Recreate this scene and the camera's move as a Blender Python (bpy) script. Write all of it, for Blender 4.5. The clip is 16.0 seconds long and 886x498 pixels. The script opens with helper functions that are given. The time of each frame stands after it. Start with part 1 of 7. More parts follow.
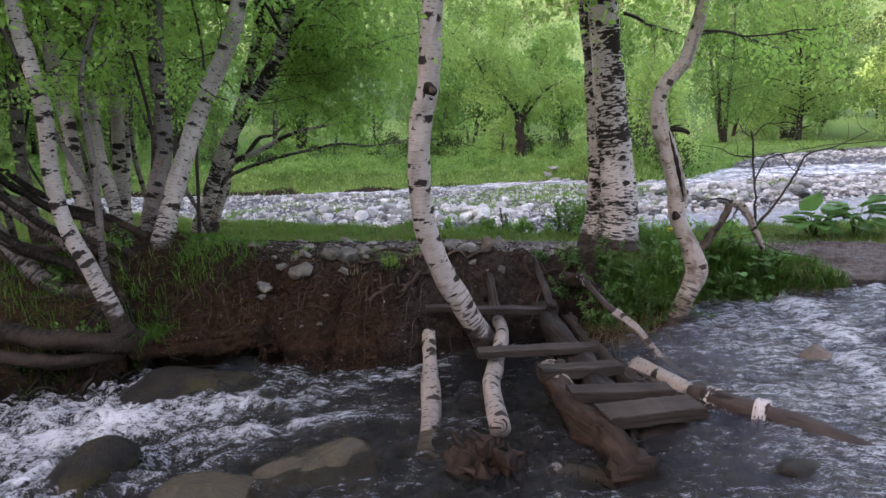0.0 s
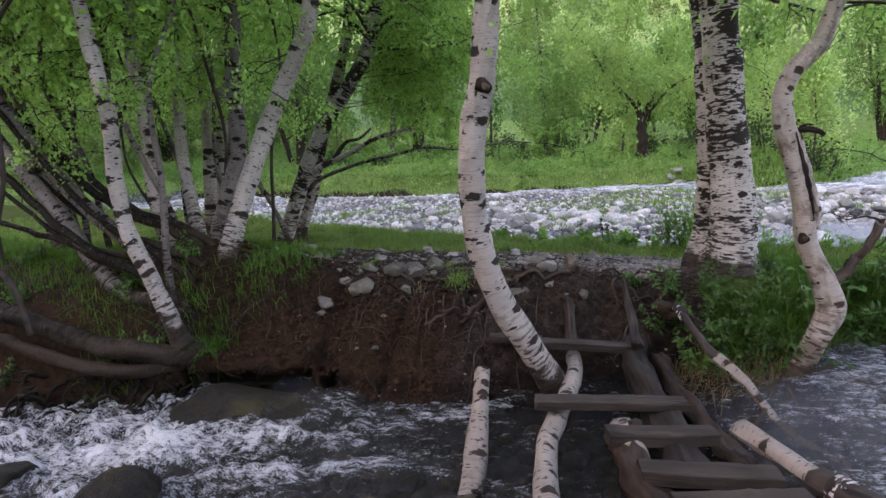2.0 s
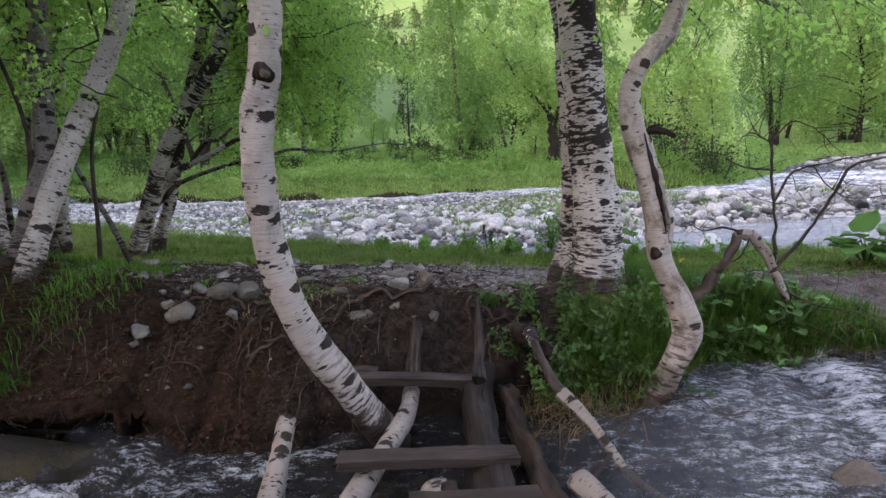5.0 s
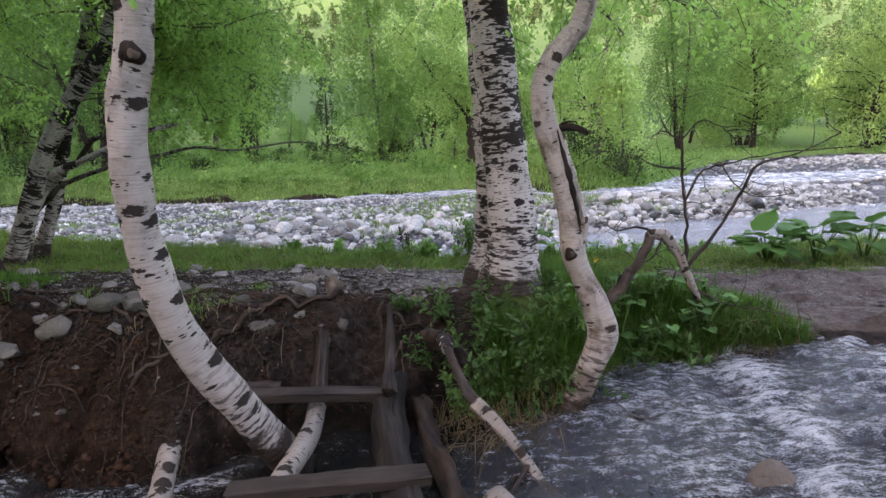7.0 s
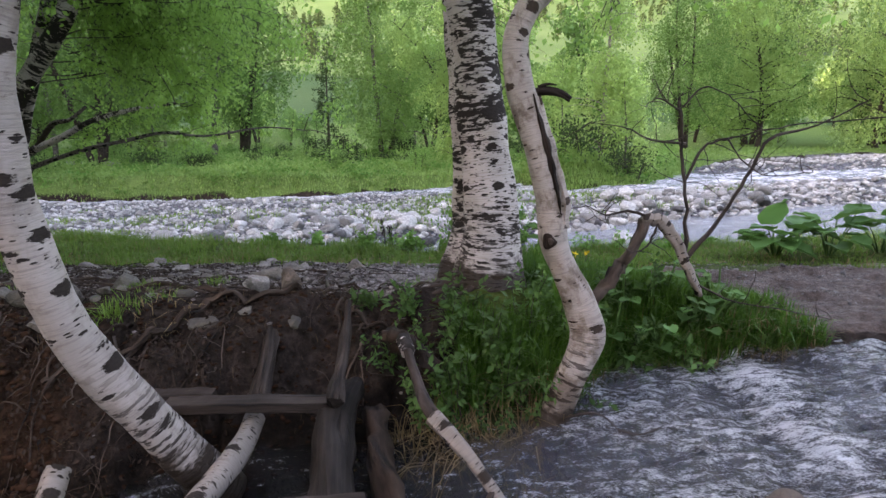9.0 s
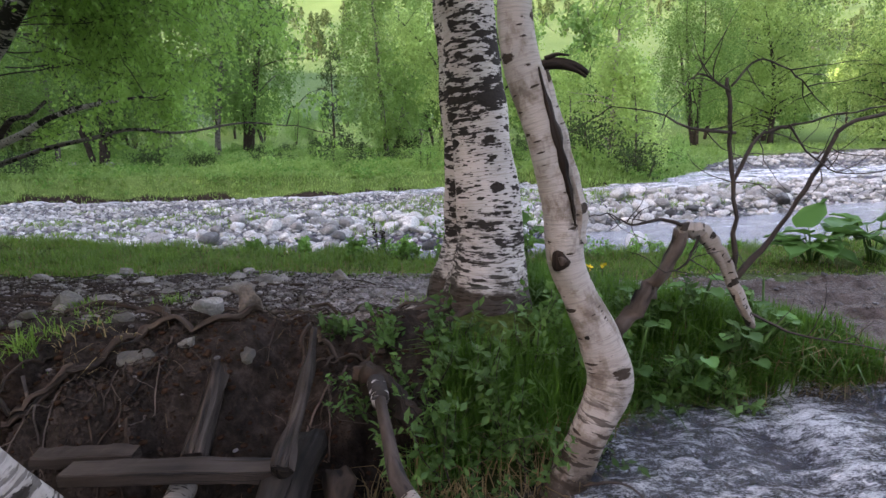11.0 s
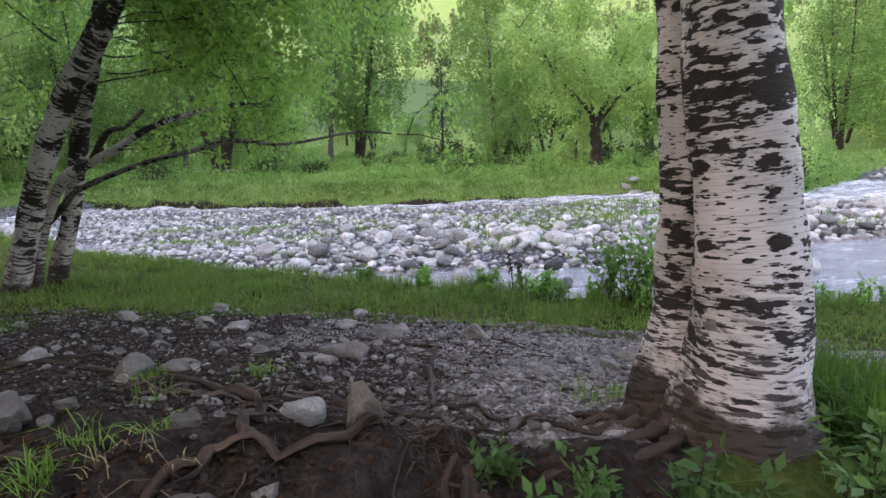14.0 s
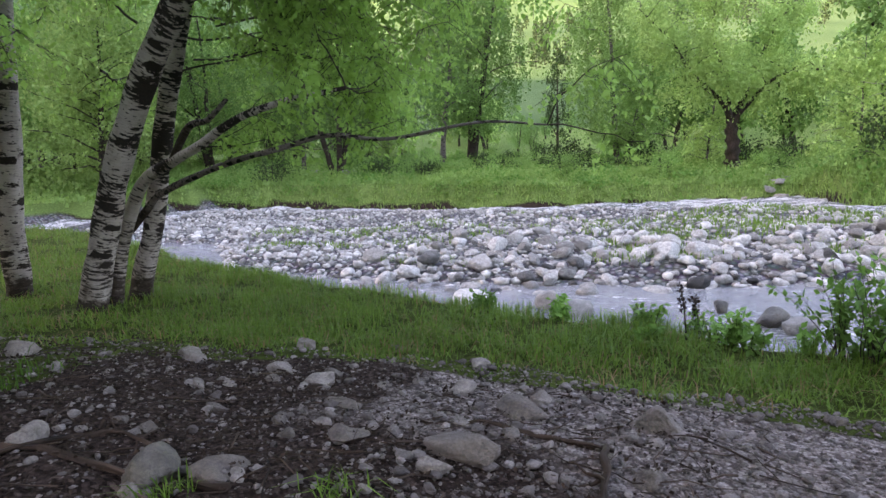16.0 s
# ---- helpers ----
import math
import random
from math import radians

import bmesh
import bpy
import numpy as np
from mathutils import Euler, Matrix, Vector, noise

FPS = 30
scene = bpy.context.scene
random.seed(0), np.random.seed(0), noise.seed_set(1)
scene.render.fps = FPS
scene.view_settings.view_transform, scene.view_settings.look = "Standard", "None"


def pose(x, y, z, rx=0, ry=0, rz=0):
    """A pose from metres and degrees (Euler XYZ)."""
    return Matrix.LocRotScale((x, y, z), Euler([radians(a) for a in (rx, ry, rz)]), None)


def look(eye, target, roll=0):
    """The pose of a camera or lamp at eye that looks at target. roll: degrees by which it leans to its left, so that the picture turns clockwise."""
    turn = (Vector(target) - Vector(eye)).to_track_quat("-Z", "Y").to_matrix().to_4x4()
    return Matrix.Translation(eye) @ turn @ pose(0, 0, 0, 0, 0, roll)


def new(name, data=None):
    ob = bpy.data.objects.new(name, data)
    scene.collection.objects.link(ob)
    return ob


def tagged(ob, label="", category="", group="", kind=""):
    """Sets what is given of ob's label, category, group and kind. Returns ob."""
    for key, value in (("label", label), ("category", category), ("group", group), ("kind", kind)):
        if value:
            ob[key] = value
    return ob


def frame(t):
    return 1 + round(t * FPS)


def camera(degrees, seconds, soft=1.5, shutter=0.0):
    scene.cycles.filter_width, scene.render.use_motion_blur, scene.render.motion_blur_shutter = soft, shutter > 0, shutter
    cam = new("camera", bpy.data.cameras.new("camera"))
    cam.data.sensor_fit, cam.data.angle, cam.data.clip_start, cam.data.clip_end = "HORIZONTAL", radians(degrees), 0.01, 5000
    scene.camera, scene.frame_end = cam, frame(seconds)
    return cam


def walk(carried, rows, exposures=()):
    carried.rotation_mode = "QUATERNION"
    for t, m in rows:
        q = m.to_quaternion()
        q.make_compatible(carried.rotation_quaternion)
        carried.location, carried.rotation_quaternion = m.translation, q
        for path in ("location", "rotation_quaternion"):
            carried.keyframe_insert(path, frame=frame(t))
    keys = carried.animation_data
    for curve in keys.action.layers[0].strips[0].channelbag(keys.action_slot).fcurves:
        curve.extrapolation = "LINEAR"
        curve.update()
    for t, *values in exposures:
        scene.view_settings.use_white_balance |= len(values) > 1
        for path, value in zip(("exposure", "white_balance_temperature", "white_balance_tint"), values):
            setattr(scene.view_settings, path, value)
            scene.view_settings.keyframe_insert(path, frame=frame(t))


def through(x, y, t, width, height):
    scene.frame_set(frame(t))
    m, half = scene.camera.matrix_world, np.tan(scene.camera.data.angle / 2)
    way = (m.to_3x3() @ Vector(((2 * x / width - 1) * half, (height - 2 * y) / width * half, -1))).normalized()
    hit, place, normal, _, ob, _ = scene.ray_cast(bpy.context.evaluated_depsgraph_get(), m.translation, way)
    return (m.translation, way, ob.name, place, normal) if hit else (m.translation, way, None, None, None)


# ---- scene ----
cam = camera(71.1, 16.0)
PATH = [
    (0, (1.311, -0.388, 2.388), (1.099, 1.566, 2.017), -0.8),
    (0.5, (1.345, -0.355, 2.42), (0.953, 1.572, 2.056), -1.0),
    (1, (1.406, -0.152, 2.468), (0.855, 1.736, 2.107), -1.3),
    (1.5, (1.526, 0.152, 2.401), (0.941, 2.03, 2.037), -1.4),
    (2, (1.609, 0.354, 2.404), (1.025, 2.233, 2.042), -1.4),
    (2.5, (1.735, 0.563, 2.39), (1.166, 2.446, 2.027), -1.3),
    (3, (1.79, 0.747, 2.378), (1.243, 2.636, 2.013), -1.3),
    (3.5, (1.826, 0.908, 2.381), (1.314, 2.807, 2.016), -1.2),
    (4, (1.909, 1.018, 2.352), (1.438, 2.928, 1.991), -1.1),
    (4.5, (2.048, 1.107, 2.378), (1.627, 3.029, 2.018), -1.1),
    (5, (2.086, 1.152, 2.375), (1.735, 3.088, 2.016), -1.0),
    (7.3, (2.155, 1.452, 2.314), (2.067, 3.418, 1.96), -0.4),
    (7.5, (2.186, 1.499, 2.285), (2.101, 3.466, 1.931), -0.4),
    (8, (2.28, 1.678, 2.192), (2.188, 3.644, 1.839), -0.3),
    (8.5, (2.329, 1.806, 2.205), (2.213, 3.771, 1.85), -0.3),
    (8.7, (2.325, 1.837, 2.189), (2.212, 3.802, 1.834), -0.2),
    (10.8, (2.4, 2.504, 2.154), (2.272, 4.466, 1.789), -0.8),
    (11, (2.397, 2.585, 2.14), (2.258, 4.547, 1.781), -0.6),
    (11.5, (2.438, 2.767, 2.142), (2.287, 4.73, 1.787), -0.6),
    (12, (2.324, 3.026, 2.14), (2.162, 4.989, 1.79), -0.6),
    (12.5, (2.223, 3.249, 2.175), (2.048, 5.212, 1.831), -0.6),
    (13, (2.153, 3.415, 2.2), (1.947, 5.375, 1.858), -0.6),
    (13.5, (2.057, 3.583, 2.189), (1.756, 5.531, 1.847), -0.7),
    (14, (1.892, 3.816, 2.189), (1.425, 5.731, 1.851), -1.0),
    (14.5, (1.739, 4.069, 2.192), (1.175, 5.958, 1.855), -1.0),
    (15, (1.632, 4.288, 2.163), (0.991, 6.153, 1.83), -1.2),
    (15.5, (1.519, 4.597, 2.149), (0.789, 6.429, 1.817), -1.2),
    (16, (1.357, 4.979, 2.142), (0.558, 6.783, 1.814), -1.4),
]
walk(cam, [(t, look(e, a, r)) for t, e, a, r in PATH], [(0, 3.08, 8450, 32), (11.5, 3.13, 8450, 32), (14, 3.25, 8400, 33), (16, 3.24, 8400, 33)])


# ---- light ----
SUN_EL, SUN_AZ = radians(20), math.atan2(-0.8, -0.6)   # low sun, from behind and the left, kept off the valley floor by the ridge
world = bpy.data.worlds.new("sky")
scene.world = world
world.use_nodes = True
wn = world.node_tree.nodes
sky = wn.new("ShaderNodeTexSky")
sky.sky_type = "NISHITA"
sky.sun_disc = False
sky.sun_elevation, sky.sun_rotation = SUN_EL, SUN_AZ
world.node_tree.links.new(sky.outputs["Color"], wn["Background"].inputs["Color"])
wn["Background"].inputs["Strength"].default_value = 0.15
sun = new("sun", bpy.data.lights.new("sun", "SUN"))
sun.data.energy, sun.data.angle, sun.data.color = 2.0, radians(0.5), (1, .93, .82)
sun.matrix_world = look((0, 0, 50), (0.8 * 50 / math.tan(SUN_EL), 0.6 * 50 / math.tan(SUN_EL), 0))


# ---- materials ----
class Mat:
    """A node material in the making: short calls for its nodes."""

    def __init__(self, name):
        self.m = bpy.data.materials.new(name)
        self.m.use_nodes = True
        self.t = self.m.node_tree
        self.b = self.t.nodes["Principled BSDF"]
        self.out = self.t.nodes["Material Output"]

    def n(self, kind, **sockets):
        node = self.t.nodes.new("ShaderNode" + kind)
        for k, v in sockets.items():
            self.put(node.inputs[k.replace("_", " ")], v)
        return node

    def put(self, socket, v):
        if isinstance(v, bpy.types.NodeSocket):
            self.t.links.new(v, socket)
        else:
            socket.default_value = v

    def coords(self, which="Object", scale=(1, 1, 1)):
        mp = self.n("Mapping", Vector=self.n("TexCoord").outputs[which])
        mp.inputs["Scale"].default_value = scale
        return mp.outputs["Vector"]

    def noise(self, vec, scale, detail=4.0, rough=0.55):
        return self.n("TexNoise", Vector=vec, Scale=scale, Detail=detail, Roughness=rough).outputs["Fac"]

    def ramp(self, fac, stops):
        r = self.n("ValToRGB", Fac=fac)
        el = r.color_ramp.elements
        while len(el) < len(stops):
            el.new(0.5)
        for e, (p, c) in zip(el, stops):
            e.position, e.color = p, (*c, 1) if len(c) == 3 else c
        return r.outputs["Color"]

    def math(self, op, a, b=0.5, clamp=False):
        node = self.n("Math")
        node.operation, node.use_clamp = op, clamp
        self.put(node.inputs[0], a)
        self.put(node.inputs[1], b)
        return node.outputs[0]

    def mix(self, fac, a, b, how="MIX"):
        node = self.n("MixRGB")
        node.blend_type = how
        self.put(node.inputs["Fac"], fac)
        self.put(node.inputs["Color1"], (*a, 1) if isinstance(a, tuple) and len(a) == 3 else a)
        self.put(node.inputs["Color2"], (*b, 1) if isinstance(b, tuple) and len(b) == 3 else b)
        return node.outputs["Color"]

    def attr(self, name):
        node = self.n("Attribute")
        node.attribute_name = name
        return node.outputs["Fac"]

    def bump(self, height, strength=.5, dist=.02, normal=None):
        node = self.n("Bump", Height=height, Strength=strength, Distance=dist)
        if normal is not None:
            self.put(node.inputs["Normal"], normal)
        return node.outputs["Normal"]

    def done(self, color=None, rough=.8, normal=None, spec=.3):
        if color is not None:
            self.put(self.b.inputs["Base Color"], (*color, 1) if isinstance(color, tuple) and len(color) == 3 else color)
        self.put(self.b.inputs["Roughness"], rough)
        self.put(self.b.inputs["Specular IOR Level"], spec)
        if normal is not None:
            self.put(self.b.inputs["Normal"], normal)
        return self.m


def grey(v):
    return (v, v, v)


def bark(name, pale, dark, blots, dashes, plates=False, scar=(.20, .15, .12), large=1.0, grime_shade=0.0):
    """Birch bark on (girth, length) UVs in metres: pale skin, fine cross lines, black dashes and lens-shaped scars.
    blots and dashes are the shares of the places that carry one."""
    m = Mat(name)
    uv = m.coords("UV")
    base = m.mix(m.ramp(m.noise(m.coords("UV", (5, 2.2, 1)), 1, 4), [(.32, grey(0)), (.72, grey(1))]), pale, tuple(c * .70 for c in pale))
    line = m.ramp(m.noise(m.coords("UV", (7, 130, 1)), 1, 3, .55), [(.50, grey(0)), (.66, grey(.62))])
    base = m.mix(line, base, tuple(c * .50 for c in pale))
    curl = m.ramp(m.noise(m.coords("UV", (11, 48, 1)), 1, 5, .65), [(.58, grey(0)), (.66, grey(.55))])
    base = m.mix(curl, base, scar)
    if grime_shade:
        # grazed and weathered places, grey-brown; thicker near the foot, painting shade there
        worn = m.ramp(m.math("ADD", m.noise(m.coords("UV", (9, 5, 1)), 1, 6, .68), m.math("MULTIPLY", m.attr("low"), .10)), [(.50, grey(0)), (.62, grey(grime_shade))])
        base = m.mix(worn, base, m.mix(m.noise(m.coords("UV", (40, 70, 1)), 1, 4), tuple(c * .45 for c in scar), tuple(c * 1.25 for c in scar)))
    ragged = m.math("SUBTRACT", m.noise(m.coords("UV", (26, 62, 1)), 1, 4, .65), .5)

    def lenses(scale, share, lo, hi, rag):
        """Marks wider than high, one in each chosen cell."""
        cell = m.n("TexVoronoi", Vector=m.coords("UV", scale), Scale=1.0)
        pick = m.n("SeparateColor", Color=cell.outputs["Color"])
        size = m.math("ADD", lo, m.math("MULTIPLY", pick.outputs[1], hi - lo))
        inside = m.math("ADD", m.math("SUBTRACT", size, cell.outputs["Distance"]), m.math("MULTIPLY", ragged, rag))
        chosen = m.math("LESS_THAN", pick.outputs[0], share)
        return m.math("MULTIPLY", m.ramp(inside, [(.0, grey(0)), (.05, grey(1))]), chosen), m.math("MULTIPLY", m.ramp(inside, [(-.0, grey(0)), (.001, grey(0)), (.16, grey(1))]), chosen)
    big, heart = lenses((8.5 / large, 15 / large ** .5, 1), blots, .16, .52, .75)
    tiny, _ = lenses((24, 95, 1), dashes, .12, .42, .5)
    mid_, _ = lenses((13, 40, 1), dashes * .55, .12, .42, .7)
    low = m.attr("low")
    tear = m.ramp(m.noise(m.coords("UV", (8, 38, 1)), 1, 4, .6), [(.53, grey(0)), (.56, grey(1))])
    tear = m.math("MULTIPLY", tear, m.ramp(low, [(.25, grey(0)), (.6, grey(.9))]))
    collar = m.ramp(m.math("ADD", low, m.math("MULTIPLY", m.math("SUBTRACT", m.noise(m.coords("UV", (7, 9, 1)), 1, 5, .7), .5), .7)), [(.80, grey(0)), (.92, grey(.95))])
    black = m.mix(m.ramp(m.noise(uv, 75, 4, .7), [(.35, grey(0)), (.7, grey(1))]), dark, tuple(c * 2.4 for c in dark))
    k = m.math("MAXIMUM", m.math("MAXIMUM", big, tiny), m.math("MAXIMUM", mid_, tear))
    if plates:
        # old black plates in wide bands, broken by pale strips
        band = m.math("MULTIPLY", m.math("SUBTRACT", m.noise(m.coords("UV", (1.4, 2.6, 1)), 1, 2), .5), 1.15)
        pl = m.ramp(m.math("ADD", m.math("SUBTRACT", band, m.math("MULTIPLY", low, .16)), m.noise(m.coords("UV", (9, 40, 1)), 1, 4, .62)), [(.525, grey(0)), (.545, grey(1))])
        k = m.math("MAXIMUM", k, pl)
    c = m.mix(m.math("MULTIPLY", k, .96), base, black)
    c = m.mix(m.math("MULTIPLY", heart, .25), c, tuple(v * 3.5 for v in dark))
    c = m.mix(collar, c, m.mix(m.noise(uv, 45, 4), (.008, .006, .004), (.055, .038, .028)))
    hgt = m.math("ADD", m.math("MULTIPLY", k, -.5), m.math("ADD", m.math("MULTIPLY", curl, .35), m.math("MULTIPLY", m.noise(m.coords("UV", (14, 75, 1)), 1, 4, .65), .8)))
    return m.done(c, m.math("ADD", .62, m.math("MULTIPLY", k, .25)), m.bump(hgt, .9, .009), .10)


BIRCH = bark("birch_bark", (.39, .335, .298), (.009, .0064, .0052), .9, .40, False, (.17, .125, .10), 2.0, .2)
BIRCH_OLD = bark("old_birch_bark", (.53, .46, .42), (.009, .0064, .0052), .40, .62, True)
BIRCH_BENT = bark("eyed_birch_bark", (.41, .350, .312), (.010, .0072, .0058), .66, .20, False, (.18, .135, .11), 1.2, .35)
BIRCH_PATCHED = bark("patched_birch_bark", (.46, .40, .36), (.009, .0064, .0052), .6, .40, True, (.17, .125, .10), 1.6, .3)
BIRCH_DARK = bark("dark_birch_bark", (.17, .145, .128), (.006, .0046, .0038), .85, .5, False, (.07, .052, .043), 1.45, .5)
SKIN = bark("smooth_birch_bark", (.41, .345, .30), (.020, .013, .0095), .22, .14, False, (.16, .115, .085), .8, .85)


LOG_BARK = bark("wet_birch_log", (.27, .222, .185), (.012, .0085, .0065), .5, .5)


def wood(name, a, b, scale=(60, 2.2, 1), bumpy=.7):
    """Weathered wood, grain along V."""
    m = Mat(name)
    g = m.noise(m.coords("UV", scale), 1, 5, .6)
    st = m.noise(m.coords("UV", (5, 3, 1)), 1, 4)
    c = m.mix(m.ramp(g, [(.3, grey(0)), (.7, grey(1))]), a, b)
    c = m.mix(m.ramp(st, [(.4, grey(0)), (.7, grey(.6))]), c, tuple(v * .5 for v in a))
    crack = m.ramp(m.noise(m.coords("UV", (scale[0] * .55, scale[1] * .5, 1)), 1, 3), [(.34, grey(1)), (.41, grey(0))])
    c = m.mix(m.math("MULTIPLY", crack, .9), c, (.012, .010, .009))
    h = m.math("SUBTRACT", g, crack)
    return m.done(c, m.math("ADD", .5, m.math("MULTIPLY", st, .35)), m.bump(h, bumpy, .008), .10)


PLANK = wood("worn_plank", (.022, .0155, .012), (.066, .048, .038), (45, 1.6, 1), .8)
POST = wood("split_post_wood", (.016, .0115, .009), (.076, .056, .045), (50, 2.0, 1), 1.7)
OLDWOOD = wood("grey_old_wood", (.009, .007, .0055), (.046, .035, .029), (34, 1.6, 1), 1.8)
# birch bark coloured near black for the shade under the grove
SHADED_BIRCH = bark("shaded_birch_bark", (.014, .0115, .008), (.004, .003, .0025), .6, .5)
DARK_ROOT = wood("dark_root_bark", (.005, .0045, .003), (.027, .021, .015), (14, 12, 1), 1.4)
ARCH = wood("arch_bark", (.040, .028, .022), (.15, .108, .086), (18, 7, 1), 1.0)
ROOT = wood("root_bark", (.018, .012, .009), (.085, .056, .040), (30, 5, 1), 1.0)
TWIG = wood("twig_bark", (.030, .022, .018), (.075, .055, .045), (30, 8, 1), .4)
WOUND = wood("bare_dead_wood", (.010, .0065, .005), (.042, .027, .019), (60, 5, 1), 1.2)
ROTTEN = wood("rotten_wood", (.014, .009, .0065), (.058, .036, .025), (25, 6, 1), 1.0)


def leaf(name, a, b, through=.45, gloss=.35):
    """Leaves: one tone for each, light shines through."""
    m = Mat(name)
    g = m.n("NewGeometry").outputs["Random Per Island"]
    o = m.n("ObjectInfo").outputs["Random"]
    big = m.noise(m.coords("Object"), .6, 2)
    c = m.mix(g, a, b)
    c = m.mix(m.math("MULTIPLY", big, .45), c, tuple(v * .55 for v in a))
    c = m.mix(m.math("MULTIPLY", o, .35), c, (b[0] * 1.1, b[1] * 1.0, b[2] * 1.1))
    tone = m.n("HueSaturation", Color=c, Value=m.math("ADD", .62, m.math("MULTIPLY", m.math("FRACT", m.math("MULTIPLY", o, 7.3)), .62)))
    c = tone.outputs["Color"]
    m.done(c, .55, None, gloss * .4)
    tr = m.n("BsdfTranslucent", Color=m.mix(.5, c, (b[0] * 1.15, b[1] * 1.1, b[2] * .8)))
    mx = m.n("MixShader", Fac=through)
    m.t.links.new(m.b.outputs[0], mx.inputs[1])
    m.t.links.new(tr.outputs[0], mx.inputs[2])
    m.t.links.new(mx.outputs[0], m.out.inputs["Surface"])
    return m.m


LEAF_NEAR = leaf("birch_leaf", (.155, .365, .075), (.33, .575, .155), .52)
LEAF_MID = leaf("meadow_tree_leaf", (.13, .305, .072), (.28, .50, .15), .32, .2)
LEAF_PALE = leaf("pale_tree_leaf", (.19, .35, .095), (.36, .54, .18), .32, .2)
LEAF_FAR = leaf("wood_leaf", (.080, .20, .046), (.20, .38, .11), .26, .15)
LEAF_HILL = leaf("hill_leaf", (.055, .10, .04), (.09, .15, .06), .25, .1)
LEAF_DARK = leaf("dark_wood_leaf", (.030, .065, .022), (.06, .11, .035), .25, .15)
GRASS = leaf("grass_blade", (.040, .115, .018), (.20, .355, .068), .42, .3)
GRASS_DEEP = leaf("tussock_blade", (.035, .115, .018), (.10, .24, .035), .4, .35)
GRASS_DRY = leaf("dry_blade", (.16, .11, .055), (.33, .24, .12), .3, .2)
STRAW = leaf("old_straw", (.045, .031, .018), (.13, .092, .052), .2, .1)
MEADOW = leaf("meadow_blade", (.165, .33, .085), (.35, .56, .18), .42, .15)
HERB = leaf("herb_leaf", (.036, .100, .024), (.10, .20, .055), .35, .4)
WEED = leaf("weed_leaf", (.060, .175, .036), (.17, .36, .085), .42, .3)
BURDOCK = leaf("burdock_leaf", (.045, .14, .034), (.115, .26, .072), .35, .4)
FLOWER = leaf("yellow_flower", (.75, .55, .03), (.85, .62, .05), .2, .2)


def stone(name, a, b, moss=0.0, wet=.75):
    """Water-worn stone: speckle, veins and a dull film; each stone has its own tone."""
    m = Mat(name)
    v = m.coords("Object")
    r = m.n("ObjectInfo").outputs["Random"]
    g = m.n("NewGeometry").outputs["Random Per Island"]
    k = m.math("FRACT", m.math("ADD", r, m.math("MULTIPLY", g, 3.7)))
    c = m.mix(k, a, b)
    c = m.mix(m.ramp(m.noise(v, 9, 5, .65), [(.35, grey(.55)), (.7, grey(0))]), c, tuple(x * .45 for x in a))
    c = m.mix(m.ramp(m.noise(v, 90, 2), [(.35, grey(.35)), (.65, grey(0))]), c, grey(.06))
    vein = m.ramp(m.noise(m.coords("Object", (3, 3, 22)), 1, 3), [(.62, grey(0)), (.66, grey(.22))])
    c = m.mix(vein, c, tuple(min(1, x * 1.2) for x in b))
    if moss:
        c = m.mix(m.ramp(m.noise(v, 3, 4), [(.5, grey(0)), (.75, grey(moss))]), c, (.16, .13, .035))
    h = m.math("ADD", m.noise(v, 30, 6, .75), m.math("MULTIPLY", m.noise(v, 9, 5, .65), 2.0))
    return m.done(c, wet, m.bump(h, 1.0, .03), .3 if wet < .4 else .08)


RIVER_STONE = stone("river_stone", (.28, .272, .252), (.92, .905, .85))
RIM_STONE = stone("wet_grey_stone", (.075, .075, .072), (.20, .196, .186), 0.0, .45)
PATH_STONE = stone("path_stone", (.19, .16, .14), (.44, .385, .345), .2)
BANK_STONE = stone("earthy_stone", (.13, .112, .095), (.29, .262, .228), .3)
WHITE_STONE = stone("pale_stone", (.34, .32, .295), (.46, .43, .39))
TAN_STONE = stone("tan_stone", (.20, .15, .115), (.27, .205, .16))
WET_STONE = stone("wet_boulder", (.017, .0135, .009), (.052, .041, .026), .35, .42)
AMBER_STONE = stone("amber_boulder", (.075, .052, .026), (.13, .090, .042), .5, .2)
PEBBLE = stone("pebble", (.125, .104, .094), (.43, .38, .35))
ROCK = stone("outcrop", (.12, .105, .095), (.20, .18, .165))


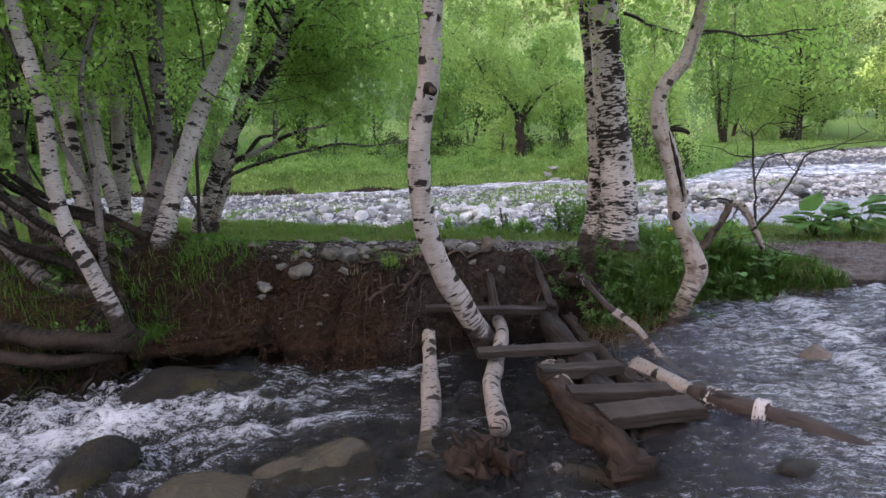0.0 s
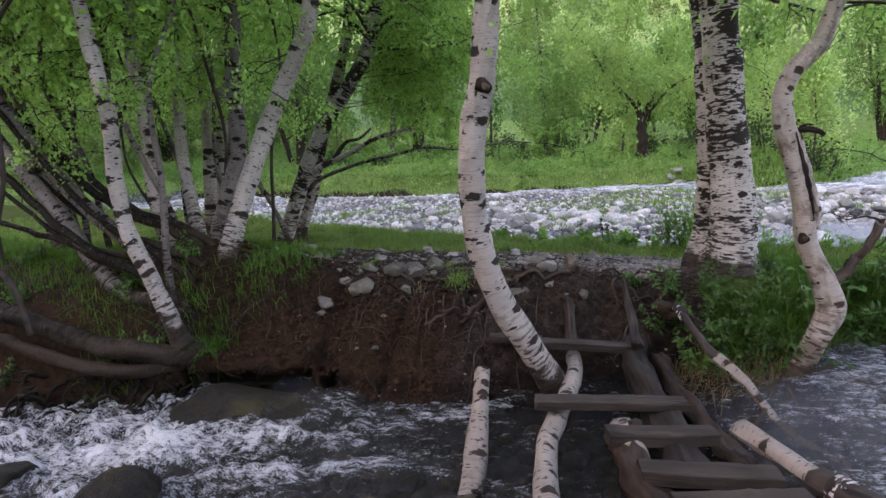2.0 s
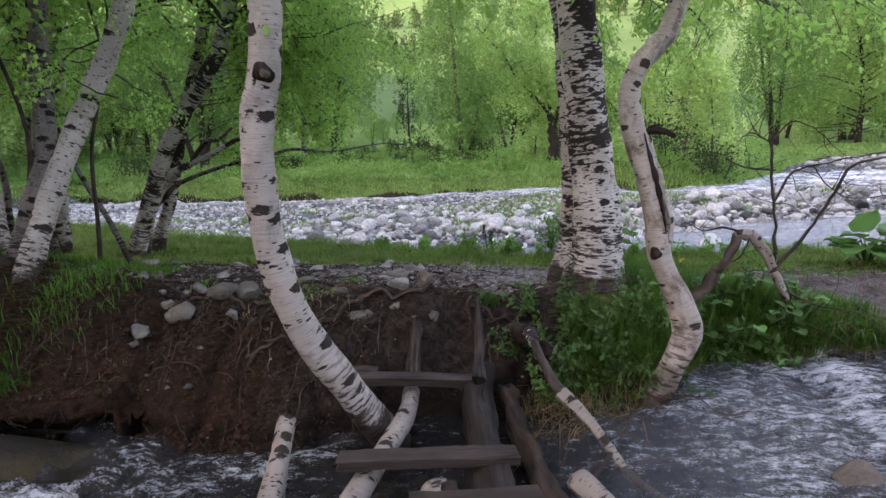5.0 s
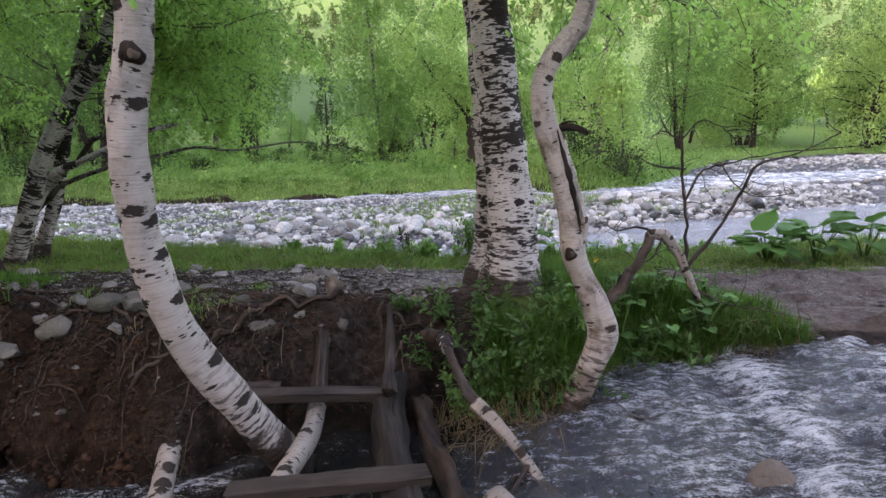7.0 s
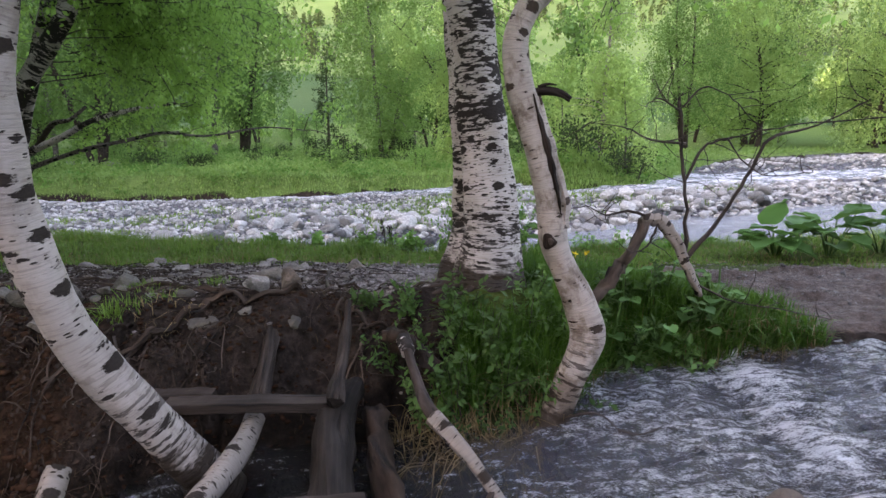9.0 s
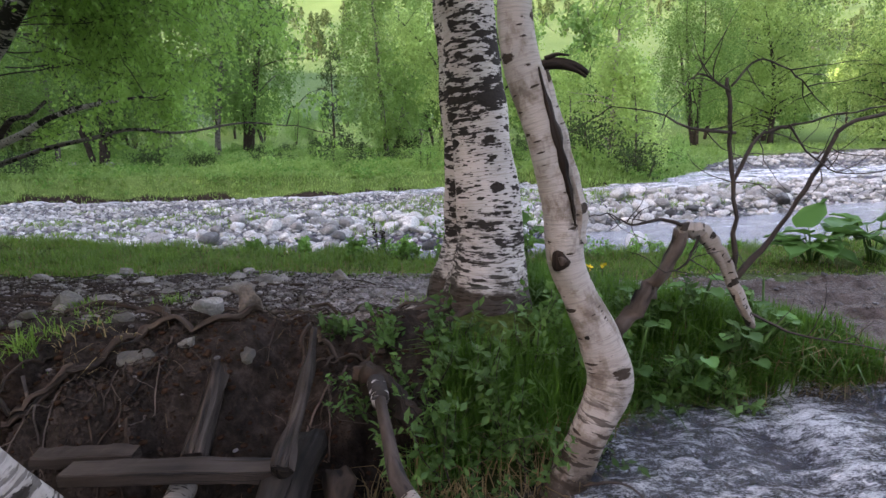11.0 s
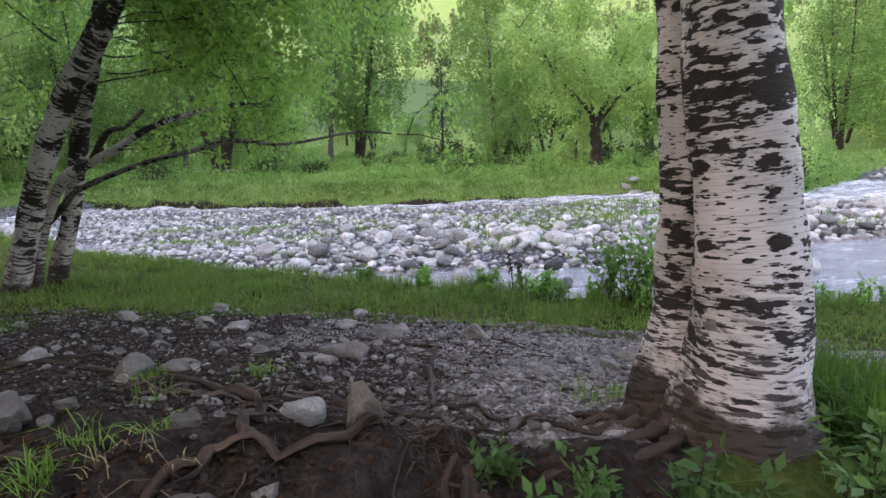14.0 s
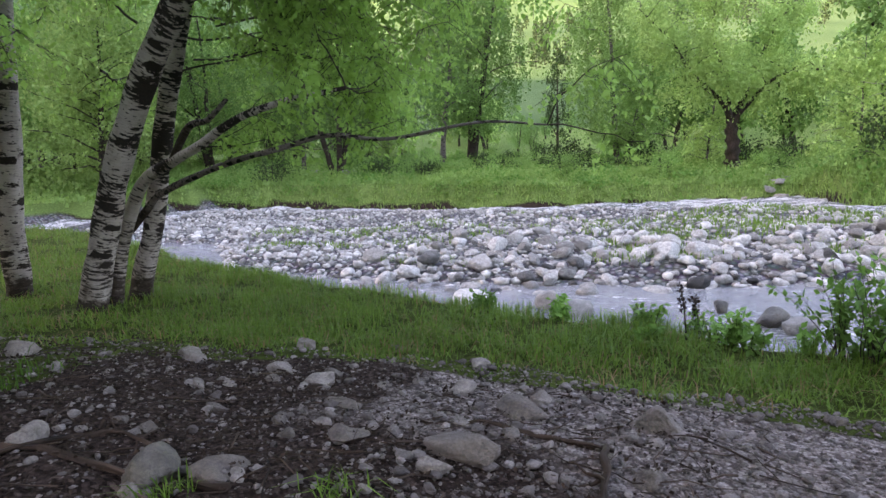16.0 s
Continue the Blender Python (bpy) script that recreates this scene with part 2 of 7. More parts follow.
def ground_mat():
    """Soil, trodden stony path, turf, river gravel and mud, each where the land has it."""
    m = Mat("ground")
    v = m.coords("Object")
    n1, n2, n3 = m.noise(v, 2.3, 5, .6), m.noise(v, 14, 5, .65), m.noise(v, 60, 4, .7)
    soil = m.ramp(n2, [(.25, (.011, .0056, .0034)), (.5, (.038, .0200, .0122)), (.75, (.085, .047, .029))])
    soil = m.mix(m.ramp(n1, [(.35, grey(0)), (.7, grey(.7))]), soil, (.034, .0225, .0165))
    soil = m.mix(m.ramp(m.math("ADD", m.attr("w_grey"), m.math("MULTIPLY", m.math("SUBTRACT", n1, .5), .8)), [(.3, grey(0)), (.7, grey(.85))]), soil, m.ramp(n2, [(.25, (.011, .0080, .0066)), (.5, (.037, .0275, .0230)), (.75, (.085, .066, .055))]))
    cell = m.n("TexVoronoi", Vector=v, Scale=58.0)
    chips = m.n("SeparateColor", Color=cell.outputs["Color"]).outputs[0]
    n4 = m.math("SUBTRACT", chips, m.math("MULTIPLY", cell.outputs["Distance"], .5))
    path = m.ramp(m.math("ADD", m.math("MULTIPLY", n3, .45), m.math("MULTIPLY", n4, .55)), [(.15, (.115, .092, .083)), (.45, (.265, .225, .208)), (.75, (.47, .42, .395))])
    brown = m.math("ADD", m.attr("w_brown"), m.math("MULTIPLY", m.math("SUBTRACT", n1, .5), 1.2))
    path = m.mix(m.ramp(brown, [(.35, grey(0)), (.65, grey(.9))]), path, m.ramp(m.math("ADD", m.math("MULTIPLY", n3, .7), m.math("MULTIPLY", n4, .3)), [(.28, (.010, .0056, .0038)), (.5, (.033, .0185, .0132)), (.72, (.095, .062, .047))]))
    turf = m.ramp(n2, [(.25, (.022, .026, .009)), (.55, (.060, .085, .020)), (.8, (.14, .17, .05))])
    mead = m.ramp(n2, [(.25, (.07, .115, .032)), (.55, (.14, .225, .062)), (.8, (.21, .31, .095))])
    vor = m.n("TexVoronoi", Vector=v, Scale=9.0)
    grav = m.mix(.6, m.ramp(n3, [(.3, grey(.05)), (.7, grey(.22))]), vor.outputs["Color"], "SOFT_LIGHT")
    grav = m.mix(.75, grav, m.ramp(vor.outputs["Distance"], [(.0, grey(.42)), (.6, grey(.05))]))
    mud = m.ramp(n2, [(.3, (.050, .031, .023)), (.7, (.175, .125, .100))])
    slope = m.noise(m.coords("Object", (.02, .02, .02)), 1, 5)
    hill = m.ramp(slope, [(.35, (.060, .112, .040)), (.65, (.082, .138, .054))])
    c = soil
    for w, col in (("w_path", path), ("w_mud", mud), ("w_turf", turf), ("w_mead", mead), ("w_grav", grav), ("w_hill", hill)):
        edge = m.math("ADD", m.attr(w), m.math("MULTIPLY", m.math("SUBTRACT", n2, .5), .5))
        fac = m.ramp(edge, [(.42, grey(0)), (.58, grey(1))])
        c = m.mix(fac, c, col)
    # wet bank foot, darkened further in colour for shade of undercut and bridge
    wet = m.ramp(m.math("ADD", m.attr("w_wet_shade"), m.math("MULTIPLY", m.math("SUBTRACT", n2, .5), .6)), [(.35, grey(0)), (.7, grey(1))])
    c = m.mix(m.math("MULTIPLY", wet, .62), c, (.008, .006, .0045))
    h = m.math("ADD", m.math("MULTIPLY", n2, 1.2), m.math("ADD", m.math("MULTIPLY", n3, .8), m.math("MULTIPLY", m.math("MULTIPLY", n4, m.attr("w_path")), .22)))
    rough = m.ramp(m.attr("w_mud"), [(0, grey(.92)), (1, grey(.55))])
    return m.done(c, rough, m.bump(h, 1.0, .05), m.math("ADD", .03, m.math("MULTIPLY", m.attr("w_mud"), .06)))


GROUND = ground_mat()


def water(name, deep, clear, foam_scale, bump, ripple=8, veins=0.0):
    """Running water: clear over its bed, glossy, white where it breaks."""
    m = Mat(name)
    warp = m.n("TexNoise", Vector=m.coords("UV"), Scale=foam_scale * .8, Detail=2.0).outputs["Color"]
    base = m.n("VectorMath", Vector=warp)
    base.operation = "SCALE"
    base.inputs["Scale"].default_value = .55 / foam_scale
    add = m.n("VectorMath")
    add.operation = "ADD"
    m.put(add.inputs[0], m.coords("UV", (1, 2.0, 1)))
    m.put(add.inputs[1], base.outputs["Vector"])
    v = add.outputs["Vector"]
    f1 = m.noise(v, foam_scale, 5, .62)
    f2 = m.noise(v, foam_scale * 6, 4, .7)
    vein = m.math("ABSOLUTE", m.math("SUBTRACT", m.noise(v, foam_scale * 1.7, 4, .6), .5))
    vein = m.math("SUBTRACT", .16, m.math("MULTIPLY", vein, 2.6))
    foam = m.math("ADD", m.math("ADD", m.attr("foam"), m.math("MULTIPLY", vein, veins)), m.math("ADD", m.math("MULTIPLY", m.math("SUBTRACT", f1, .5), 1.7), m.math("MULTIPLY", m.math("SUBTRACT", f2, .5), 1.6)))
    # the soft low end whitens water for froth and painted sky glints alike
    fac = m.ramp(foam, [(.12, grey(0)), (.38, grey(.10)), (.54, grey(.27)), (.70, grey(.58)), (.95, grey(.95))])
    h = m.math("ADD", m.noise(v, ripple, 4, .6), m.math("ADD", m.math("MULTIPLY", m.noise(v, ripple * 3.2, 3, .6), .5), m.math("MULTIPLY", fac, .6)))
    nrm = m.bump(h, bump, .06)
    # where set, the deep colour shows; in the brook its blue paints reflected sky
    milk_sheen = m.attr("milk_sheen")
    m.done(m.mix(fac, m.mix(milk_sheen, (.014, .015, .014), deep), (.78, .78, .79)), m.math("ADD", .05, m.math("MULTIPLY", fac, .5)), nrm, .9)
    tr = m.n("BsdfTransparent", Color=(.60, .56, .47, 1))
    mx = m.n("MixShader", Fac=m.math("MAXIMUM", fac, m.math("MULTIPLY", m.math("ADD", .6, m.math("MULTIPLY", milk_sheen, .4)), clear)))
    m.t.links.new(tr.outputs[0], mx.inputs[1])
    m.t.links.new(m.b.outputs[0], mx.inputs[2])
    m.t.links.new(mx.outputs[0], m.out.inputs["Surface"])
    return m.m


# blue-grey deep colour, with the sky's reflection put into it
BROOK = water("brook_water", (.050, .056, .086), .52, 12.0, 1.0, 19, .6)
RIVER = water("river_water", (.20, .21, .22), .90, 1.5, .9)


# ---- building blocks ----
class Buf:
    """Vertices, faces and (u, v) of one mesh, gathered piece by piece."""

    def __init__(self):
        self.v, self.f, self.uv, self.low, self.n = [], [], [], [], 0

    def add(self, v, f, uv=None, low=None):
        v = np.asarray(v, float)
        self.v.append(v)
        self.f.extend((np.asarray(f) + self.n).tolist())
        self.uv.append(np.asarray(uv, float) if uv is not None else v[:, :2])
        self.low.append(np.asarray(low, float) if low is not None else np.zeros(len(v)))
        self.n += len(v)

    def mesh(self, name, mats, smooth=True, attrs=None):
        me = bpy.data.meshes.new(name)
        v = np.concatenate(self.v)
        me.from_pydata(v.tolist(), [], self.f)
        uv, low = np.concatenate(self.uv), np.concatenate(self.low)
        idx = np.empty(len(me.loops), np.int32)
        me.loops.foreach_get("vertex_index", idx)
        me.uv_layers.new(name="UVMap").data.foreach_set("uv", uv[idx].astype(np.float32).ravel())
        if low.any():
            me.attributes.new("low", "FLOAT", "POINT").data.foreach_set("value", low.astype(np.float32))
        for key, val in (attrs or {}).items():
            me.attributes.new(key, "FLOAT", "POINT").data.foreach_set("value", np.asarray(val, np.float32))
        for mat in mats if isinstance(mats, (list, tuple)) else [mats]:
            me.materials.append(mat)
        if smooth:
            me.polygons.foreach_set("use_smooth", np.ones(len(me.polygons), bool))
        me.update()
        return me

    def tube(self, spine, radii, seg=10, rough=0.0, low_z=None, cap=True, rng=None):
        """A round limb along a spine; UVs are metres of girth and length."""
        sp, r = np.asarray(spine, float), np.asarray(radii, float)
        n = len(sp)
        tan = np.gradient(sp, axis=0)
        tan /= np.linalg.norm(tan, axis=1)[:, None] + 1e-9
        ref = np.array((0, 0, 1.)) if abs(tan[0][2]) < .8 else np.array((1., 0, 0))
        a = np.cross(tan, ref)
        a /= np.linalg.norm(a, axis=1)[:, None] + 1e-9
        b = np.cross(tan, a)
        ang = np.linspace(0, 2 * np.pi, seg + 1)
        ln = np.concatenate([[0], np.cumsum(np.linalg.norm(np.diff(sp, axis=0), axis=1))])
        rr = r[:, None] * np.ones(seg + 1)
        if rough:
            w = np.sin(3 * ang[None] + ln[:, None] * 5 + sp[0, 0] * 9) + np.sin(2 * ang[None] - ln[:, None] * 11 + 1) + .7 * np.sin(5 * ang[None] + ln[:, None] * 17)
            rr = rr * (1 + rough * .5 * w)
            rr[:, -1] = rr[:, 0]
        v = sp[:, None] + rr[..., None] * (np.cos(ang)[None, :, None] * a[:, None] + np.sin(ang)[None, :, None] * b[:, None])
        u = np.repeat((ang / (2 * np.pi) * 2 * np.pi * r.mean())[None], n, 0) + sp[0, 0] * 3.1
        uv = np.stack([u, np.repeat(ln[:, None], seg + 1, 1) + sp[0, 1] * 2.7], -1)
        i, j = np.meshgrid(np.arange(n - 1), np.arange(seg), indexing="ij")
        k = (i * (seg + 1) + j).ravel()
        f = np.stack([k, k + 1, k + seg + 2, k + seg + 1], 1).tolist()
        v, uv = v.reshape(-1, 3), uv.reshape(-1, 2)
        if cap:
            c0, c1 = len(v), len(v) + 1
            v = np.vstack([v, sp[0], sp[-1]])
            uv = np.vstack([uv, uv[0], uv[-1]])
            base = (n - 1) * (seg + 1)
            f += [[c0, q + 1, q] for q in range(seg)] + [[c1, base + q, base + q + 1] for q in range(seg)]
        low = None
        if low_z:
            low = np.clip((low_z[1] - v[:, 2]) / (low_z[1] - low_z[0]), 0, 1)
        self.v.append(v)
        self.f.extend([[q + self.n for q in face] for face in f])
        self.uv.append(uv)
        self.low.append(low if low is not None else np.zeros(len(v)))
        self.n += len(v)

    def leaves(self, p, size, rng, droop=.0, slim=.55, up=.3):
        """Pointed leaves, four corners each, at the places p."""
        p = np.asarray(p, float)
        n = len(p)
        d = rng.normal(size=(n, 3))
        d[:, 2] -= droop * 2
        d /= np.linalg.norm(d, axis=1)[:, None]
        nm = rng.normal(size=(n, 3))
        nm[:, 2] += up * 3
        s = np.cross(d, nm)
        s /= np.linalg.norm(s, axis=1)[:, None] + 1e-9
        nn = np.cross(s, d)
        sz = (np.asarray(size) * rng.uniform(.6, 1.3, n))[:, None]
        q = np.stack([p, p + d * sz * .45 + s * sz * slim * .5 + nn * sz * .06, p + d * sz, p + d * sz * .45 - s * sz * slim * .5 + nn * sz * .06], 1)
        k = np.arange(n) * 4
        self.add(q.reshape(-1, 3), np.stack([k, k + 1, k + 2, k + 3], 1))

    def blades(self, p, h, w, rng, lean=.35, wind=(0, 0)):
        """Bent grass blades of two pieces each, standing at p."""
        p = np.asarray(p, float)
        n = len(p)
        a = rng.uniform(0, 2 * np.pi, n)
        d = np.stack([np.cos(a), np.sin(a), np.zeros(n)], 1)
        s = np.stack([-d[:, 1], d[:, 0], np.zeros(n)], 1)
        hh = (np.asarray(h) * rng.uniform(.5, 1.25, n))[:, None]
        l = (np.abs(rng.normal(size=n)) * lean)[:, None]
        up = np.array((0, 0, 1.))
        wv = np.array((*wind, 0.))
        mid = p + up * hh * .6 + (d + wv) * hh * l * .35
        tip = p + up * hh * (1 - .3 * l) + (d + wv) * hh * l
        ww = (w * rng.uniform(.6, 1.3, n))[:, None] * .5
        q = np.stack([p - s * ww, p + s * ww, mid + s * ww * .8, mid - s * ww * .8, tip], 1)
        k = np.arange(n) * 5
        self.v.append(q.reshape(-1, 3))
        f4, f3 = np.stack([k, k + 1, k + 2, k + 3], 1) + self.n, np.stack([k + 3, k + 2, k + 4], 1) + self.n
        self.f.extend(f4.tolist())
        self.f.extend(f3.tolist())
        self.uv.append(q.reshape(-1, 3)[:, :2])
        self.low.append(np.zeros(5 * n))
        self.n += 5 * n


def smooth(points, per=6):
    """A soft line through a few points."""
    p = np.asarray(points, float)
    e = np.vstack([2 * p[0] - p[1], p, 2 * p[-1] - p[-2]])
    out = []
    for i in range(len(p) - 1):
        for t in np.linspace(0, 1, per, endpoint=False):
            a, b, c, d = e[i:i + 4]
            out.append(.5 * (2 * b + (c - a) * t + (2 * a - 5 * b + 4 * c - d) * t * t + (3 * b - a - 3 * c + d) * t ** 3))
    return np.array(out + [p[-1]])


def empty(name, at=(0, 0, 0), label="", category="", group=""):
    ob = new(name)
    ob.empty_display_size = .1
    ob.location = at
    return tagged(ob, label, category, group)


def part(name, buf, mat, parent=None, label="", is_smooth=True):
    """One mesh object under a thing or part; its places are the world's."""
    me = buf if isinstance(buf, bpy.types.Mesh) else buf.mesh(name, mat, is_smooth)
    ob = new(name, me)
    if parent is not None:
        ob.parent = parent
        at = Vector((0, 0, 0))
        p = parent
        while p:
            at += p.location
            p = p.parent
        ob.location = -at
    return tagged(ob, label)


_t = (1 + 5 ** .5) / 2
ICO_V = np.array([(-1, _t, 0), (1, _t, 0), (-1, -_t, 0), (1, -_t, 0), (0, -1, _t), (0, 1, _t), (0, -1, -_t), (0, 1, -_t), (_t, 0, -1), (_t, 0, 1), (-_t, 0, -1), (-_t, 0, 1)], float) / math.hypot(1, _t)
ICO_F = [(0, 11, 5), (0, 5, 1), (0, 1, 7), (0, 7, 10), (0, 10, 11), (1, 5, 9), (5, 11, 4), (11, 10, 2), (10, 7, 6), (7, 1, 8), (3, 9, 4), (3, 4, 2), (3, 2, 6), (3, 6, 8), (3, 8, 9), (4, 9, 5), (2, 4, 11), (6, 2, 10), (8, 6, 7), (9, 8, 1)]


def finer(v, f):
    v, seen, out = [tuple(p) for p in v], {}, []

    def mid(a, b):
        k = (min(a, b), max(a, b))
        if k not in seen:
            q = (np.array(v[a]) + np.array(v[b])) / 2
            v.append(tuple(q / np.linalg.norm(q)))
            seen[k] = len(v) - 1
        return seen[k]
    for a, b, c in f:
        x, y, z = mid(a, b), mid(b, c), mid(c, a)
        out += [(a, x, z), (b, y, x), (c, z, y), (x, y, z)]
    return np.array(v), out


BALLS = [(ICO_V, ICO_F)]
for _ in range(3):
    BALLS.append(finer(*BALLS[-1]))


def stone_shape(level, rng, size=(1, 1, .65), chip=.28, cuts=(.5, .92)):
    """An uneven water-worn stone about the origin."""
    v, f = BALLS[level]
    v = v.copy()
    for _ in range(10):
        d = rng.normal(size=3)
        d /= np.linalg.norm(d)
        cut = rng.uniform(*cuts)
        over = np.clip(v @ d - cut, 0, None)
        v -= over[:, None] * d * .85
    ph = rng.uniform(0, 6, 6)
    v *= (1 + chip * .35 * (np.sin(v[:, 0] * 2.3 + ph[0]) * np.sin(v[:, 1] * 2.9 + ph[1]) + .5 * np.sin(v[:, 2] * 4 + ph[2] + v[:, 0] * 3) * np.sin(v[:, 1] * 5 + ph[3])))[:, None]
    return v * np.asarray(size) * .5, f


def turned(v, a, tilt=0.0):
    c, s = math.cos(a), math.sin(a)
    v = v @ np.array(((c, s, 0), (-s, c, 0), (0, 0, 1)))
    if tilt:
        c, s = math.cos(tilt), math.sin(tilt)
        v = v @ np.array(((1, 0, 0), (0, c, s), (0, -s, c)))
    return v


# ---- shape of the land ----
SPUR = (6.5, 31.4)   # the grassy mound on the far bank


def sstep(a, b, v):
    k = np.clip((np.asarray(v, float) - a) / (b - a), 0, 1)
    return k * k * (3 - 2 * k)


def foot(x):
    """y of the far waterline of the brook."""
    return np.interp(x, [-30, -6, -3.6, -2.5, -2.1, -1, -.3, .4, .9, 1.4, 1.94, 2.3, 2.7, 3.0, 3.2, 3.6, 4.1, 5, 7, 12, 40],
                     [5, 4.2, 4.27, 4.36, 4.62, 4.66, 4.40, 4.32, 4.45, 4.78, 4.6, 4.62, 4.78, 5.2, 5.55, 5.6, 5.7, 5.65, 5.8, 6.3, 9])


def cave(x):
    """How far the brook has eaten in under the bank, 0 to 1."""
    return sstep(-2.35, -2.0, x) * sstep(-.75, -1.15, x)


def brook_z(x):
    """Level of the brook, which falls to the left."""
    return 0.42 + 0.12 * np.clip(x, -4, 2.9) + 0.1 * sstep(3.7, 4.7, x)


def river_edge(x):
    """y where the grass strip breaks off to the river."""
    return np.interp(x, [-60, -20, -8, -4.4, -1.8, 0, 1.2, 2.2, 4, 5.6, 9, 20, 60],
                     [14, 13.5, 12, 10.4, 9.75, 9.4, 9.25, 9.1, 9.3, 9.9, 11, 14, 22])


def river_z(x):
    return -0.4 + 0.05 * np.clip(x, -12, 12)


def bar_near(x):
    return np.interp(x, [-60, -14, -10, -5, -1.8, 1.3, 3.8, 7, 9, 13, 30, 60], [26, 20, 16.4, 15.6, 15.4, 15.6, 16.4, 18.2, 18.4, 20, 27, 40])


def bar_far(x):
    return np.interp(x, [-60, -26, -22, -18, -8, -4, 1, 4, 6, 9, 13, 20, 40], [20, 21, 29.5, 31.4, 31.6, 29.8, 28.8, 28, 26.6, 26.0, 27, 30.5, 40])


def far_edge(x):
    return np.interp(x, [-60, -34, -28, -25, -20, -13, -3.5, 1, 4.4, 5.6, 10, 13, 20, 40], [15, 19, 24, 31, 32.6, 32.6, 32.6, 33.1, 32.8, 29.6, 30, 35, 46, 61])


def wob(x, y, s, seed=0.0):
    """A cheap smooth ripple between -1 and 1."""
    return (np.sin(x * s + 1.7 * np.sin(y * s * .8 + seed)) + np.sin(y * s * 1.3 + 1.3 * np.sin(x * s * .9 + 2 + seed))
            + np.sin((x + y) * s * .7 + seed * 3)) / 3


def vnoise(x, y, seed=0.0):
    """Value noise between 0 and 1."""
    xi, yi = np.floor(x), np.floor(y)
    u, v = x - xi, y - yi
    u, v = u * u * (3 - 2 * u), v * v * (3 - 2 * v)

    def h(i, j):
        q = np.sin(i * 127.1 + j * 311.7 + seed * 74.7) * 43758.5453
        return q - np.floor(q)
    return (h(xi, yi) * (1 - u) + h(xi + 1, yi) * u) * (1 - v) + (h(xi, yi + 1) * (1 - u) + h(xi + 1, yi + 1) * u) * v


def fbm(x, y, seed=0.0, octaves=4):
    out, a = 0, .5
    for k in range(octaves):
        out = out + a * vnoise(x * 2 ** k, y * 2 ** k, seed + k)
        a *= .5
    return out / (1 - .5 ** octaves)


def land(x, y, dug=1.0):
    """Height of the land; dug=0 gives the bank with its overhanging lip."""
    x, y = np.asarray(x, float), np.asarray(y, float)
    zb, zr, f = brook_z(x), river_z(x), foot(x)
    top = 1.12 - 0.105 * (np.clip(y, 5.8, 8.4) - 5.8) + 0.02 * wob(x, y, 2.2) + 0.012 * wob(x, y, 6.1, 1)
    top = top + 0.10 * np.exp(-((x - 2.3) / .55) ** 2 - ((y - 5.75) / .5) ** 2)
    top = top - 0.14 * sstep(3.3, 4.4, x) * sstep(8.2, 6.4, y)
    top = top + 0.10 * np.exp(-((x + 2.8) / 1.3) ** 2 - ((y - 6.3) / .9) ** 2)
    top = top + 0.24 * np.exp(-((x + 2.4) / .75) ** 2 - ((y - 5.45) / .6) ** 2)
    # bank of the brook: a steep foot, then a gentler shoulder
    d = y - f - .30 * dug * cave(x) + 0.05 * wob(x, y, 3.1, 2) * sstep(.0, .3, y - f)
    notch = np.exp(-((x - 1.35) / .45) ** 2)
    wide = 1.25 - 0.75 * sstep(3.0, 3.5, x)
    rise = 0.62 * sstep(0, .62 + .25 * notch - .42 * sstep(3.4, 4.1, x), d) + 0.38 * sstep(.25, wide, d)
    bank = zb - .12 + (top - zb + .12) * rise + 0.03 * wob(x, y, 7.3, 4) * sstep(0, .3, d) * sstep(1.5, .7, d)
    bank = bank - .30 * np.exp(-((x - 1.92) / .17) ** 2 - ((y - 5.12) / .24) ** 2)
    bed = zb - 0.30 + 0.07 * wob(x, y, 3.7, 5) + 0.04 * wob(x, y, 8, 1)
    near = 1.15 - 1.05 * sstep(.6, 2.0, y + 0.25 * wob(x, 0 * y, 1.1))
    z = np.where(d > 0, bank, np.maximum(bed, zb - .45 + near))
    z = np.where(d > 0, z, np.maximum(z, bank - .25 - 2.5 * np.clip(-d, 0, 2)))
    # the river beyond
    e, bn, bf, fe = river_edge(x), bar_near(x), bar_far(x), far_edge(x)
    down = sstep(0, .9, y - e)
    z = z + (zr - .25 - z) * down
    bar = sstep(-.1, 1.6, y - bn) * sstep(.8, -1.2, y - bf)
    z = z + bar * (.42 + .10 * wob(x, y, .9, 3) + .05 * wob(x, y, 2.3, 6))
    z = z + .55 * sstep(0, 2.5, y - bf - 6.5) * sstep(11, 15, x) * sstep(1.5, 0, y - fe)
    over = y - fe + .35 * wob(x, y, .8, 2)
    meadow = 0.22 + .05 * np.clip(y - 33, -6, 14) + 0.008 * np.clip(y - 47, 0, 60) + .08 * wob(x, y, .35) + .05 * wob(x, y, 1.1, 4)
    meadow = meadow + 1.25 * np.exp(-(np.abs(x - SPUR[0]) / 1.9) ** 2.6 - (np.abs(y - SPUR[1]) / 1.7) ** 2.6)
    z = z + (meadow - z) * sstep(0, .7, over)
    far = np.clip(y - 85 - .12 * np.abs(x), 0, None)
    z = z + .15 * far + 150 * (far / 1000) ** 2 + sstep(0, 200, far) * 7 * wob(x, y, .012)
    # the mountain side behind, and the valley's flanks
    s = -(0.8 * x + 0.6 * y)
    z = z + 170 * sstep(25, 330, s) * (1 + .12 * wob(x, y, .011, 2))
    z = z + 200 * sstep(180, 800, x) * sstep(500, -50, y)
    return z


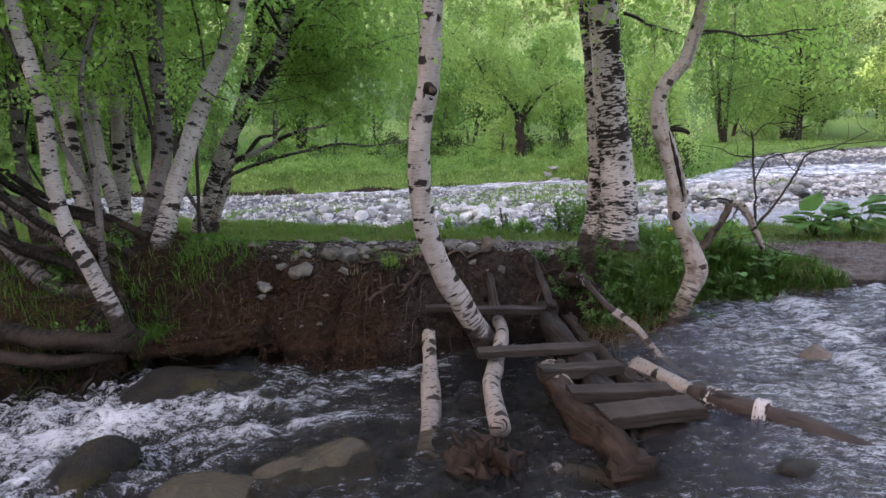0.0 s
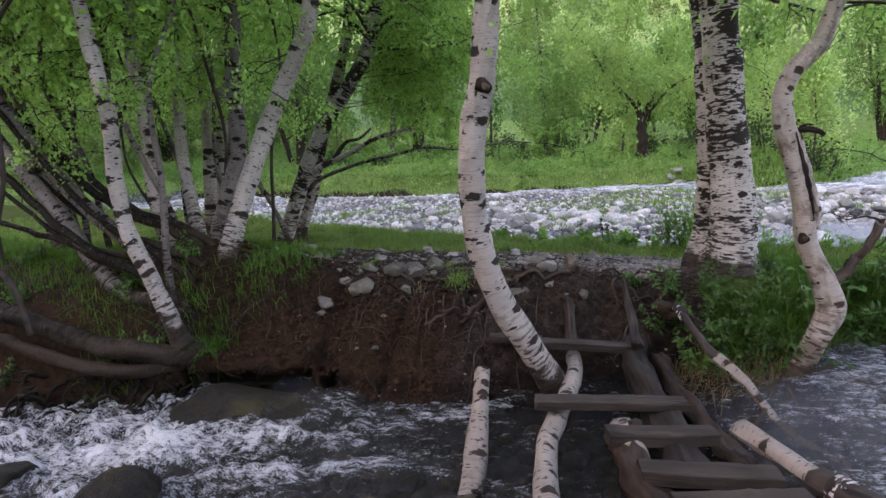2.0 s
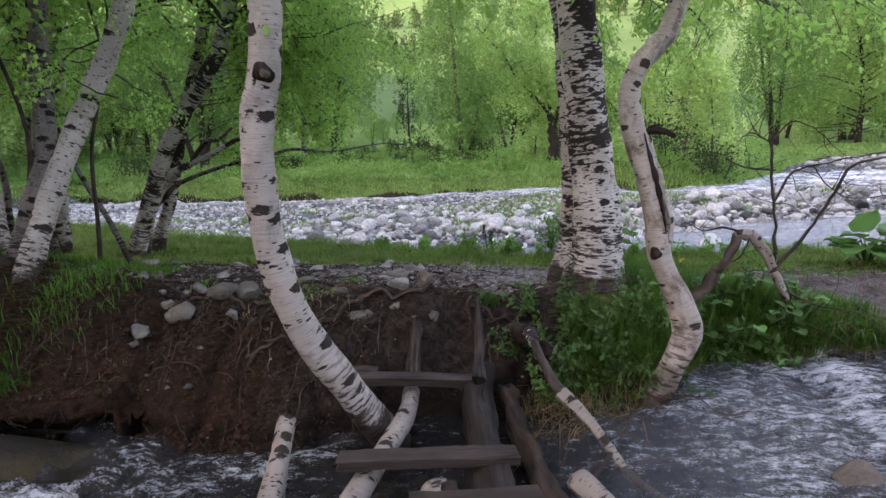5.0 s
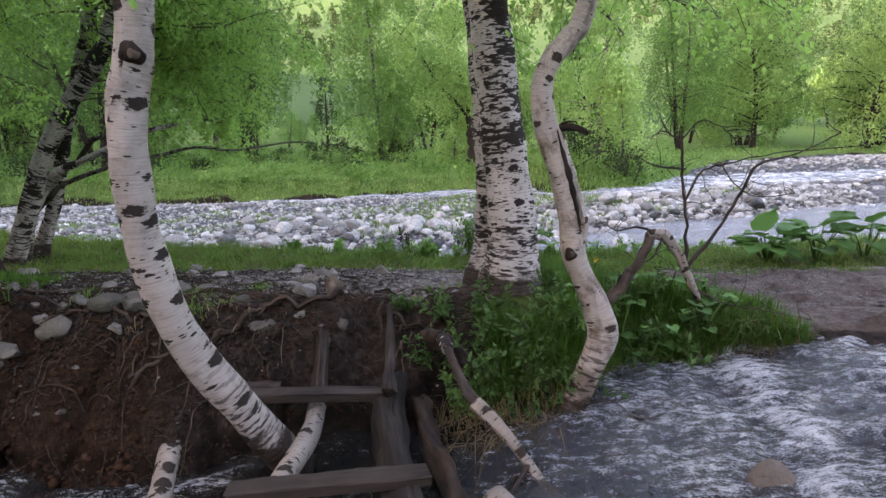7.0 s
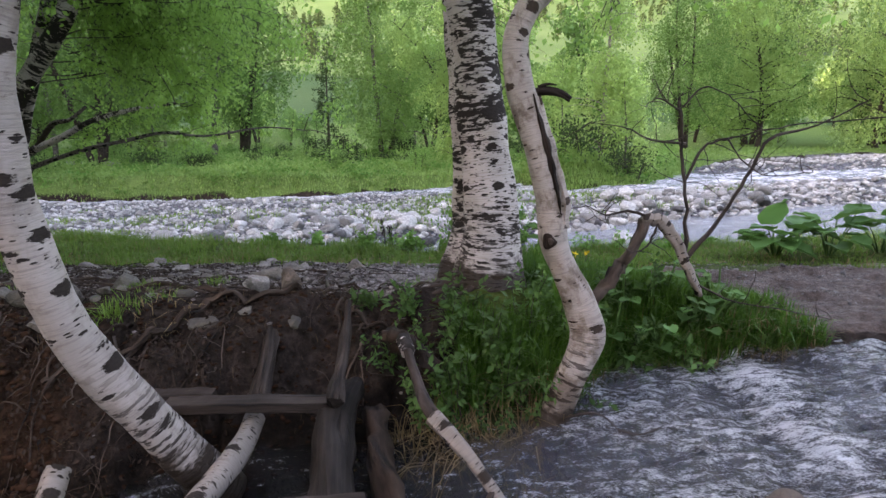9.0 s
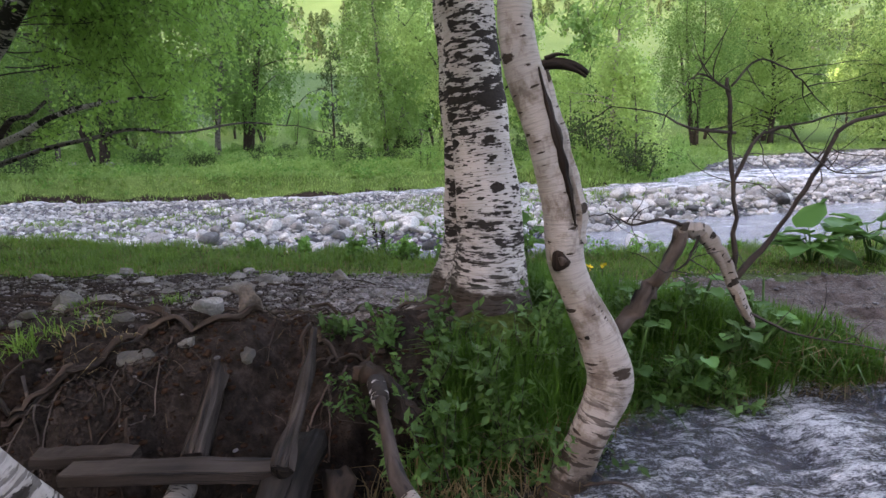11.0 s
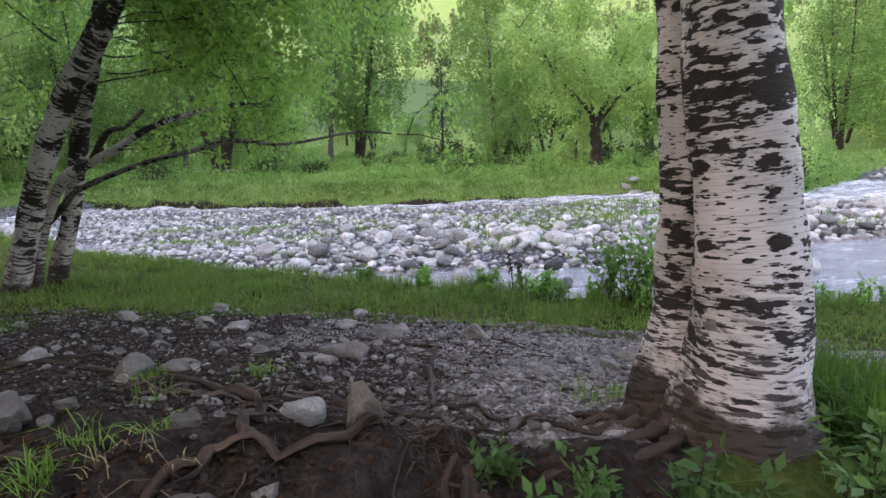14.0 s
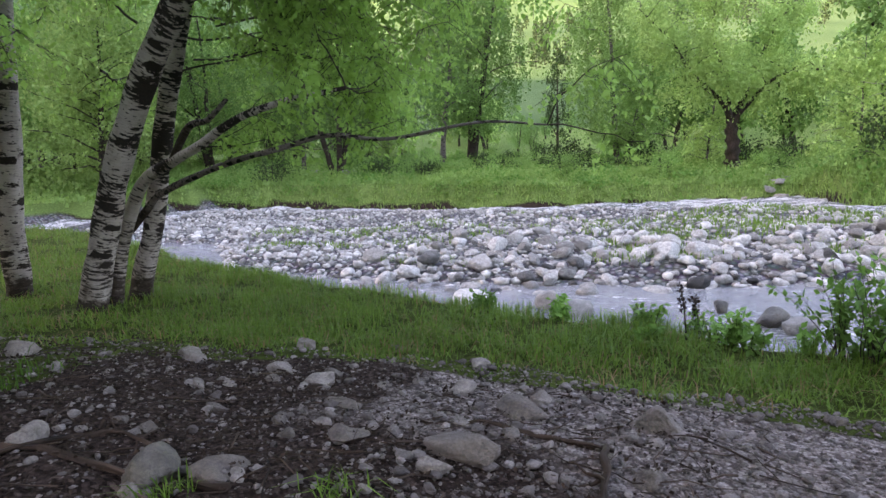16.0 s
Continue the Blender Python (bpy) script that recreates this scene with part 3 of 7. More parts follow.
def relief(x, y):
    """Lumps, gullies and trodden unevenness of the bare ground near the brook."""
    x, y = np.asarray(x, float), np.asarray(y, float)
    d = y - foot(x)
    out = np.where((d > 0) & (y < 9.5), (.07 + .10 * sstep(6.5, 5.7, y)) * (fbm(x * 3.5, y * 3.5, 2, 5) - .5) * np.clip(d * 3, 0, 1) * np.clip((9.5 - y) * 2, .3, 1), 0)
    out = out + np.where((d > .04) & (y < 6.6) & (x < 2.2), .07 * (fbm(x * 9, y * 9, 8, 3) - .5), 0)
    out = out + np.where((x > 3.7) & (d > .1) & (y < 8.2), .20 * (fbm(x * 2.4, y * 5.2, 15, 4) - .5) * np.clip((x - 3.7) * 2, 0, 1), 0)
    face = sstep(.02, .2, d) * sstep(1.6, 1.0, d) * sstep(-2.6, -2.1, x) * sstep(2.2, 1.9, x)
    gully = sstep(.10, .0, np.abs(fbm(x * 2.3, y * .9, 31, 3) - .5))
    return out + face * (.26 * (fbm(x * 2.1, y * 3.4, 21, 3) - .5) - .11 * gully + .04)


def soil(x, y, dug=0.0):
    """The surface on which things lie: land, relief and the lip over the undercut."""
    z = land(x, y, dug) + relief(x, y)
    return z if dug else np.maximum(z, np.where((cave(x) > .5) & (y > foot(x) + .1) & (y < foot(x) + .9), brook_z(x) + .33, -9))


# ---- ground ----
def spread(lo, hi, step, far_lo, far_hi, grow=1.09):
    """Even steps between lo and hi, ever wider ones beyond."""
    mid = list(np.arange(lo, hi, step))
    a, s = [], step
    v = lo
    while v > far_lo:
        s *= grow
        v -= s
        a.append(v)
    b, s, v = [], step, mid[-1]
    while v < far_hi:
        s *= grow
        v += s
        b.append(v)
    return np.array(a[::-1] + mid + b)


def path_edge(x):
    """y where the trodden path gives way to the grass strip."""
    return np.interp(x, [-12, -4, -2.2, -.4, .97, 2.06, 4.3, 5.2, 6.6, 12], [6.4, 6.9, 7.5, 8.1, 8.0, 8.0, 7.9, 8.2, 8.5, 9.6])


gx, gy = np.concatenate([spread(-4.2, -2.6, .072, -1500, -2.65, 1.085)[:-1], np.arange(-2.6, 2.6, .036), spread(2.6, 6.0, .07, 2.6, 1500, 1.085)]), np.concatenate([spread(1.8, 4.2, .072, -700, 4.1, 1.06)[:-1], np.arange(4.2, 6.6, .036), np.arange(6.6, 10.6, .072), np.arange(10.6, 18, .2), np.arange(18, 37, .28), spread(37, 39, .3, 37, 1700, 1.05)[1:]])
X, Y = np.meshgrid(gx, gy)
Z = soil(X, Y, 1.0)
ny, nx = X.shape
ii, jj = np.meshgrid(np.arange(ny - 1), np.arange(nx - 1), indexing="ij")
k0 = (ii * nx + jj).ravel()
ground = Buf()
ground.add(np.stack([X, Y, Z], -1).reshape(-1, 3), np.stack([k0, k0 + 1, k0 + nx + 1, k0 + nx], 1))
F_, E_, PE = foot(X), river_edge(X), path_edge(X)
wave = .18 * wob(X, Y, 2.6, 3)
w_path = sstep(.85, 1.25, Y - F_ + wave) * sstep(.1, -.15, Y - PE + wave) * sstep(-2.6, -1.6, X) * sstep(5.6, 6.0, Y)
prom = sstep(2.05, 2.3, X + wave * .6) * sstep(4.7, 4.2, X + wave) * sstep(.12, .3, Y - F_) * sstep(6.8, 6.4, Y + wave)
mound = sstep(-1.5, -1.9, X + wave) * sstep(.9, 1.5, Y - F_ + wave)
strip = sstep(-.15, .12, Y - PE + wave) * sstep(.6, .3, Y - E_)
over_far = sstep(.16, .34, Y - far_edge(X) + .35 * wob(X, Y, .8, 2))
w_turf = np.maximum.reduce([prom, mound * sstep(.6, .3, Y - E_), strip, over_far, sstep(1.2, .6, Y)])
w_grav = sstep(.25, .6, Y - E_) * sstep(.12, -.05, Y - far_edge(X) + .35 * wob(X, Y, .8, 2))
w_grav = np.maximum(w_grav, sstep(.05, -.1, Y - F_) * sstep(.8, 1.4, Y) * .9)
w_mud = sstep(3.6, 4.2, X) * sstep(.25, .5, Y - F_ + wave * .6) * sstep(.1, -.15, Y - PE)
w_hill = sstep(95, 120, Y) + sstep(30, 60, -(0.8 * X + 0.6 * Y))
ob = new("ground", ground.mesh("ground", GROUND, True, dict(w_path=w_path.ravel(), w_turf=w_turf.ravel(), w_mead=over_far.ravel(), w_grav=w_grav.ravel(), w_mud=w_mud.ravel(), w_grey=np.maximum(sstep(-.2, .7, X), sstep(.6, 1.0, Y - F_)).ravel(), w_wet_shade=(sstep(.22, .02, Z - brook_z(X)) * sstep(3.6, 2.6, X) * sstep(6.2, 5.6, Y)).ravel(), w_hill=w_hill.ravel(), w_brown=np.maximum(sstep(.7, -.9, X + .3 * wave), sstep(7.5, 6.6, Y + wave) * sstep(1.9, .5, X + wave)).ravel())))
tagged(ob, "brown earth bank, trodden path, grassy flats and green hillside", "ground", kind="structure")


# ---- water ----
def sheet(name, xs, ys, height, keep, foam, milk_sheen, mat, label):
    x, y = np.meshgrid(xs, ys)
    z = height(x, y)
    n2, n1 = x.shape
    a, b = np.meshgrid(np.arange(n2 - 1), np.arange(n1 - 1), indexing="ij")
    k = (a * n1 + b).ravel()
    ok = keep(x, y)
    ok = (ok[:-1, :-1] | ok[1:, 1:] | ok[1:, :-1] | ok[:-1, 1:]).ravel()
    k = k[ok]
    bf = Buf()
    bf.add(np.stack([x, y, z], -1).reshape(-1, 3), np.stack([k, k + 1, k + n1 + 1, k + n1], 1))
    o = new(name, bf.mesh(name, mat, True, dict(foam=foam(x, y).ravel(), milk_sheen=milk_sheen(x, y).ravel())))
    o.visible_shadow = False
    return tagged(o, label, "water", kind="structure")


def crest(x, y):
    """Ridged ripples drawn out along the flow, about -0.5 to 0.5."""
    wx = x + .35 * fbm(x * 1.3, y * 1.3, 9, 2)
    wy = y + .30 * fbm(x * 1.1, y * 1.5, 3, 2)
    a = 1 - np.abs(2 * fbm(wx * 1.5, wy * 3.4, 1, 4) - 1) * 2.2
    b = 1 - np.abs(2 * fbm(wx * 3.6, wy * 6.8, 14, 3) - 1) * 2.4
    return .5 * (a - .5) + .28 * (b - .5) + .3 * (fbm(wx * 3.2, wy * 5.5, 4, 3) - .5)


def brook_top(x, y):
    wild = .45 + 1.0 * sstep(.6, -1.2, x) + .15 * sstep(3.2, 4.6, x)
    z = brook_z(x) + crest(x, y) * .13 * wild + .022 * wild * (fbm(x * 8, y * 13, 5, 3) - .5)
    z = z + .02 * np.exp(-((x + 1.25) / .6) ** 2 - ((y - 4.1) / .35) ** 2)          # over the flat boulder
    z = z - .05 * np.exp(-((x + 2.3) / .4) ** 2 - ((y - 3.9) / .5) ** 2)
    z = z + .035 * np.exp(-((x - 3.85 - .13 * (y - 4.3) + .10 * wob(x, y, 5)) / .14) ** 2) * sstep(3.0, 3.6, y)
    z = z + .05 * np.exp(-((x - .05) / .5) ** 2 - ((y - 3.1) / .35) ** 2)
    return z


def brook_foam_glint(x, y):
    # the added foam right of the bridge also paints the sky's glints
    f = .22 + .10 * np.exp(-((x - .3) / .9) ** 2 - ((y - 3.6) / .8) ** 2) + .24 * sstep(.8, -1.0, x) * sstep(5.2, 4.0, y) + .20 * sstep(-1.3, -2.1, x) + .34 * sstep(2.1, 3.2, x) + (.55 - .2 * sstep(2, 3, x)) * crest(x, y)
    f = f + .38 * np.exp(-((y - 3.85 - .15 * (x + 1)) / .30) ** 2) * sstep(-.2, -1.0, x) + .30 * np.exp(-((y - 3.35 - .25 * (x + .5)) / .12) ** 2) * sstep(.6, .0, x)
    f = f + .30 * np.exp(-((y - 4.1 - .35 * x) / .16) ** 2) * sstep(-.6, -.2, x) * sstep(1.1, .6, x)
    f = f - .35 * np.exp(-((x + 1.15) / .42) ** 2 - ((y - 4.25) / .28) ** 2) - .2 * np.exp(-((x - .1) / .35) ** 2 - ((y - 3.05) / .3) ** 2)
    lip = np.exp(-((x - 3.80 - .13 * (y - 4.3) + .10 * wob(x, y, 5)) / .15) ** 2) * sstep(3.0, 3.6, y)
    return f + .30 * lip


sheet("brook_water", spread(-4.4, 5.6, .028, -9, 12, 1.08), np.arange(1.0, 7.4, .027), brook_top,
      lambda x, y: (y < foot(x) + .22) & (y > .9), brook_foam_glint, lambda x, y: np.maximum(sstep(1.9, 2.9, x), .5 * sstep(-.8, -1.8, x)), BROOK, "clear rushing brook water with white ripples over stones")


def river_top(x, y):
    fast = sstep(-1.5, .5, y - bar_far(x))
    return river_z(x) - .02 + (.03 + .07 * fast) * wob(x, y * 1.6, 1.5, 2) + (.015 + .05 * fast) * wob(x, y * 2, 4.2, 1)


def river_foam(x, y):
    fast = sstep(-2, .3, y - bar_far(x))
    left = sstep(-21, -25, x)
    return .22 + .34 * np.maximum(fast, left) + .16 * wob(x, y * 2, 1.2, 3) + .14 * sstep(-1, 3, x) * sstep(15, 11, y)


sheet("river_water", np.arange(-62, 44, .28), np.arange(9.2, 70, .22), river_top,
      lambda x, y: (y > river_edge(x) + .2) & (y < far_edge(x) + 1.2), river_foam, lambda x, y: np.ones(x.shape), RIVER, "grey-white shallow mountain river water with foam")

# ---- stones of the river ----
rng = np.random.default_rng(3)
gravel = empty("river_gravel", (0, 20, -.3), "bar of pale grey rounded river stones and cobbles", "gravel")
tagged(gravel, kind="structure")
shapes = []
for i in range(12):
    v, f = stone_shape(2, rng, (1, rng.uniform(.65, .95), rng.uniform(.55, .8)), .3, (.42, .85))
    bf = Buf()
    bf.add(v, f)
    shapes.append(bf.mesh("stone", RIVER_STONE if i < 9 else RIM_STONE))


def on_bar(n, y_pull):
    """Places on the gravel bar, thicker towards its near rim."""
    out = []
    while len(out) < n:
        x = rng.uniform(-22, 15)
        a, b = float(bar_near(x)) + .15, float(bar_far(x)) + .4
        y = a + (b - a) * rng.uniform(0, 1) ** y_pull
        out.append((x, y))
    return np.array(out)


spots = []
while len(spots) < 295:
    x = rng.uniform(-6, 11)
    y = float(bar_near(x)) + .1 + 5.5 * rng.random() ** 2.4
    s = .20 + .46 * rng.random() ** 1.7
    if any((x - a) ** 2 + (y - b) ** 2 < (.36 * (s + c)) ** 2 for a, b, c in spots):
        continue
    spots.append((x, y, s))
for x, y, s in spots:
    st = new("stone", shapes[rng.integers(12 if y < float(bar_near(x)) + 1.6 else 9)])
    st.parent = gravel
    st.location = (x, y - 20, float(land(x, y)) + s * .24 + .3)
    st.rotation_euler = (rng.uniform(-.3, .3), rng.uniform(-.3, .3), rng.uniform(0, 6.3))
    st.scale = (s, s, s)
small = Buf()
for lvl, n, lo, hi, pull in ((1, 1300, .2, .42, 2.6), (0, 5200, .10, .30, 1.7), (0, 8500, .07, .22, 1.1)):
    pts = on_bar(n, pull)
    zz = land(pts[:, 0], pts[:, 1])
    protos = [stone_shape(lvl, rng, (1, rng.uniform(.65, .95), rng.uniform(.45, .7))) for _ in range(9)]
    for (x, y), z in zip(pts, zz):
        s = lo + (hi - lo) * rng.random() ** 2
        v, f = protos[rng.integers(9)]
        small.add(turned(v, rng.uniform(0, 6.3), rng.uniform(-.4, .4)) * s + (x, y, z + s * .15), f)
for bx0, bx1, by0, by1, n in ((7, 40, 24, 62, 4200), (-16, 12, 31.5, 32.9, 500)):
    for _ in range(n):
        x, y = rng.uniform(bx0, bx1), rng.uniform(by0, by1)
        if y > float(far_edge(x)) - .4 or y < float(bar_near(x)):
            continue
        s = rng.uniform(.15, .5)
        v, f = protos[rng.integers(9)]
        small.add(turned(v, rng.uniform(0, 6.3)) * s + (x, y, float(land(x, y)) + s * .15), f)
tagged(part("cobbles", small, RIVER_STONE, gravel), kind="stuff")

# boulders in the near channel
DARK_STONE = stone("dark_boulder", (.06, .055, .05), (.15, .135, .12), .2, .35)
for x, y, s in ((-2.1, 14.1, 1.1), (-1.2, 13.2, .7), (.25, 12.2, .75), (.75, 12.0, .8), (1.9, 11.4, .5), (2.6, 11.3, .7), (-4.2, 14.2, .8), (3.1, 12.4, .6), (1.4, 13.0, .5), (5.5, 15.5, .7), (-.55, 14.1, .7), (-1.0, 14.5, .65), (2.1, 14.0, .6), (2.4, 13.7, .55), (1.5, 14.6, .4), (3.4, 14.6, .5)):
    bf = Buf()
    v, f = stone_shape(2, rng, (1, .7, .62), .3, (.4, .8))
    bf.add(turned(v, rng.uniform(0, 6)) * s, f)
    o = part("river_boulder", bf, RIVER_STONE if int(s * 100) % 20 else DARK_STONE)
    o.location = (x, y, float(river_z(x)) + .10 * s)
    tagged(o, "wet grey boulder standing in the shallow river", "boulder", "boulders in the river")

# ---- grass ----
def scatter(n, x0, x1, y0, y1, ok, seed):
    g = np.random.default_rng(seed)
    x, y = g.uniform(x0, x1, n), g.uniform(y0, y1, n)
    k = ok(x, y, g)
    x, y = x[k], y[k]
    return np.stack([x, y, land(x, y) - .01], 1), g


def clumpy(x, y, s=3.0, seed=0.0):
    return .5 + .5 * wob(x, y, s, seed)


def grass(name, pts, h, w, g, mat, label, lean=.4):
    bf = Buf()
    bf.blades(pts, h, w, g, lean)
    o = part(name, bf, mat)
    return tagged(o, label, "grass", kind="stuff")


p, g = scatter(430000, -11, 8, 6.6, 12.8, lambda x, y, g: (y > path_edge(x) - .1 + .22 * wob(x, y, 2.6, 3) + .25 * np.abs(g.normal(size=len(x))) * .5) & (y < river_edge(x) + .55) & (fbm(x * 2.2, y * 2.2, 6, 3) > g.uniform(.22, .72, len(x))) & (g.random(len(x)) < np.clip(1.25 - np.abs(x) / 9, .25, 1)), 11)
edge_up = (.30 + .35 * sstep(.1, .7, p[:, 1] - path_edge(p[:, 0]) + .2 * wob(p[:, 0], p[:, 1], 3))) + .18 * sstep(-.5, .3, p[:, 1] - river_edge(p[:, 0])) * fbm(p[:, 0] * 1.7, p[:, 1] * 1.7, 8, 2) * 1.7
grass("grass_strip", p, .16 * edge_up * (.25 + 1.5 * fbm(p[:, 0] * 2.6, p[:, 1] * 2.6, 4, 3)), .0068, g, GRASS, "bright green grass strip between path and river", 1.15)
k = g.random(len(p)) < .12
grass("dead_grass", p[k], .10, .006, g, GRASS_DRY, "dry yellowed blades among the strip grass", 1.5)
p, g = scatter(42000, 1.8, 4.6, 4.8, 6.8, lambda x, y, g: (y > foot(x) + .10 + .20 * sstep(3.2, 2.7, x)) & (x > 2.15 + .12 * wob(x, y, 5) + .25 * sstep(5.5, 5.9, y)) & (x + .25 * wob(x, y, 4) < 4.35) & (y < 6.6 + .2 * wob(x, y, 3)) & (np.hypot(x - 2.38, y - 5.90) > .46), 12)
grass("tussock_grass", p, .24 * (.6 + .7 * clumpy(p[:, 0], p[:, 1], 2.3, 2)), .010, g, GRASS_DEEP, "long dark green grass hanging over the stream bank", .75)
p, g = scatter(110000, -9, -1.3, 4.5, 9, lambda x, y, g: (y > foot(x) + 1.35 - .8 * sstep(-2.5, -3, x) * g.random(len(x))) & (x + .3 * wob(x, y, 3) < -1.6) & (y < 6.55 + .25 * wob(x, y, 2) + .2 * g.normal(size=len(x)) + .55 * sstep(-3, -5, x)) & (clumpy(x, y, 3) > g.uniform(-.5, .9, len(x))), 13)
grass("grove_grass", p, .125 * (.5 + .8 * clumpy(p[:, 0], p[:, 1], 2, 1)), .009, g, GRASS_DEEP, "long green grass under the birch grove", .6)
p, g = scatter(3800, 1.9, 4.5, 4.6, 6.2, lambda x, y, g: (y > foot(x) - .02) & (y < foot(x) + .35), 14)
grass("dry_grass", p, .22, .006, g, GRASS_DRY, "dry straw-coloured grass on the bank edge", 1.1)
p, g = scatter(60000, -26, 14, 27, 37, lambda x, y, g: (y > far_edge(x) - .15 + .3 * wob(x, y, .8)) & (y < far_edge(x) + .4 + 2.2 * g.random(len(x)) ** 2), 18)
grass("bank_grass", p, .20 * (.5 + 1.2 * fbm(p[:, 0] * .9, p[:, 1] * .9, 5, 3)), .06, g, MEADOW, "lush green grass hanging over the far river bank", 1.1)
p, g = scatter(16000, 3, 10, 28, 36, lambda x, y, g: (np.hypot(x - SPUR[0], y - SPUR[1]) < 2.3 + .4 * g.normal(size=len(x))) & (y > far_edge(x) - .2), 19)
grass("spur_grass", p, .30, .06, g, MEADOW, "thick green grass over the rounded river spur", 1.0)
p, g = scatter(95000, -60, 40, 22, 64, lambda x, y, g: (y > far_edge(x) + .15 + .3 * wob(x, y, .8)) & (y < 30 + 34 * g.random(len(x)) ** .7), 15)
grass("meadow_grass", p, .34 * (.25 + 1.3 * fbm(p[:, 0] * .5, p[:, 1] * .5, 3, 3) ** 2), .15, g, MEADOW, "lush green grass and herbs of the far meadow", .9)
p, g = scatter(36000, -16, 12, 15, 28, lambda x, y, g: (y > bar_near(x) + 1.5) & (y < bar_far(x) - .5) & (fbm(x * .55, y * .8, 12, 3) + .15 * sstep(-2, 2, x) > g.uniform(.58, .72, len(x))), 16)
grass("gravel_grass", p, .18, .024, g, GRASS, "sparse green grass among the river stones", .7)

p, g = scatter(10500, -34, 14, 29, 54, lambda x, y, g: (y > far_edge(x) + .3) & (y < 31 + 30 * g.random(len(x)) ** .8) & (fbm(x * .3, y * .3, 7, 3) > g.uniform(.42, .62, len(x))), 17)
q = np.repeat(p, 26, 0)
hgt = np.repeat(g.uniform(.2, .75, len(p)), 26)
q = q + np.stack([g.normal(size=len(q)) * .28, g.normal(size=len(q)) * .28, np.abs(g.normal(size=len(q))) * hgt * .5], 1)
bf = Buf()
bf.leaves(q, .15, g, -.2, .6, .6)
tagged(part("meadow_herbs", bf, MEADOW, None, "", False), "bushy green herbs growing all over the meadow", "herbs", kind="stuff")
p, g = scatter(5200, -34, 14, 29, 50, lambda x, y, g: (y > far_edge(x) + .2) & (fbm(x * .5, y * .5, 27, 3) > g.uniform(.46, .66, len(x))), 37)
q = np.repeat(p, 22, 0)
q = q + np.stack([g.normal(size=len(q)) * .22, g.normal(size=len(q)) * .22, np.abs(g.normal(size=len(q))) * .16 + .05], 1)
bf = Buf()
bf.leaves(q, .16, g, -.1, .75, .8)
tagged(part("meadow_docks", bf, WEED, None, "", False), "darker broad-leaved herbs in clumps over the meadow", "herbs", kind="stuff")
# ---- trees ----
def wander(start, way, length, rng, n=7, bend=.25, sag=0.0):
    """A crooked line from start."""
    p, d = [np.array(start, float)], np.array(way, float)
    d /= np.linalg.norm(d)
    for _ in range(n):
        d = d + rng.normal(size=3) * bend * .5 + np.array((0, 0, -sag))
        d /= np.linalg.norm(d)
        p.append(p[-1] + d * length / n)
    return np.array(p)


def spray(wood, spots, start, way, length, radius, rng, twigs=14, drop=.55, sag=.05, low=2.02):
    """A branch with hanging twigs; the leaves' places go to spots."""
    line = smooth(wander(start, way, length, rng, 9, .34, sag), 3)
    line[:, 2] = np.maximum(line[:, 2], np.minimum(line[0, 2], low + .12))
    wood.tube(line, np.linspace(radius, radius * .25, len(line)), 6, .1)
    for _ in range(twigs):
        k = rng.integers(len(line) // 4, len(line))
        d = np.array((*rng.normal(size=2) * .7, -.25)) + np.array(way) * .35
        tw = wander(line[k], d, drop * rng.uniform(.5, 1.3), rng, 5, .25, .22)
        if tw[-1, 2] < low:
            continue
        wood.tube(tw[::2] if len(tw) > 5 else tw, np.linspace(radius * .22 + .0015, .0012, len(tw[::2] if len(tw) > 5 else tw)), 3, 0, None, False)
        for q in np.linspace(.6, len(tw) - 1.001, 9):
            i = int(q)
            at = tw[i] + (tw[i + 1] - tw[i]) * (q - i) if i + 1 < len(tw) else tw[-1]
            spots.extend((at + rng.normal(size=(2, 3)) * .03).tolist())


def crown_above(spots, wood, top, rng, reach=1.8, n=14, low=3.7):
    """Limbs and leaf places of the crown high over the trunk's end."""
    for i in range(n):
        a = i * 2.4 + rng.uniform(-.4, .4)
        z = max(low, top[2] - rng.uniform(0, 2.6))
        st = np.array((top[0], top[1], z))
        line = wander(st, (math.cos(a), math.sin(a), .55), reach * rng.uniform(.6, 1.2), rng, 5, .25, .04)
        wood.tube(line, np.linspace(.03, .008, len(line)), 5, 0, None, False)
        for q in line[1:]:
            spots.extend((q + rng.normal(size=(52, 3)) * (.34, .34, .30) - (0, 0, .12)).tolist())


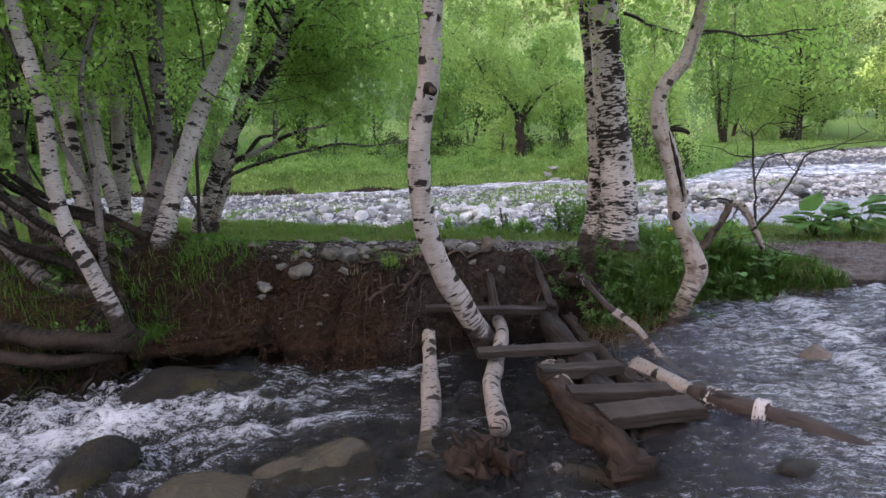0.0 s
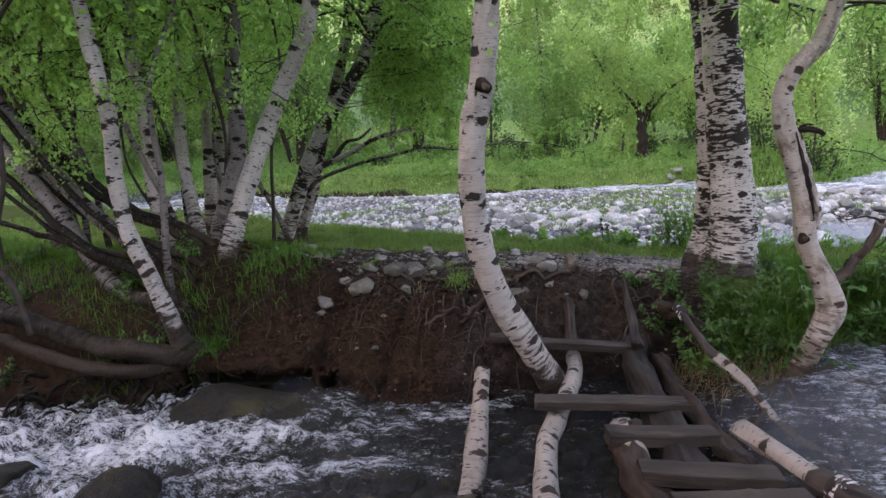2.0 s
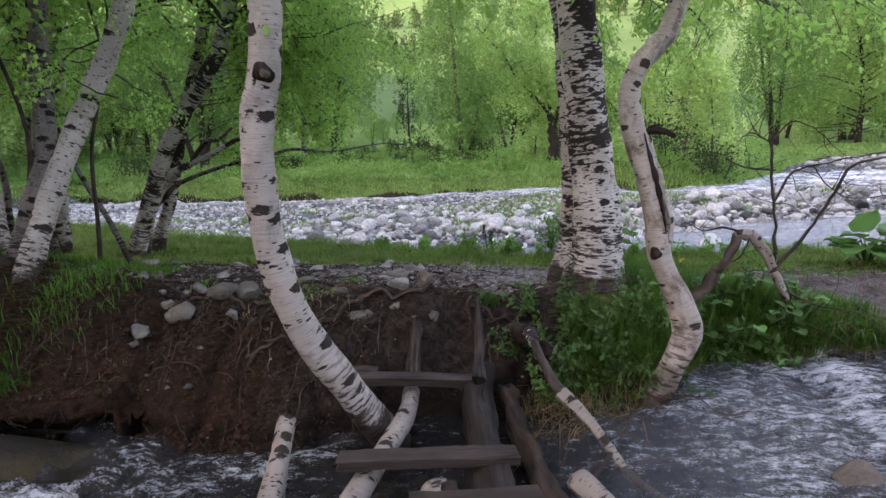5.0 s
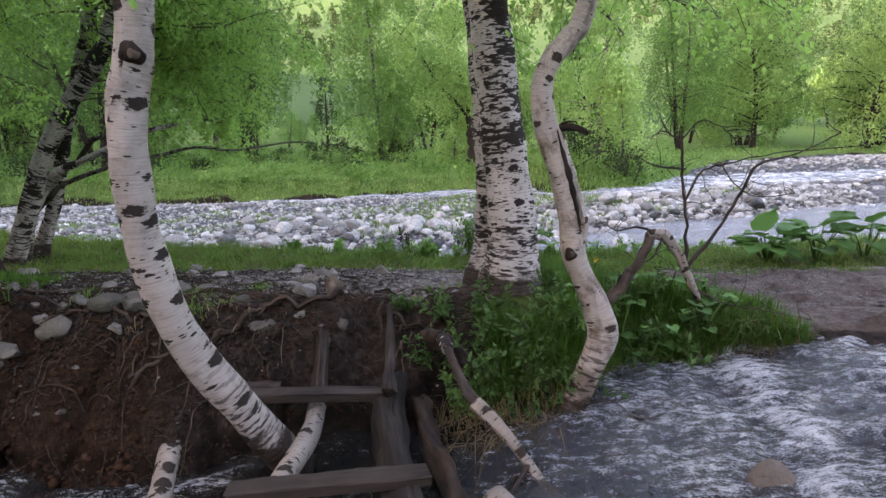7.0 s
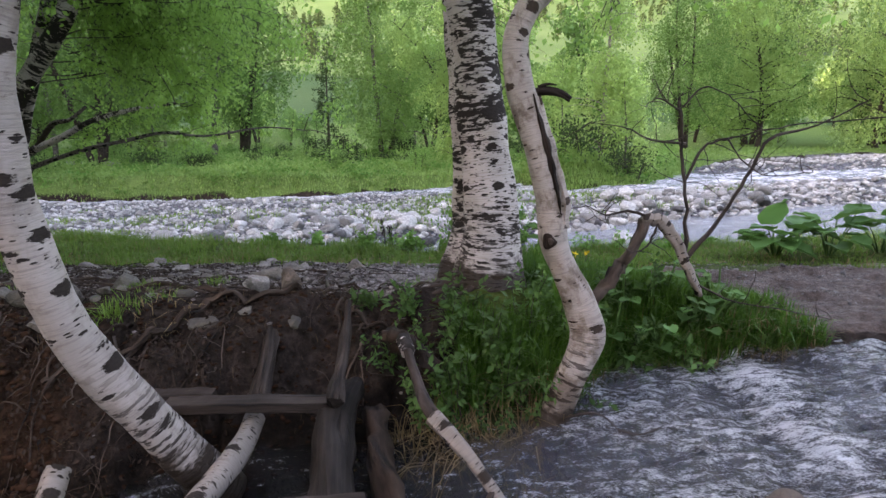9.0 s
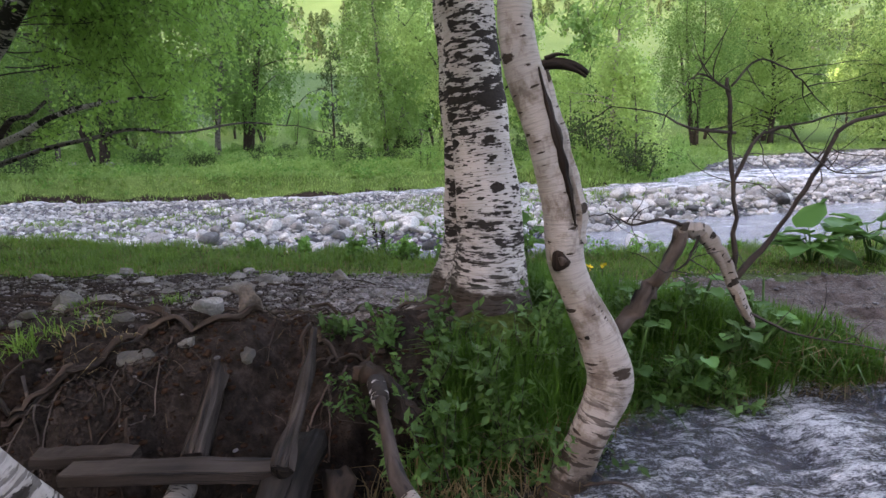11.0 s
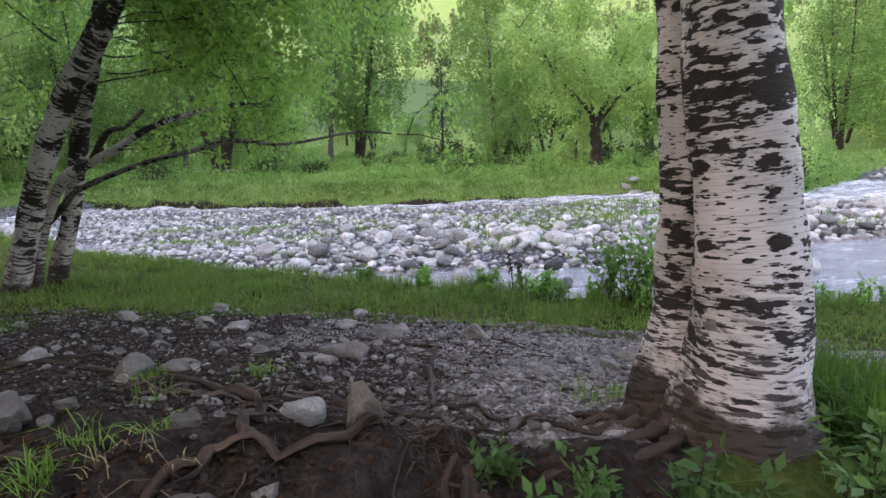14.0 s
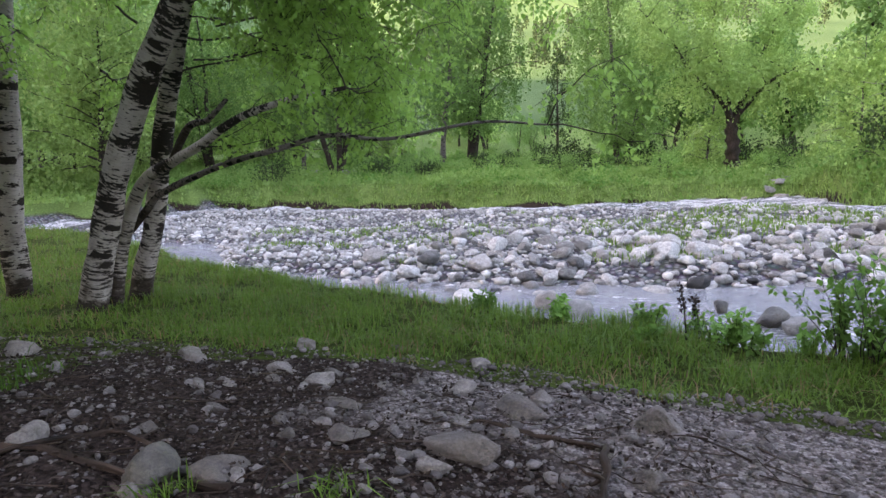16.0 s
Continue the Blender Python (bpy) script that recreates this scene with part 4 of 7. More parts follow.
def birch(at, stems, label, group="", crown=True, boughs=14, mat=BIRCH, seed=1, sprays=(), crown_reach=1.8, leaf_size=.045, name="birch_tree"):
    """stems: (spine, radius at the foot, radius at the top, material). The first goes on into the crown."""
    rg = np.random.default_rng(seed)
    tree = empty(name, at, label, "tree", group)
    for i, (pts, r0, r1, m2) in enumerate(stems):
        pts = list(pts)
        if crown and pts[-1][2] > 2.6:
            d = np.array(pts[-1]) - np.array(pts[-2])
            d = d / np.linalg.norm(d) * .6 + np.array((0, 0, .6))
            pts += [tuple(np.array(pts[-1]) + d * 1.3), tuple(np.array(pts[-1]) + d * 2.9 + rg.normal(size=3) * .2)]
        line = smooth(pts, 7)
        if isinstance(r0, tuple):
            given = list(r0) + [r1 * .85, r1 * .5][:len(pts) - len(r0)]
            r = np.interp(np.linspace(0, len(pts) - 1, len(line)), np.arange(len(given)), given)
        else:
            r = np.linspace(r0, r1, len(line))
            r = r * (1 + .45 * np.exp(-np.linspace(0, 1, len(line)) * 22)) if pts[0][2] < 1.6 and r0 > .05 else r
        bf = Buf()
        if len(line) > 8:
            line[3:-3] += np.random.default_rng(seed * 7 + i).normal(size=(len(line) - 6, 3)) * (.007 if m2 is SHADED_BIRCH else 0)
        bf.tube(line, r, 18, .16 if m2 is SHADED_BIRCH else .09, (pts[0][2] + (.30 if m2 is BIRCH_OLD else .14), pts[0][2] + (1.0 if m2 is BIRCH_OLD else .95)))
        part("trunk", bf, m2, tree)
    wood, spots = Buf(), []
    if crown:
        crown_above(spots, wood, np.array(smooth(stems[0][0])[-1]) + (0, 0, 2.2), rg, crown_reach, boughs)
    hang = []
    for st, way, ln, rad, tw, drop in sprays:
        spray(wood, hang, st, way, ln, rad, rg, tw, drop, .025)
    if wood.n:
        tagged(part("branchwork", wood, TWIG, tree), kind="stuff")
    if spots:
        bf = Buf()
        bf.leaves(spots, .078, rg, .4)
        tagged(part("crown", bf, LEAF_NEAR, tree, "", False), kind="stuff")
    if hang:
        bf = Buf()
        bf.leaves(hang, leaf_size, rg, .6, .7)
        tagged(part("leaves", bf, LEAF_NEAR, tree, "", False), kind="stuff")
    return tree


# the birch that bends over the footbridge
bent = birch((1.2, 4.4, .6), [([(1.20, 4.42, .60), (1.117, 4.32, .76), (.961, 4.2, 1.071), (.819, 4.1, 1.364), (.726, 4.04, 1.649), (.68, 4.0, 1.935), (.678, 3.97, 2.235), (.699, 3.95, 2.493), (.749, 3.95, 2.685), (.777, 3.95, 3.032), (.80, 3.97, 3.6)], (.10, .094, .089, .085, .082, .080, .079, .078, .079, .074, .068), .068, BIRCH_BENT)],
             "slender white birch bending up from the stream bank", seed=5)
bf = Buf()
v, f = stone_shape(2, rng, (.10, .07, .10), .5)
bf.add(v + (.775, 3.885, 2.672), f)
scar_ob = part("branch_scar", bf, WOUND, bent, "dark round branch scar")
bf = Buf()
v, f = stone_shape(2, rng, (.045, .05, .055), .6)
bf.add(v + (.79, 3.862, 2.668), f)
part("scar_heart", bf, ARCH, scar_ob, "pale broken heart of the scar")

# the twin birch beside the path
twin = birch((2.35, 6.1, 1.1), [([(2.40, 5.98, .95), (2.40, 6.0, 1.2), (2.41, 6.02, 1.61), (2.385, 6.05, 1.99), (2.337, 6.05, 2.364), (2.29, 6.05, 2.728), (2.245, 6.05, 3.08), (2.2, 6.05, 3.6)], (.33, .255, .182, .166, .158, .152, .146, .138), .138, BIRCH_OLD),
                                ([(2.22, 6.26, .95), (2.235, 6.30, 1.2), (2.265, 6.36, 1.56), (2.255, 6.38, 1.97), (2.235, 6.38, 2.377), (2.205, 6.38, 2.767), (2.165, 6.40, 3.145), (2.1, 6.42, 3.7)], (.24, .18, .126, .118, .112, .108, .105, .10), .10, BIRCH_OLD)],
             "thick old twin-stemmed birch with torn white bark", seed=6, crown_reach=2.2,
             sprays=[((2.4, 6.1, 3.5), (.9, .6, -.15), 1.5, .018, 16, .5), ((2.2, 5.9, 3.6), (.5, .9, -.1), 1.6, .016, 14, .5), ((2.6, 5.9, 3.7), (1, .1, -.15), 1.5, .015, 14, .5)])
for a, ln in ((3.4, .6), (2.7, .5), (4.1, .5), (3.8, .7), (4.6, .4), (5.2, .3)):
    bf = Buf()
    st = np.array((2.28 + .10 * math.cos(a), 6.05 + .08 * math.sin(a), 1.17))
    line = [st + (0, 0, .06)]
    for k in np.linspace(.15, 1, 6):
        x, y = st[0] + math.cos(a + .3 * math.sin(k * 5)) * ln * k, st[1] + math.sin(a) * ln * k
        line.append((x, y, float(land(x, y)) + .035 * (1 - k) - .01))
    line = smooth(line, 4)
    bf.tube(line, np.linspace(.055, .006, len(line)) * (1 + .2 * np.sin(np.arange(len(line)) * 1.7 + a)), 12, .5)
    part("root", bf, ROOT, twin)

# the crooked birch at the water's edge
crook = birch((2.72, 4.87, .6), [([(2.66, 4.87, .58), (2.70, 4.87, .74), (2.791, 4.87, .976), (2.869, 4.87, 1.20), (2.835, 4.87, 1.36), (2.75, 4.87, 1.543), (2.694, 4.87, 1.686), (2.668, 4.87, 1.911), (2.592, 4.87, 2.184), (2.52, 4.87, 2.398), (2.497, 4.87, 2.606), (2.554, 4.87, 2.757), (2.63, 4.87, 2.85), (2.74, 4.87, 3.1)], (.082, .074, .076, .086, .078, .067, .069, .072, .074, .064, .060, .058, .055, .052), .052, SKIN)],
              "crooked smooth pinkish-white birch leaning over the stream", seed=7,
              sprays=[((2.7, 4.9, 3.05), (.8, .6, .3), 1.0, .012, 12, .45), ((2.75, 4.9, 3.15), (1, .1, .2), 1.2, .012, 12, .5)])
bf = Buf()
bf.tube(smooth([(2.54, 4.85, 2.36), (2.60, 4.85, 2.385), (2.655, 4.86, 2.385), (2.71, 4.87, 2.37), (2.75, 4.88, 2.345)], 4), np.linspace(.019, .011, 17), 9, .6)
bf.tube(smooth([(2.60, 4.85, 2.40), (2.64, 4.85, 2.415), (2.685, 4.86, 2.412)], 4), np.linspace(.010, .003, 9), 6, .3)
part("branch_stub", bf, WOUND, crook, "broken dark dead branch stub")
bf = Buf()
bf.tube(smooth([(2.575, 4.806, 2.37), (2.615, 4.806, 2.22), (2.66, 4.806, 2.06), (2.695, 4.806, 1.92), (2.715, 4.812, 1.82)], 5), [.003 + .011 * math.sin(k / 20 * 3.1) * (1 + .35 * math.sin(k * 1.9)) for k in range(21)], 8, .5)
part("bark_wound", bf, WOUND, crook, "long dark split in the bark")
bf = Buf()
bf.tube(smooth([(2.60, 4.84, 2.36), (2.645, 4.835, 2.18), (2.695, 4.835, 2.02), (2.735, 4.835, 1.88), (2.735, 4.845, 1.75)], 5), np.linspace(.016, .026, 21) * (1 + .15 * np.sin(np.arange(21) * 1.3)), 8, .3)
part("bark_lip", bf, SKIN, crook)
for c, s in (((2.672, 4.812, 1.69), .075), ((2.82, 4.812, 1.44), .026), ((2.885, 4.812, 1.19), .05), ((2.77, 4.81, 1.40), .02)):
    bf = Buf()
    v, f = stone_shape(2, rng, (s, s * .55, s), .5)
    bf.add(v + c, f)
    knot = part("knot", bf, WOUND, crook)
    if s > .04:
        bf = Buf()
        v, f = stone_shape(2, rng, (s * .5, s * .5, s * .55), .6)
        bf.add(v + c - np.array((0, s * .12, 0)), f)
        part("knot_heart", bf, ARCH, knot, "pale broken heart of the knot")

bf = Buf()
for c, s in (((2.50, 4.86, .52), (.55, .34, .36)), ((2.28, 4.82, .50), (.4, .3, .34)), ((2.72, 4.93, .52), (.36, .3, .3))):
    v, f = stone_shape(3, rng, s, 1.3, (.4, .85))
    bf.add(v + c, f)
rg = np.random.default_rng(44)
for _ in range(40):
    ln = wander((rg.uniform(2.2, 2.78), rg.uniform(4.68, 4.85), rg.uniform(.55, .72)), (rg.normal() * .5, -.5, -.8), rg.uniform(.12, .28), rg, 5, .4)
    bf.tube(ln, np.linspace(.007, .002, len(ln)), 4, .2, None, False)
tagged(part("root_ball", bf, ROTTEN, crook, "earthy brown root ball hanging over the water"), kind="stuff")

bf = Buf()
for tw in ([(2.74, 4.84, .78), (2.90, 4.74, .86), (3.00, 4.69, .80), (3.05, 4.66, .70), (3.02, 4.65, .64)], [(3.00, 4.69, .80), (3.10, 4.67, .79), (3.20, 4.66, .84)], [(3.04, 4.66, .73), (3.12, 4.64, .70), (3.16, 4.63, .72)]):
    ln = smooth(tw, 4)
    bf.tube(ln, np.linspace(.007, .002, len(ln)), 5, .3)
tagged(part("twig", bf, TWIG, crook, "thin dark twig hanging over the water"), kind="stuff")

# its second, broken stem with bare branches
dead = empty("bare_branch", (2.85, 5.05, .8), "arched broken stem with bare dark branches", "branch")
def bare_limb(pts, r0, r1, m2):
    bf = Buf()
    line = smooth(pts, 5)
    rg = np.random.default_rng(int(pts[1][0] * 1000))
    line = line + np.concatenate([np.zeros((1, 3)), rg.normal(size=(len(line) - 1, 3)) * r1 * (.22 if r0 > .02 else .8)])
    bf.tube(line, np.linspace(r0, r1, len(line)), 10 if r0 > .02 else 5, .32)
    if r0 < .02:
        for _ in range(7):
            k = rg.integers(2, len(line))
            tw = wander(line[k], rg.normal(size=3) + (.4, 0, .2), rg.uniform(.08, .3), rg, 5, .4)
            bf.tube(tw, np.linspace(.0028, .001, len(tw)), 4, 0, None, False)
    o = part("stem" if r0 > .02 else "twig", bf, m2, dead)
    if r0 < .02:
        o["kind"] = "stuff"


bare_limb([(2.80, 5.05, .75), (2.86, 5.13, 1.05), (2.95, 5.15, 1.31), (3.04, 5.15, 1.44), (3.12, 5.15, 1.56), (3.20, 5.15, 1.75)], .030, .032, ARCH)
bare_limb([(3.18, 5.15, 1.755), (3.28, 5.15, 1.74), (3.36, 5.15, 1.63), (3.42, 5.14, 1.50), (3.50, 5.14, 1.36)], .034, .020, LOG_BARK)
bare_limb([(3.42, 5.15, 1.50), (3.39, 5.15, 1.88), (3.36, 5.15, 2.15), (3.34, 5.16, 2.36)], .013, .006, TWIG)
bare_limb([(3.41, 5.15, 1.53), (3.58, 5.15, 1.77), (3.71, 5.15, 2.01), (3.79, 5.15, 2.16), (4.01, 5.14, 2.23), (4.23, 5.12, 2.34)], .014, .003, TWIG)
bare_limb([(3.38, 5.15, 1.94), (3.47, 5.16, 2.12), (3.58, 5.17, 2.16), (3.75, 5.17, 2.20), (4.01, 5.18, 2.24), (4.41, 5.2, 2.27)], .008, .003, TWIG)
bare_limb([(3.38, 5.15, 2.14), (3.20, 5.15, 2.16), (3.08, 5.16, 2.22), (2.90, 5.18, 2.25)], .007, .002, TWIG)
bare_limb([(3.35, 5.15, 2.32), (3.46, 5.2, 2.42), (3.60, 5.22, 2.38), (3.72, 5.24, 2.27)], .005, .002, TWIG)
bare_limb([(3.35, 5.15, 2.30), (3.22, 5.1, 2.36), (3.15, 5.08, 2.33)], .005, .002, TWIG)
bare_limb([(3.58, 5.15, 2.17), (3.66, 5.12, 2.05), (3.78, 5.1, 1.98), (3.98, 5.08, 2.0)], .005, .002, TWIG)
bare_limb([(3.22, 5.15, 1.76), (3.10, 5.12, 1.80), (2.98, 5.1, 1.78), (2.88, 5.1, 1.83)], .008, .002, TWIG)
bare_limb([(3.26, 5.13, 1.74), (3.2, 5.1, 1.62), (3.1, 5.08, 1.58)], .006, .002, TWIG)
bare_limb([(3.46, 5.14, 1.42), (3.66, 5.1, 1.33), (3.84, 5.05, 1.31), (4.1, 5.0, 1.27)], .006, .002, TWIG)

# the grove on the mound: many stems from one foot
GROVE = "birches of the grove"
def grove_stem(i, pts, r0, r1, m2, label):
    low = pts[-1][2] < 2.6
    rg = np.random.default_rng(60 + i)
    sp = [] if low else [((pts[-2][0], pts[-2][1], z), (rg.uniform(-.9, .5), rg.uniform(-.5, 1.0), rg.uniform(0, .4)), rg.uniform(.7, 1.3), .009, 12, .35) for z in rg.uniform(2.7, 3.8, 5)]
    birch(pts[0], [(pts, r0, r1, m2)], label, GROVE, crown=not low and r0 > .03, boughs=16, crown_reach=2.5, seed=30 + i, sprays=sp)


grove_stem(0, [(-2.20, 4.72, .62), (-2.24, 4.66, .86), (-2.41, 4.64, 1.27), (-2.587, 4.64, 1.64), (-2.648, 4.64, 2.06), (-2.646, 4.64, 2.574), (-2.705, 4.64, 2.92), (-2.776, 4.64, 3.32), (-2.82, 4.64, 3.7)], .075, .055, BIRCH, "white birch stem curving up from the stream bank")
grove_stem(1, [(-2.83, 5.5, 1.12), (-2.94, 5.55, 1.28), (-3.12, 5.6, 1.84), (-3.22, 5.7, 2.51), (-3.35, 5.75, 3.12), (-3.41, 5.8, 3.78)], .085, .05, BIRCH, "black-patched birch stem in the grove")
grove_stem(2, [(-2.86, 5.98, 1.14), (-2.9, 6.0, 1.22), (-3.04, 6.1, 1.48), (-3.27, 6.3, 1.83), (-3.48, 6.5, 2.2), (-3.59, 6.65, 2.78), (-3.62, 6.7, 3.23), (-3.58, 6.7, 3.96)], .08, .055, BIRCH, "straight white birch stem with dark rings")
grove_stem(3, [(-4.64, 8.6, 0.75), (-4.64, 8.6, 0.84), (-4.62, 8.6, 1.54), (-4.48, 8.6, 2.45), (-4.38, 8.6, 3.49), (-4.29, 8.6, 4.07)], .115, .09, BIRCH, "grey-white birch stem standing in the grove")
grove_stem(4, [(-2.5, 5.55, 1.06), (-2.48, 5.6, 1.17), (-2.45, 5.8, 1.65), (-2.42, 6.0, 2.09), (-2.43, 6.1, 2.38), (-2.51, 6.25, 3.24), (-2.51, 6.3, 3.8)], .105, .075, BIRCH_DARK, "rough dark-patched birch stem in the grove")
grove_stem(5, [(-2.28, 5.42, 1.1), (-2.25, 5.45, 1.21), (-2.18, 5.55, 1.47), (-2.08, 5.8, 2.1), (-1.93, 6.1, 2.76), (-1.71, 6.18, 3.24), (-1.53, 6.2, 3.71)], .105, .078, BIRCH, "leaning white birch stem with black rings")
grove_stem(6, [(-2.62, 5.05, .75), (-2.60, 5.0, .90), (-3.033, 5.0, .95), (-3.346, 5.0, 1.216), (-3.65, 5.0, 1.62), (-3.954, 5.0, 1.97), (-4.524, 5.0, 2.56), (-5.0, 5.0, 3.2)], .085, .055, BIRCH_DARK, "low birch stem slanting out of the bank")
grove_stem(7, [(-2.8, 5.25, 1.05), (-2.941, 5.2, 1.31), (-3.465, 5.2, 1.66), (-3.853, 5.2, 2.01), (-4.236, 5.2, 2.435), (-4.7, 5.2, 3.1)], .08, .055, BIRCH_DARK, "slanting grey birch stem with peeling bark")
grove_stem(8, [(-2.08, 4.95, .45), (-2.15, 4.75, .52), (-2.332, 4.58, .57), (-2.977, 4.5, .643), (-3.966, 4.5, .867), (-4.668, 4.5, 1.036), (-5.4, 4.5, 1.4), (-6.0, 4.5, 2.0)], .10, .07, SHADED_BIRCH, "dark shaded birch stem lying low over the stream")
grove_stem(9, [(-2.1, 4.85, .45), (-2.5, 4.55, .42), (-2.978, 4.4, .453), (-3.764, 4.4, .592), (-4.596, 4.4, .77), (-5.5, 4.4, 1.1)], .07, .05, SHADED_BIRCH, "thin birch stem lying low over the stream")
grove_stem(10, [(-4.08, 6.2, 1.05), (-4.18, 6.2, 1.44), (-4.31, 6.3, 2.09), (-4.29, 6.3, 2.73), (-4.28, 6.3, 3.46), (-4.28, 6.3, 3.94)], .075, .05, BIRCH_DARK, "grey birch stem leaning out of the grove")
grove_stem(11, [(-4.03, 7.6, 1.01), (-3.98, 7.6, 1.78), (-3.92, 7.6, 2.75), (-3.97, 7.6, 3.4), (-3.97, 7.6, 4.16)], .09, .06, BIRCH, "white birch stem at the back of the grove")
grove_stem(12, [(-5.1, 6.2, .9), (-5.3, 6.2, 1.6), (-5.5, 6.2, 2.5), (-5.55, 6.2, 3.6)], .085, .06, BIRCH_DARK, "dark birch stem at the edge of the grove")
grove_stem(13, [(-3.0, 3.95, .9), (-3.05, 3.9, 1.31), (-3.22, 3.9, 1.55), (-2.99, 3.9, 2.12), (-2.947, 3.9, 2.71), (-2.84, 3.9, 3.23), (-2.5, 3.9, 3.54)], .024, .014, TWIG, "thin dark sapling with a forked top")

# thin dark stems and twigs between them
rg = np.random.default_rng(71)
for k in range(15):
    x, y = rg.uniform(-5.6, -2.3), rg.uniform(4.7, 7.6)
    z = float(land(x, y)) - .05
    lean = rg.uniform(-.9, .25)
    pts = [(x, y, z), (x + lean * .25, y, z + .5), (x + lean * .75, y + rg.normal() * .1, z + 1.2), (x + lean * 1.2, y + rg.normal() * .2, z + 2.1), (x + lean * 1.5, y + rg.normal() * .3, z + 3.0)]
    sp = [((pts[j][0], pts[j][1], pts[j][2]), (rg.normal(), rg.normal() * .7, rg.uniform(0, .6)), rg.uniform(.4, 1.0), .006, 7, .3) for j in (3, 3, 4, 4)]
    r0 = rg.uniform(.018, .05)
    birch(pts[0], [(pts, r0, r0 * .5, BIRCH_DARK if r0 > .03 else TWIG)], "thin dark birch stem with bare twigs", GROVE, crown=False, seed=700 + k, sprays=sp)

for k in range(7):
    # stems that splay out low to the left from the common foot
    y0, rise, r0 = rg.uniform(4.75, 5.5), rg.uniform(.15, .9), rg.uniform(.028, .055)
    x0, z0 = -2.25 - .3 * rg.random(), float(land(-2.4, y0)) - .04
    pts = [(x0, y0, z0), (x0 - .35, y0 - .05, z0 + .12 + rise * .2), (x0 - .95, y0 - .1, z0 + rise * .75), (x0 - 1.7, y0 - .1, z0 + rise * 1.6), (x0 - 2.6, y0 - .1, z0 + rise * 2.8)]
    birch(pts[0], [(pts, r0, r0 * .65, SHADED_BIRCH)], "dark shaded birch stem splaying low out of the grove", GROVE, crown=False, seed=730 + k,
          sprays=[((pts[3][0], pts[3][1], pts[3][2]), (rg.normal(), rg.normal() * .5, .5), .6, .006, 6, .25)])
for k in range(34):
    a = rg.uniform(2.9, 6.2)
    ln = rg.uniform(.35, 1.15)
    q = [(-2.3 + math.cos(a) * ln * t + rg.normal() * .03, 5.0 + math.sin(a) * ln * .6 * t, 0) for t in (0, .3, .6, 1)]
    q = smooth(q, 4)
    q[:, 2] = np.maximum(land(q[:, 0], q[:, 1]) + .02, brook_z(q[:, 0]) + .0)
    bf = Buf()
    bf.tube(q, np.linspace(rg.uniform(.014, .04), .006, len(q)), 8, .4)
    tagged(part("root", bf, DARK_ROOT if k % 3 else ROOT), "dark root of the grove in the bank", "root", "roots of the grove")

# black tangle of roots under the grove, where the brook eats into the bank
# its near-black colour also stands in for the shade of the hollow
tangle = empty("root_tangle", (-2.4, 4.6, .3), "dark tangle of old roots under the grove", "roots")
bf = Buf()
for _ in range(90):
    x = rg.uniform(-3.9, -1.5)
    y = float(foot(x)) + rg.uniform(-.02, .3)
    ln = wander((x, y, float(land(x, y)) + rg.uniform(0, .10)), (rg.normal(), rg.normal() * .3 - .1, rg.normal() * .3), rg.uniform(.2, .5), rg, 9, .8)
    ln[:, 2] = np.maximum(ln[:, 2], brook_z(ln[:, 0]) - .03)
    bf.tube(ln, np.linspace(.028, .006, len(ln)) * rg.uniform(.5, 1.3), 6, .3, None, False)
tagged(part("root_mass", bf, DARK_ROOT, tangle), kind="stuff")

# the second clump, whose boughs hang over the grass
A = [(-3.40, 8.4, .75), (-3.34, 8.4, .95), (-3.238, 8.4, 1.247), (-3.058, 8.4, 1.668), (-2.862, 8.4, 2.11), (-2.556, 8.4, 2.641), (-2.124, 8.4, 3.187), (-1.85, 8.4, 3.7)]
B = [(-3.40, 8.9, .8), (-3.326, 8.9, 1.096), (-3.192, 8.9, 1.41), (-3.029, 8.9, 1.907), (-2.857, 8.9, 2.561), (-2.574, 8.9, 3.333), (-2.4, 8.9, 4.0)]
C = [(-3.40, 8.62, .85), (-3.331, 8.7, 1.335), (-3.017, 8.7, 1.872), (-2.676, 8.7, 2.054), (-2.361, 8.7, 2.182), (-1.947, 8.7, 2.381), (-1.444, 8.72, 2.50), (-1.05, 8.8, 2.56)]
D = [(-3.34, 8.75, 1.42), (-3.1, 8.8, 1.66), (-2.878, 8.8, 1.818), (-2.184, 8.8, 2.045), (-1.627, 8.8, 2.157), (-1.22, 8.8, 2.236), (-.75, 8.85, 2.20), (-.1, 8.9, 2.29), (.35, 8.95, 2.26)]
E2 = [(-2.66, 8.7, 2.06), (-2.42, 8.68, 2.33), (-2.2, 8.66, 2.38), (-2.0, 8.66, 2.52)]
rg = np.random.default_rng(8)
sp = []
for i in range(30):
    # long boughs that reach out over the grass and hang at their ends
    z = rg.uniform(2.75, 4.5)
    stem = A if i % 2 else B
    x0, y0 = float(np.interp(z, [q[2] for q in stem], [q[0] for q in stem])), stem[0][1]
    sp.append(((x0, y0, z), (rg.uniform(.5, 1.0), rg.uniform(-.25, .6), rg.uniform(-.12, .16)), rg.uniform(1.0, 1.0 + .45 * (4.6 - z) + 1.1), rg.uniform(.006, .012), 28, .46))
for i in range(8):
    sp.append(((-2.8 + rg.uniform(-.6, .4), 8.7, rg.uniform(2.8, 4.2)), (rg.uniform(-1, -.2), rg.uniform(-.3, .9), rg.uniform(0, .3)), rg.uniform(.8, 1.8), .011, 14, .45))
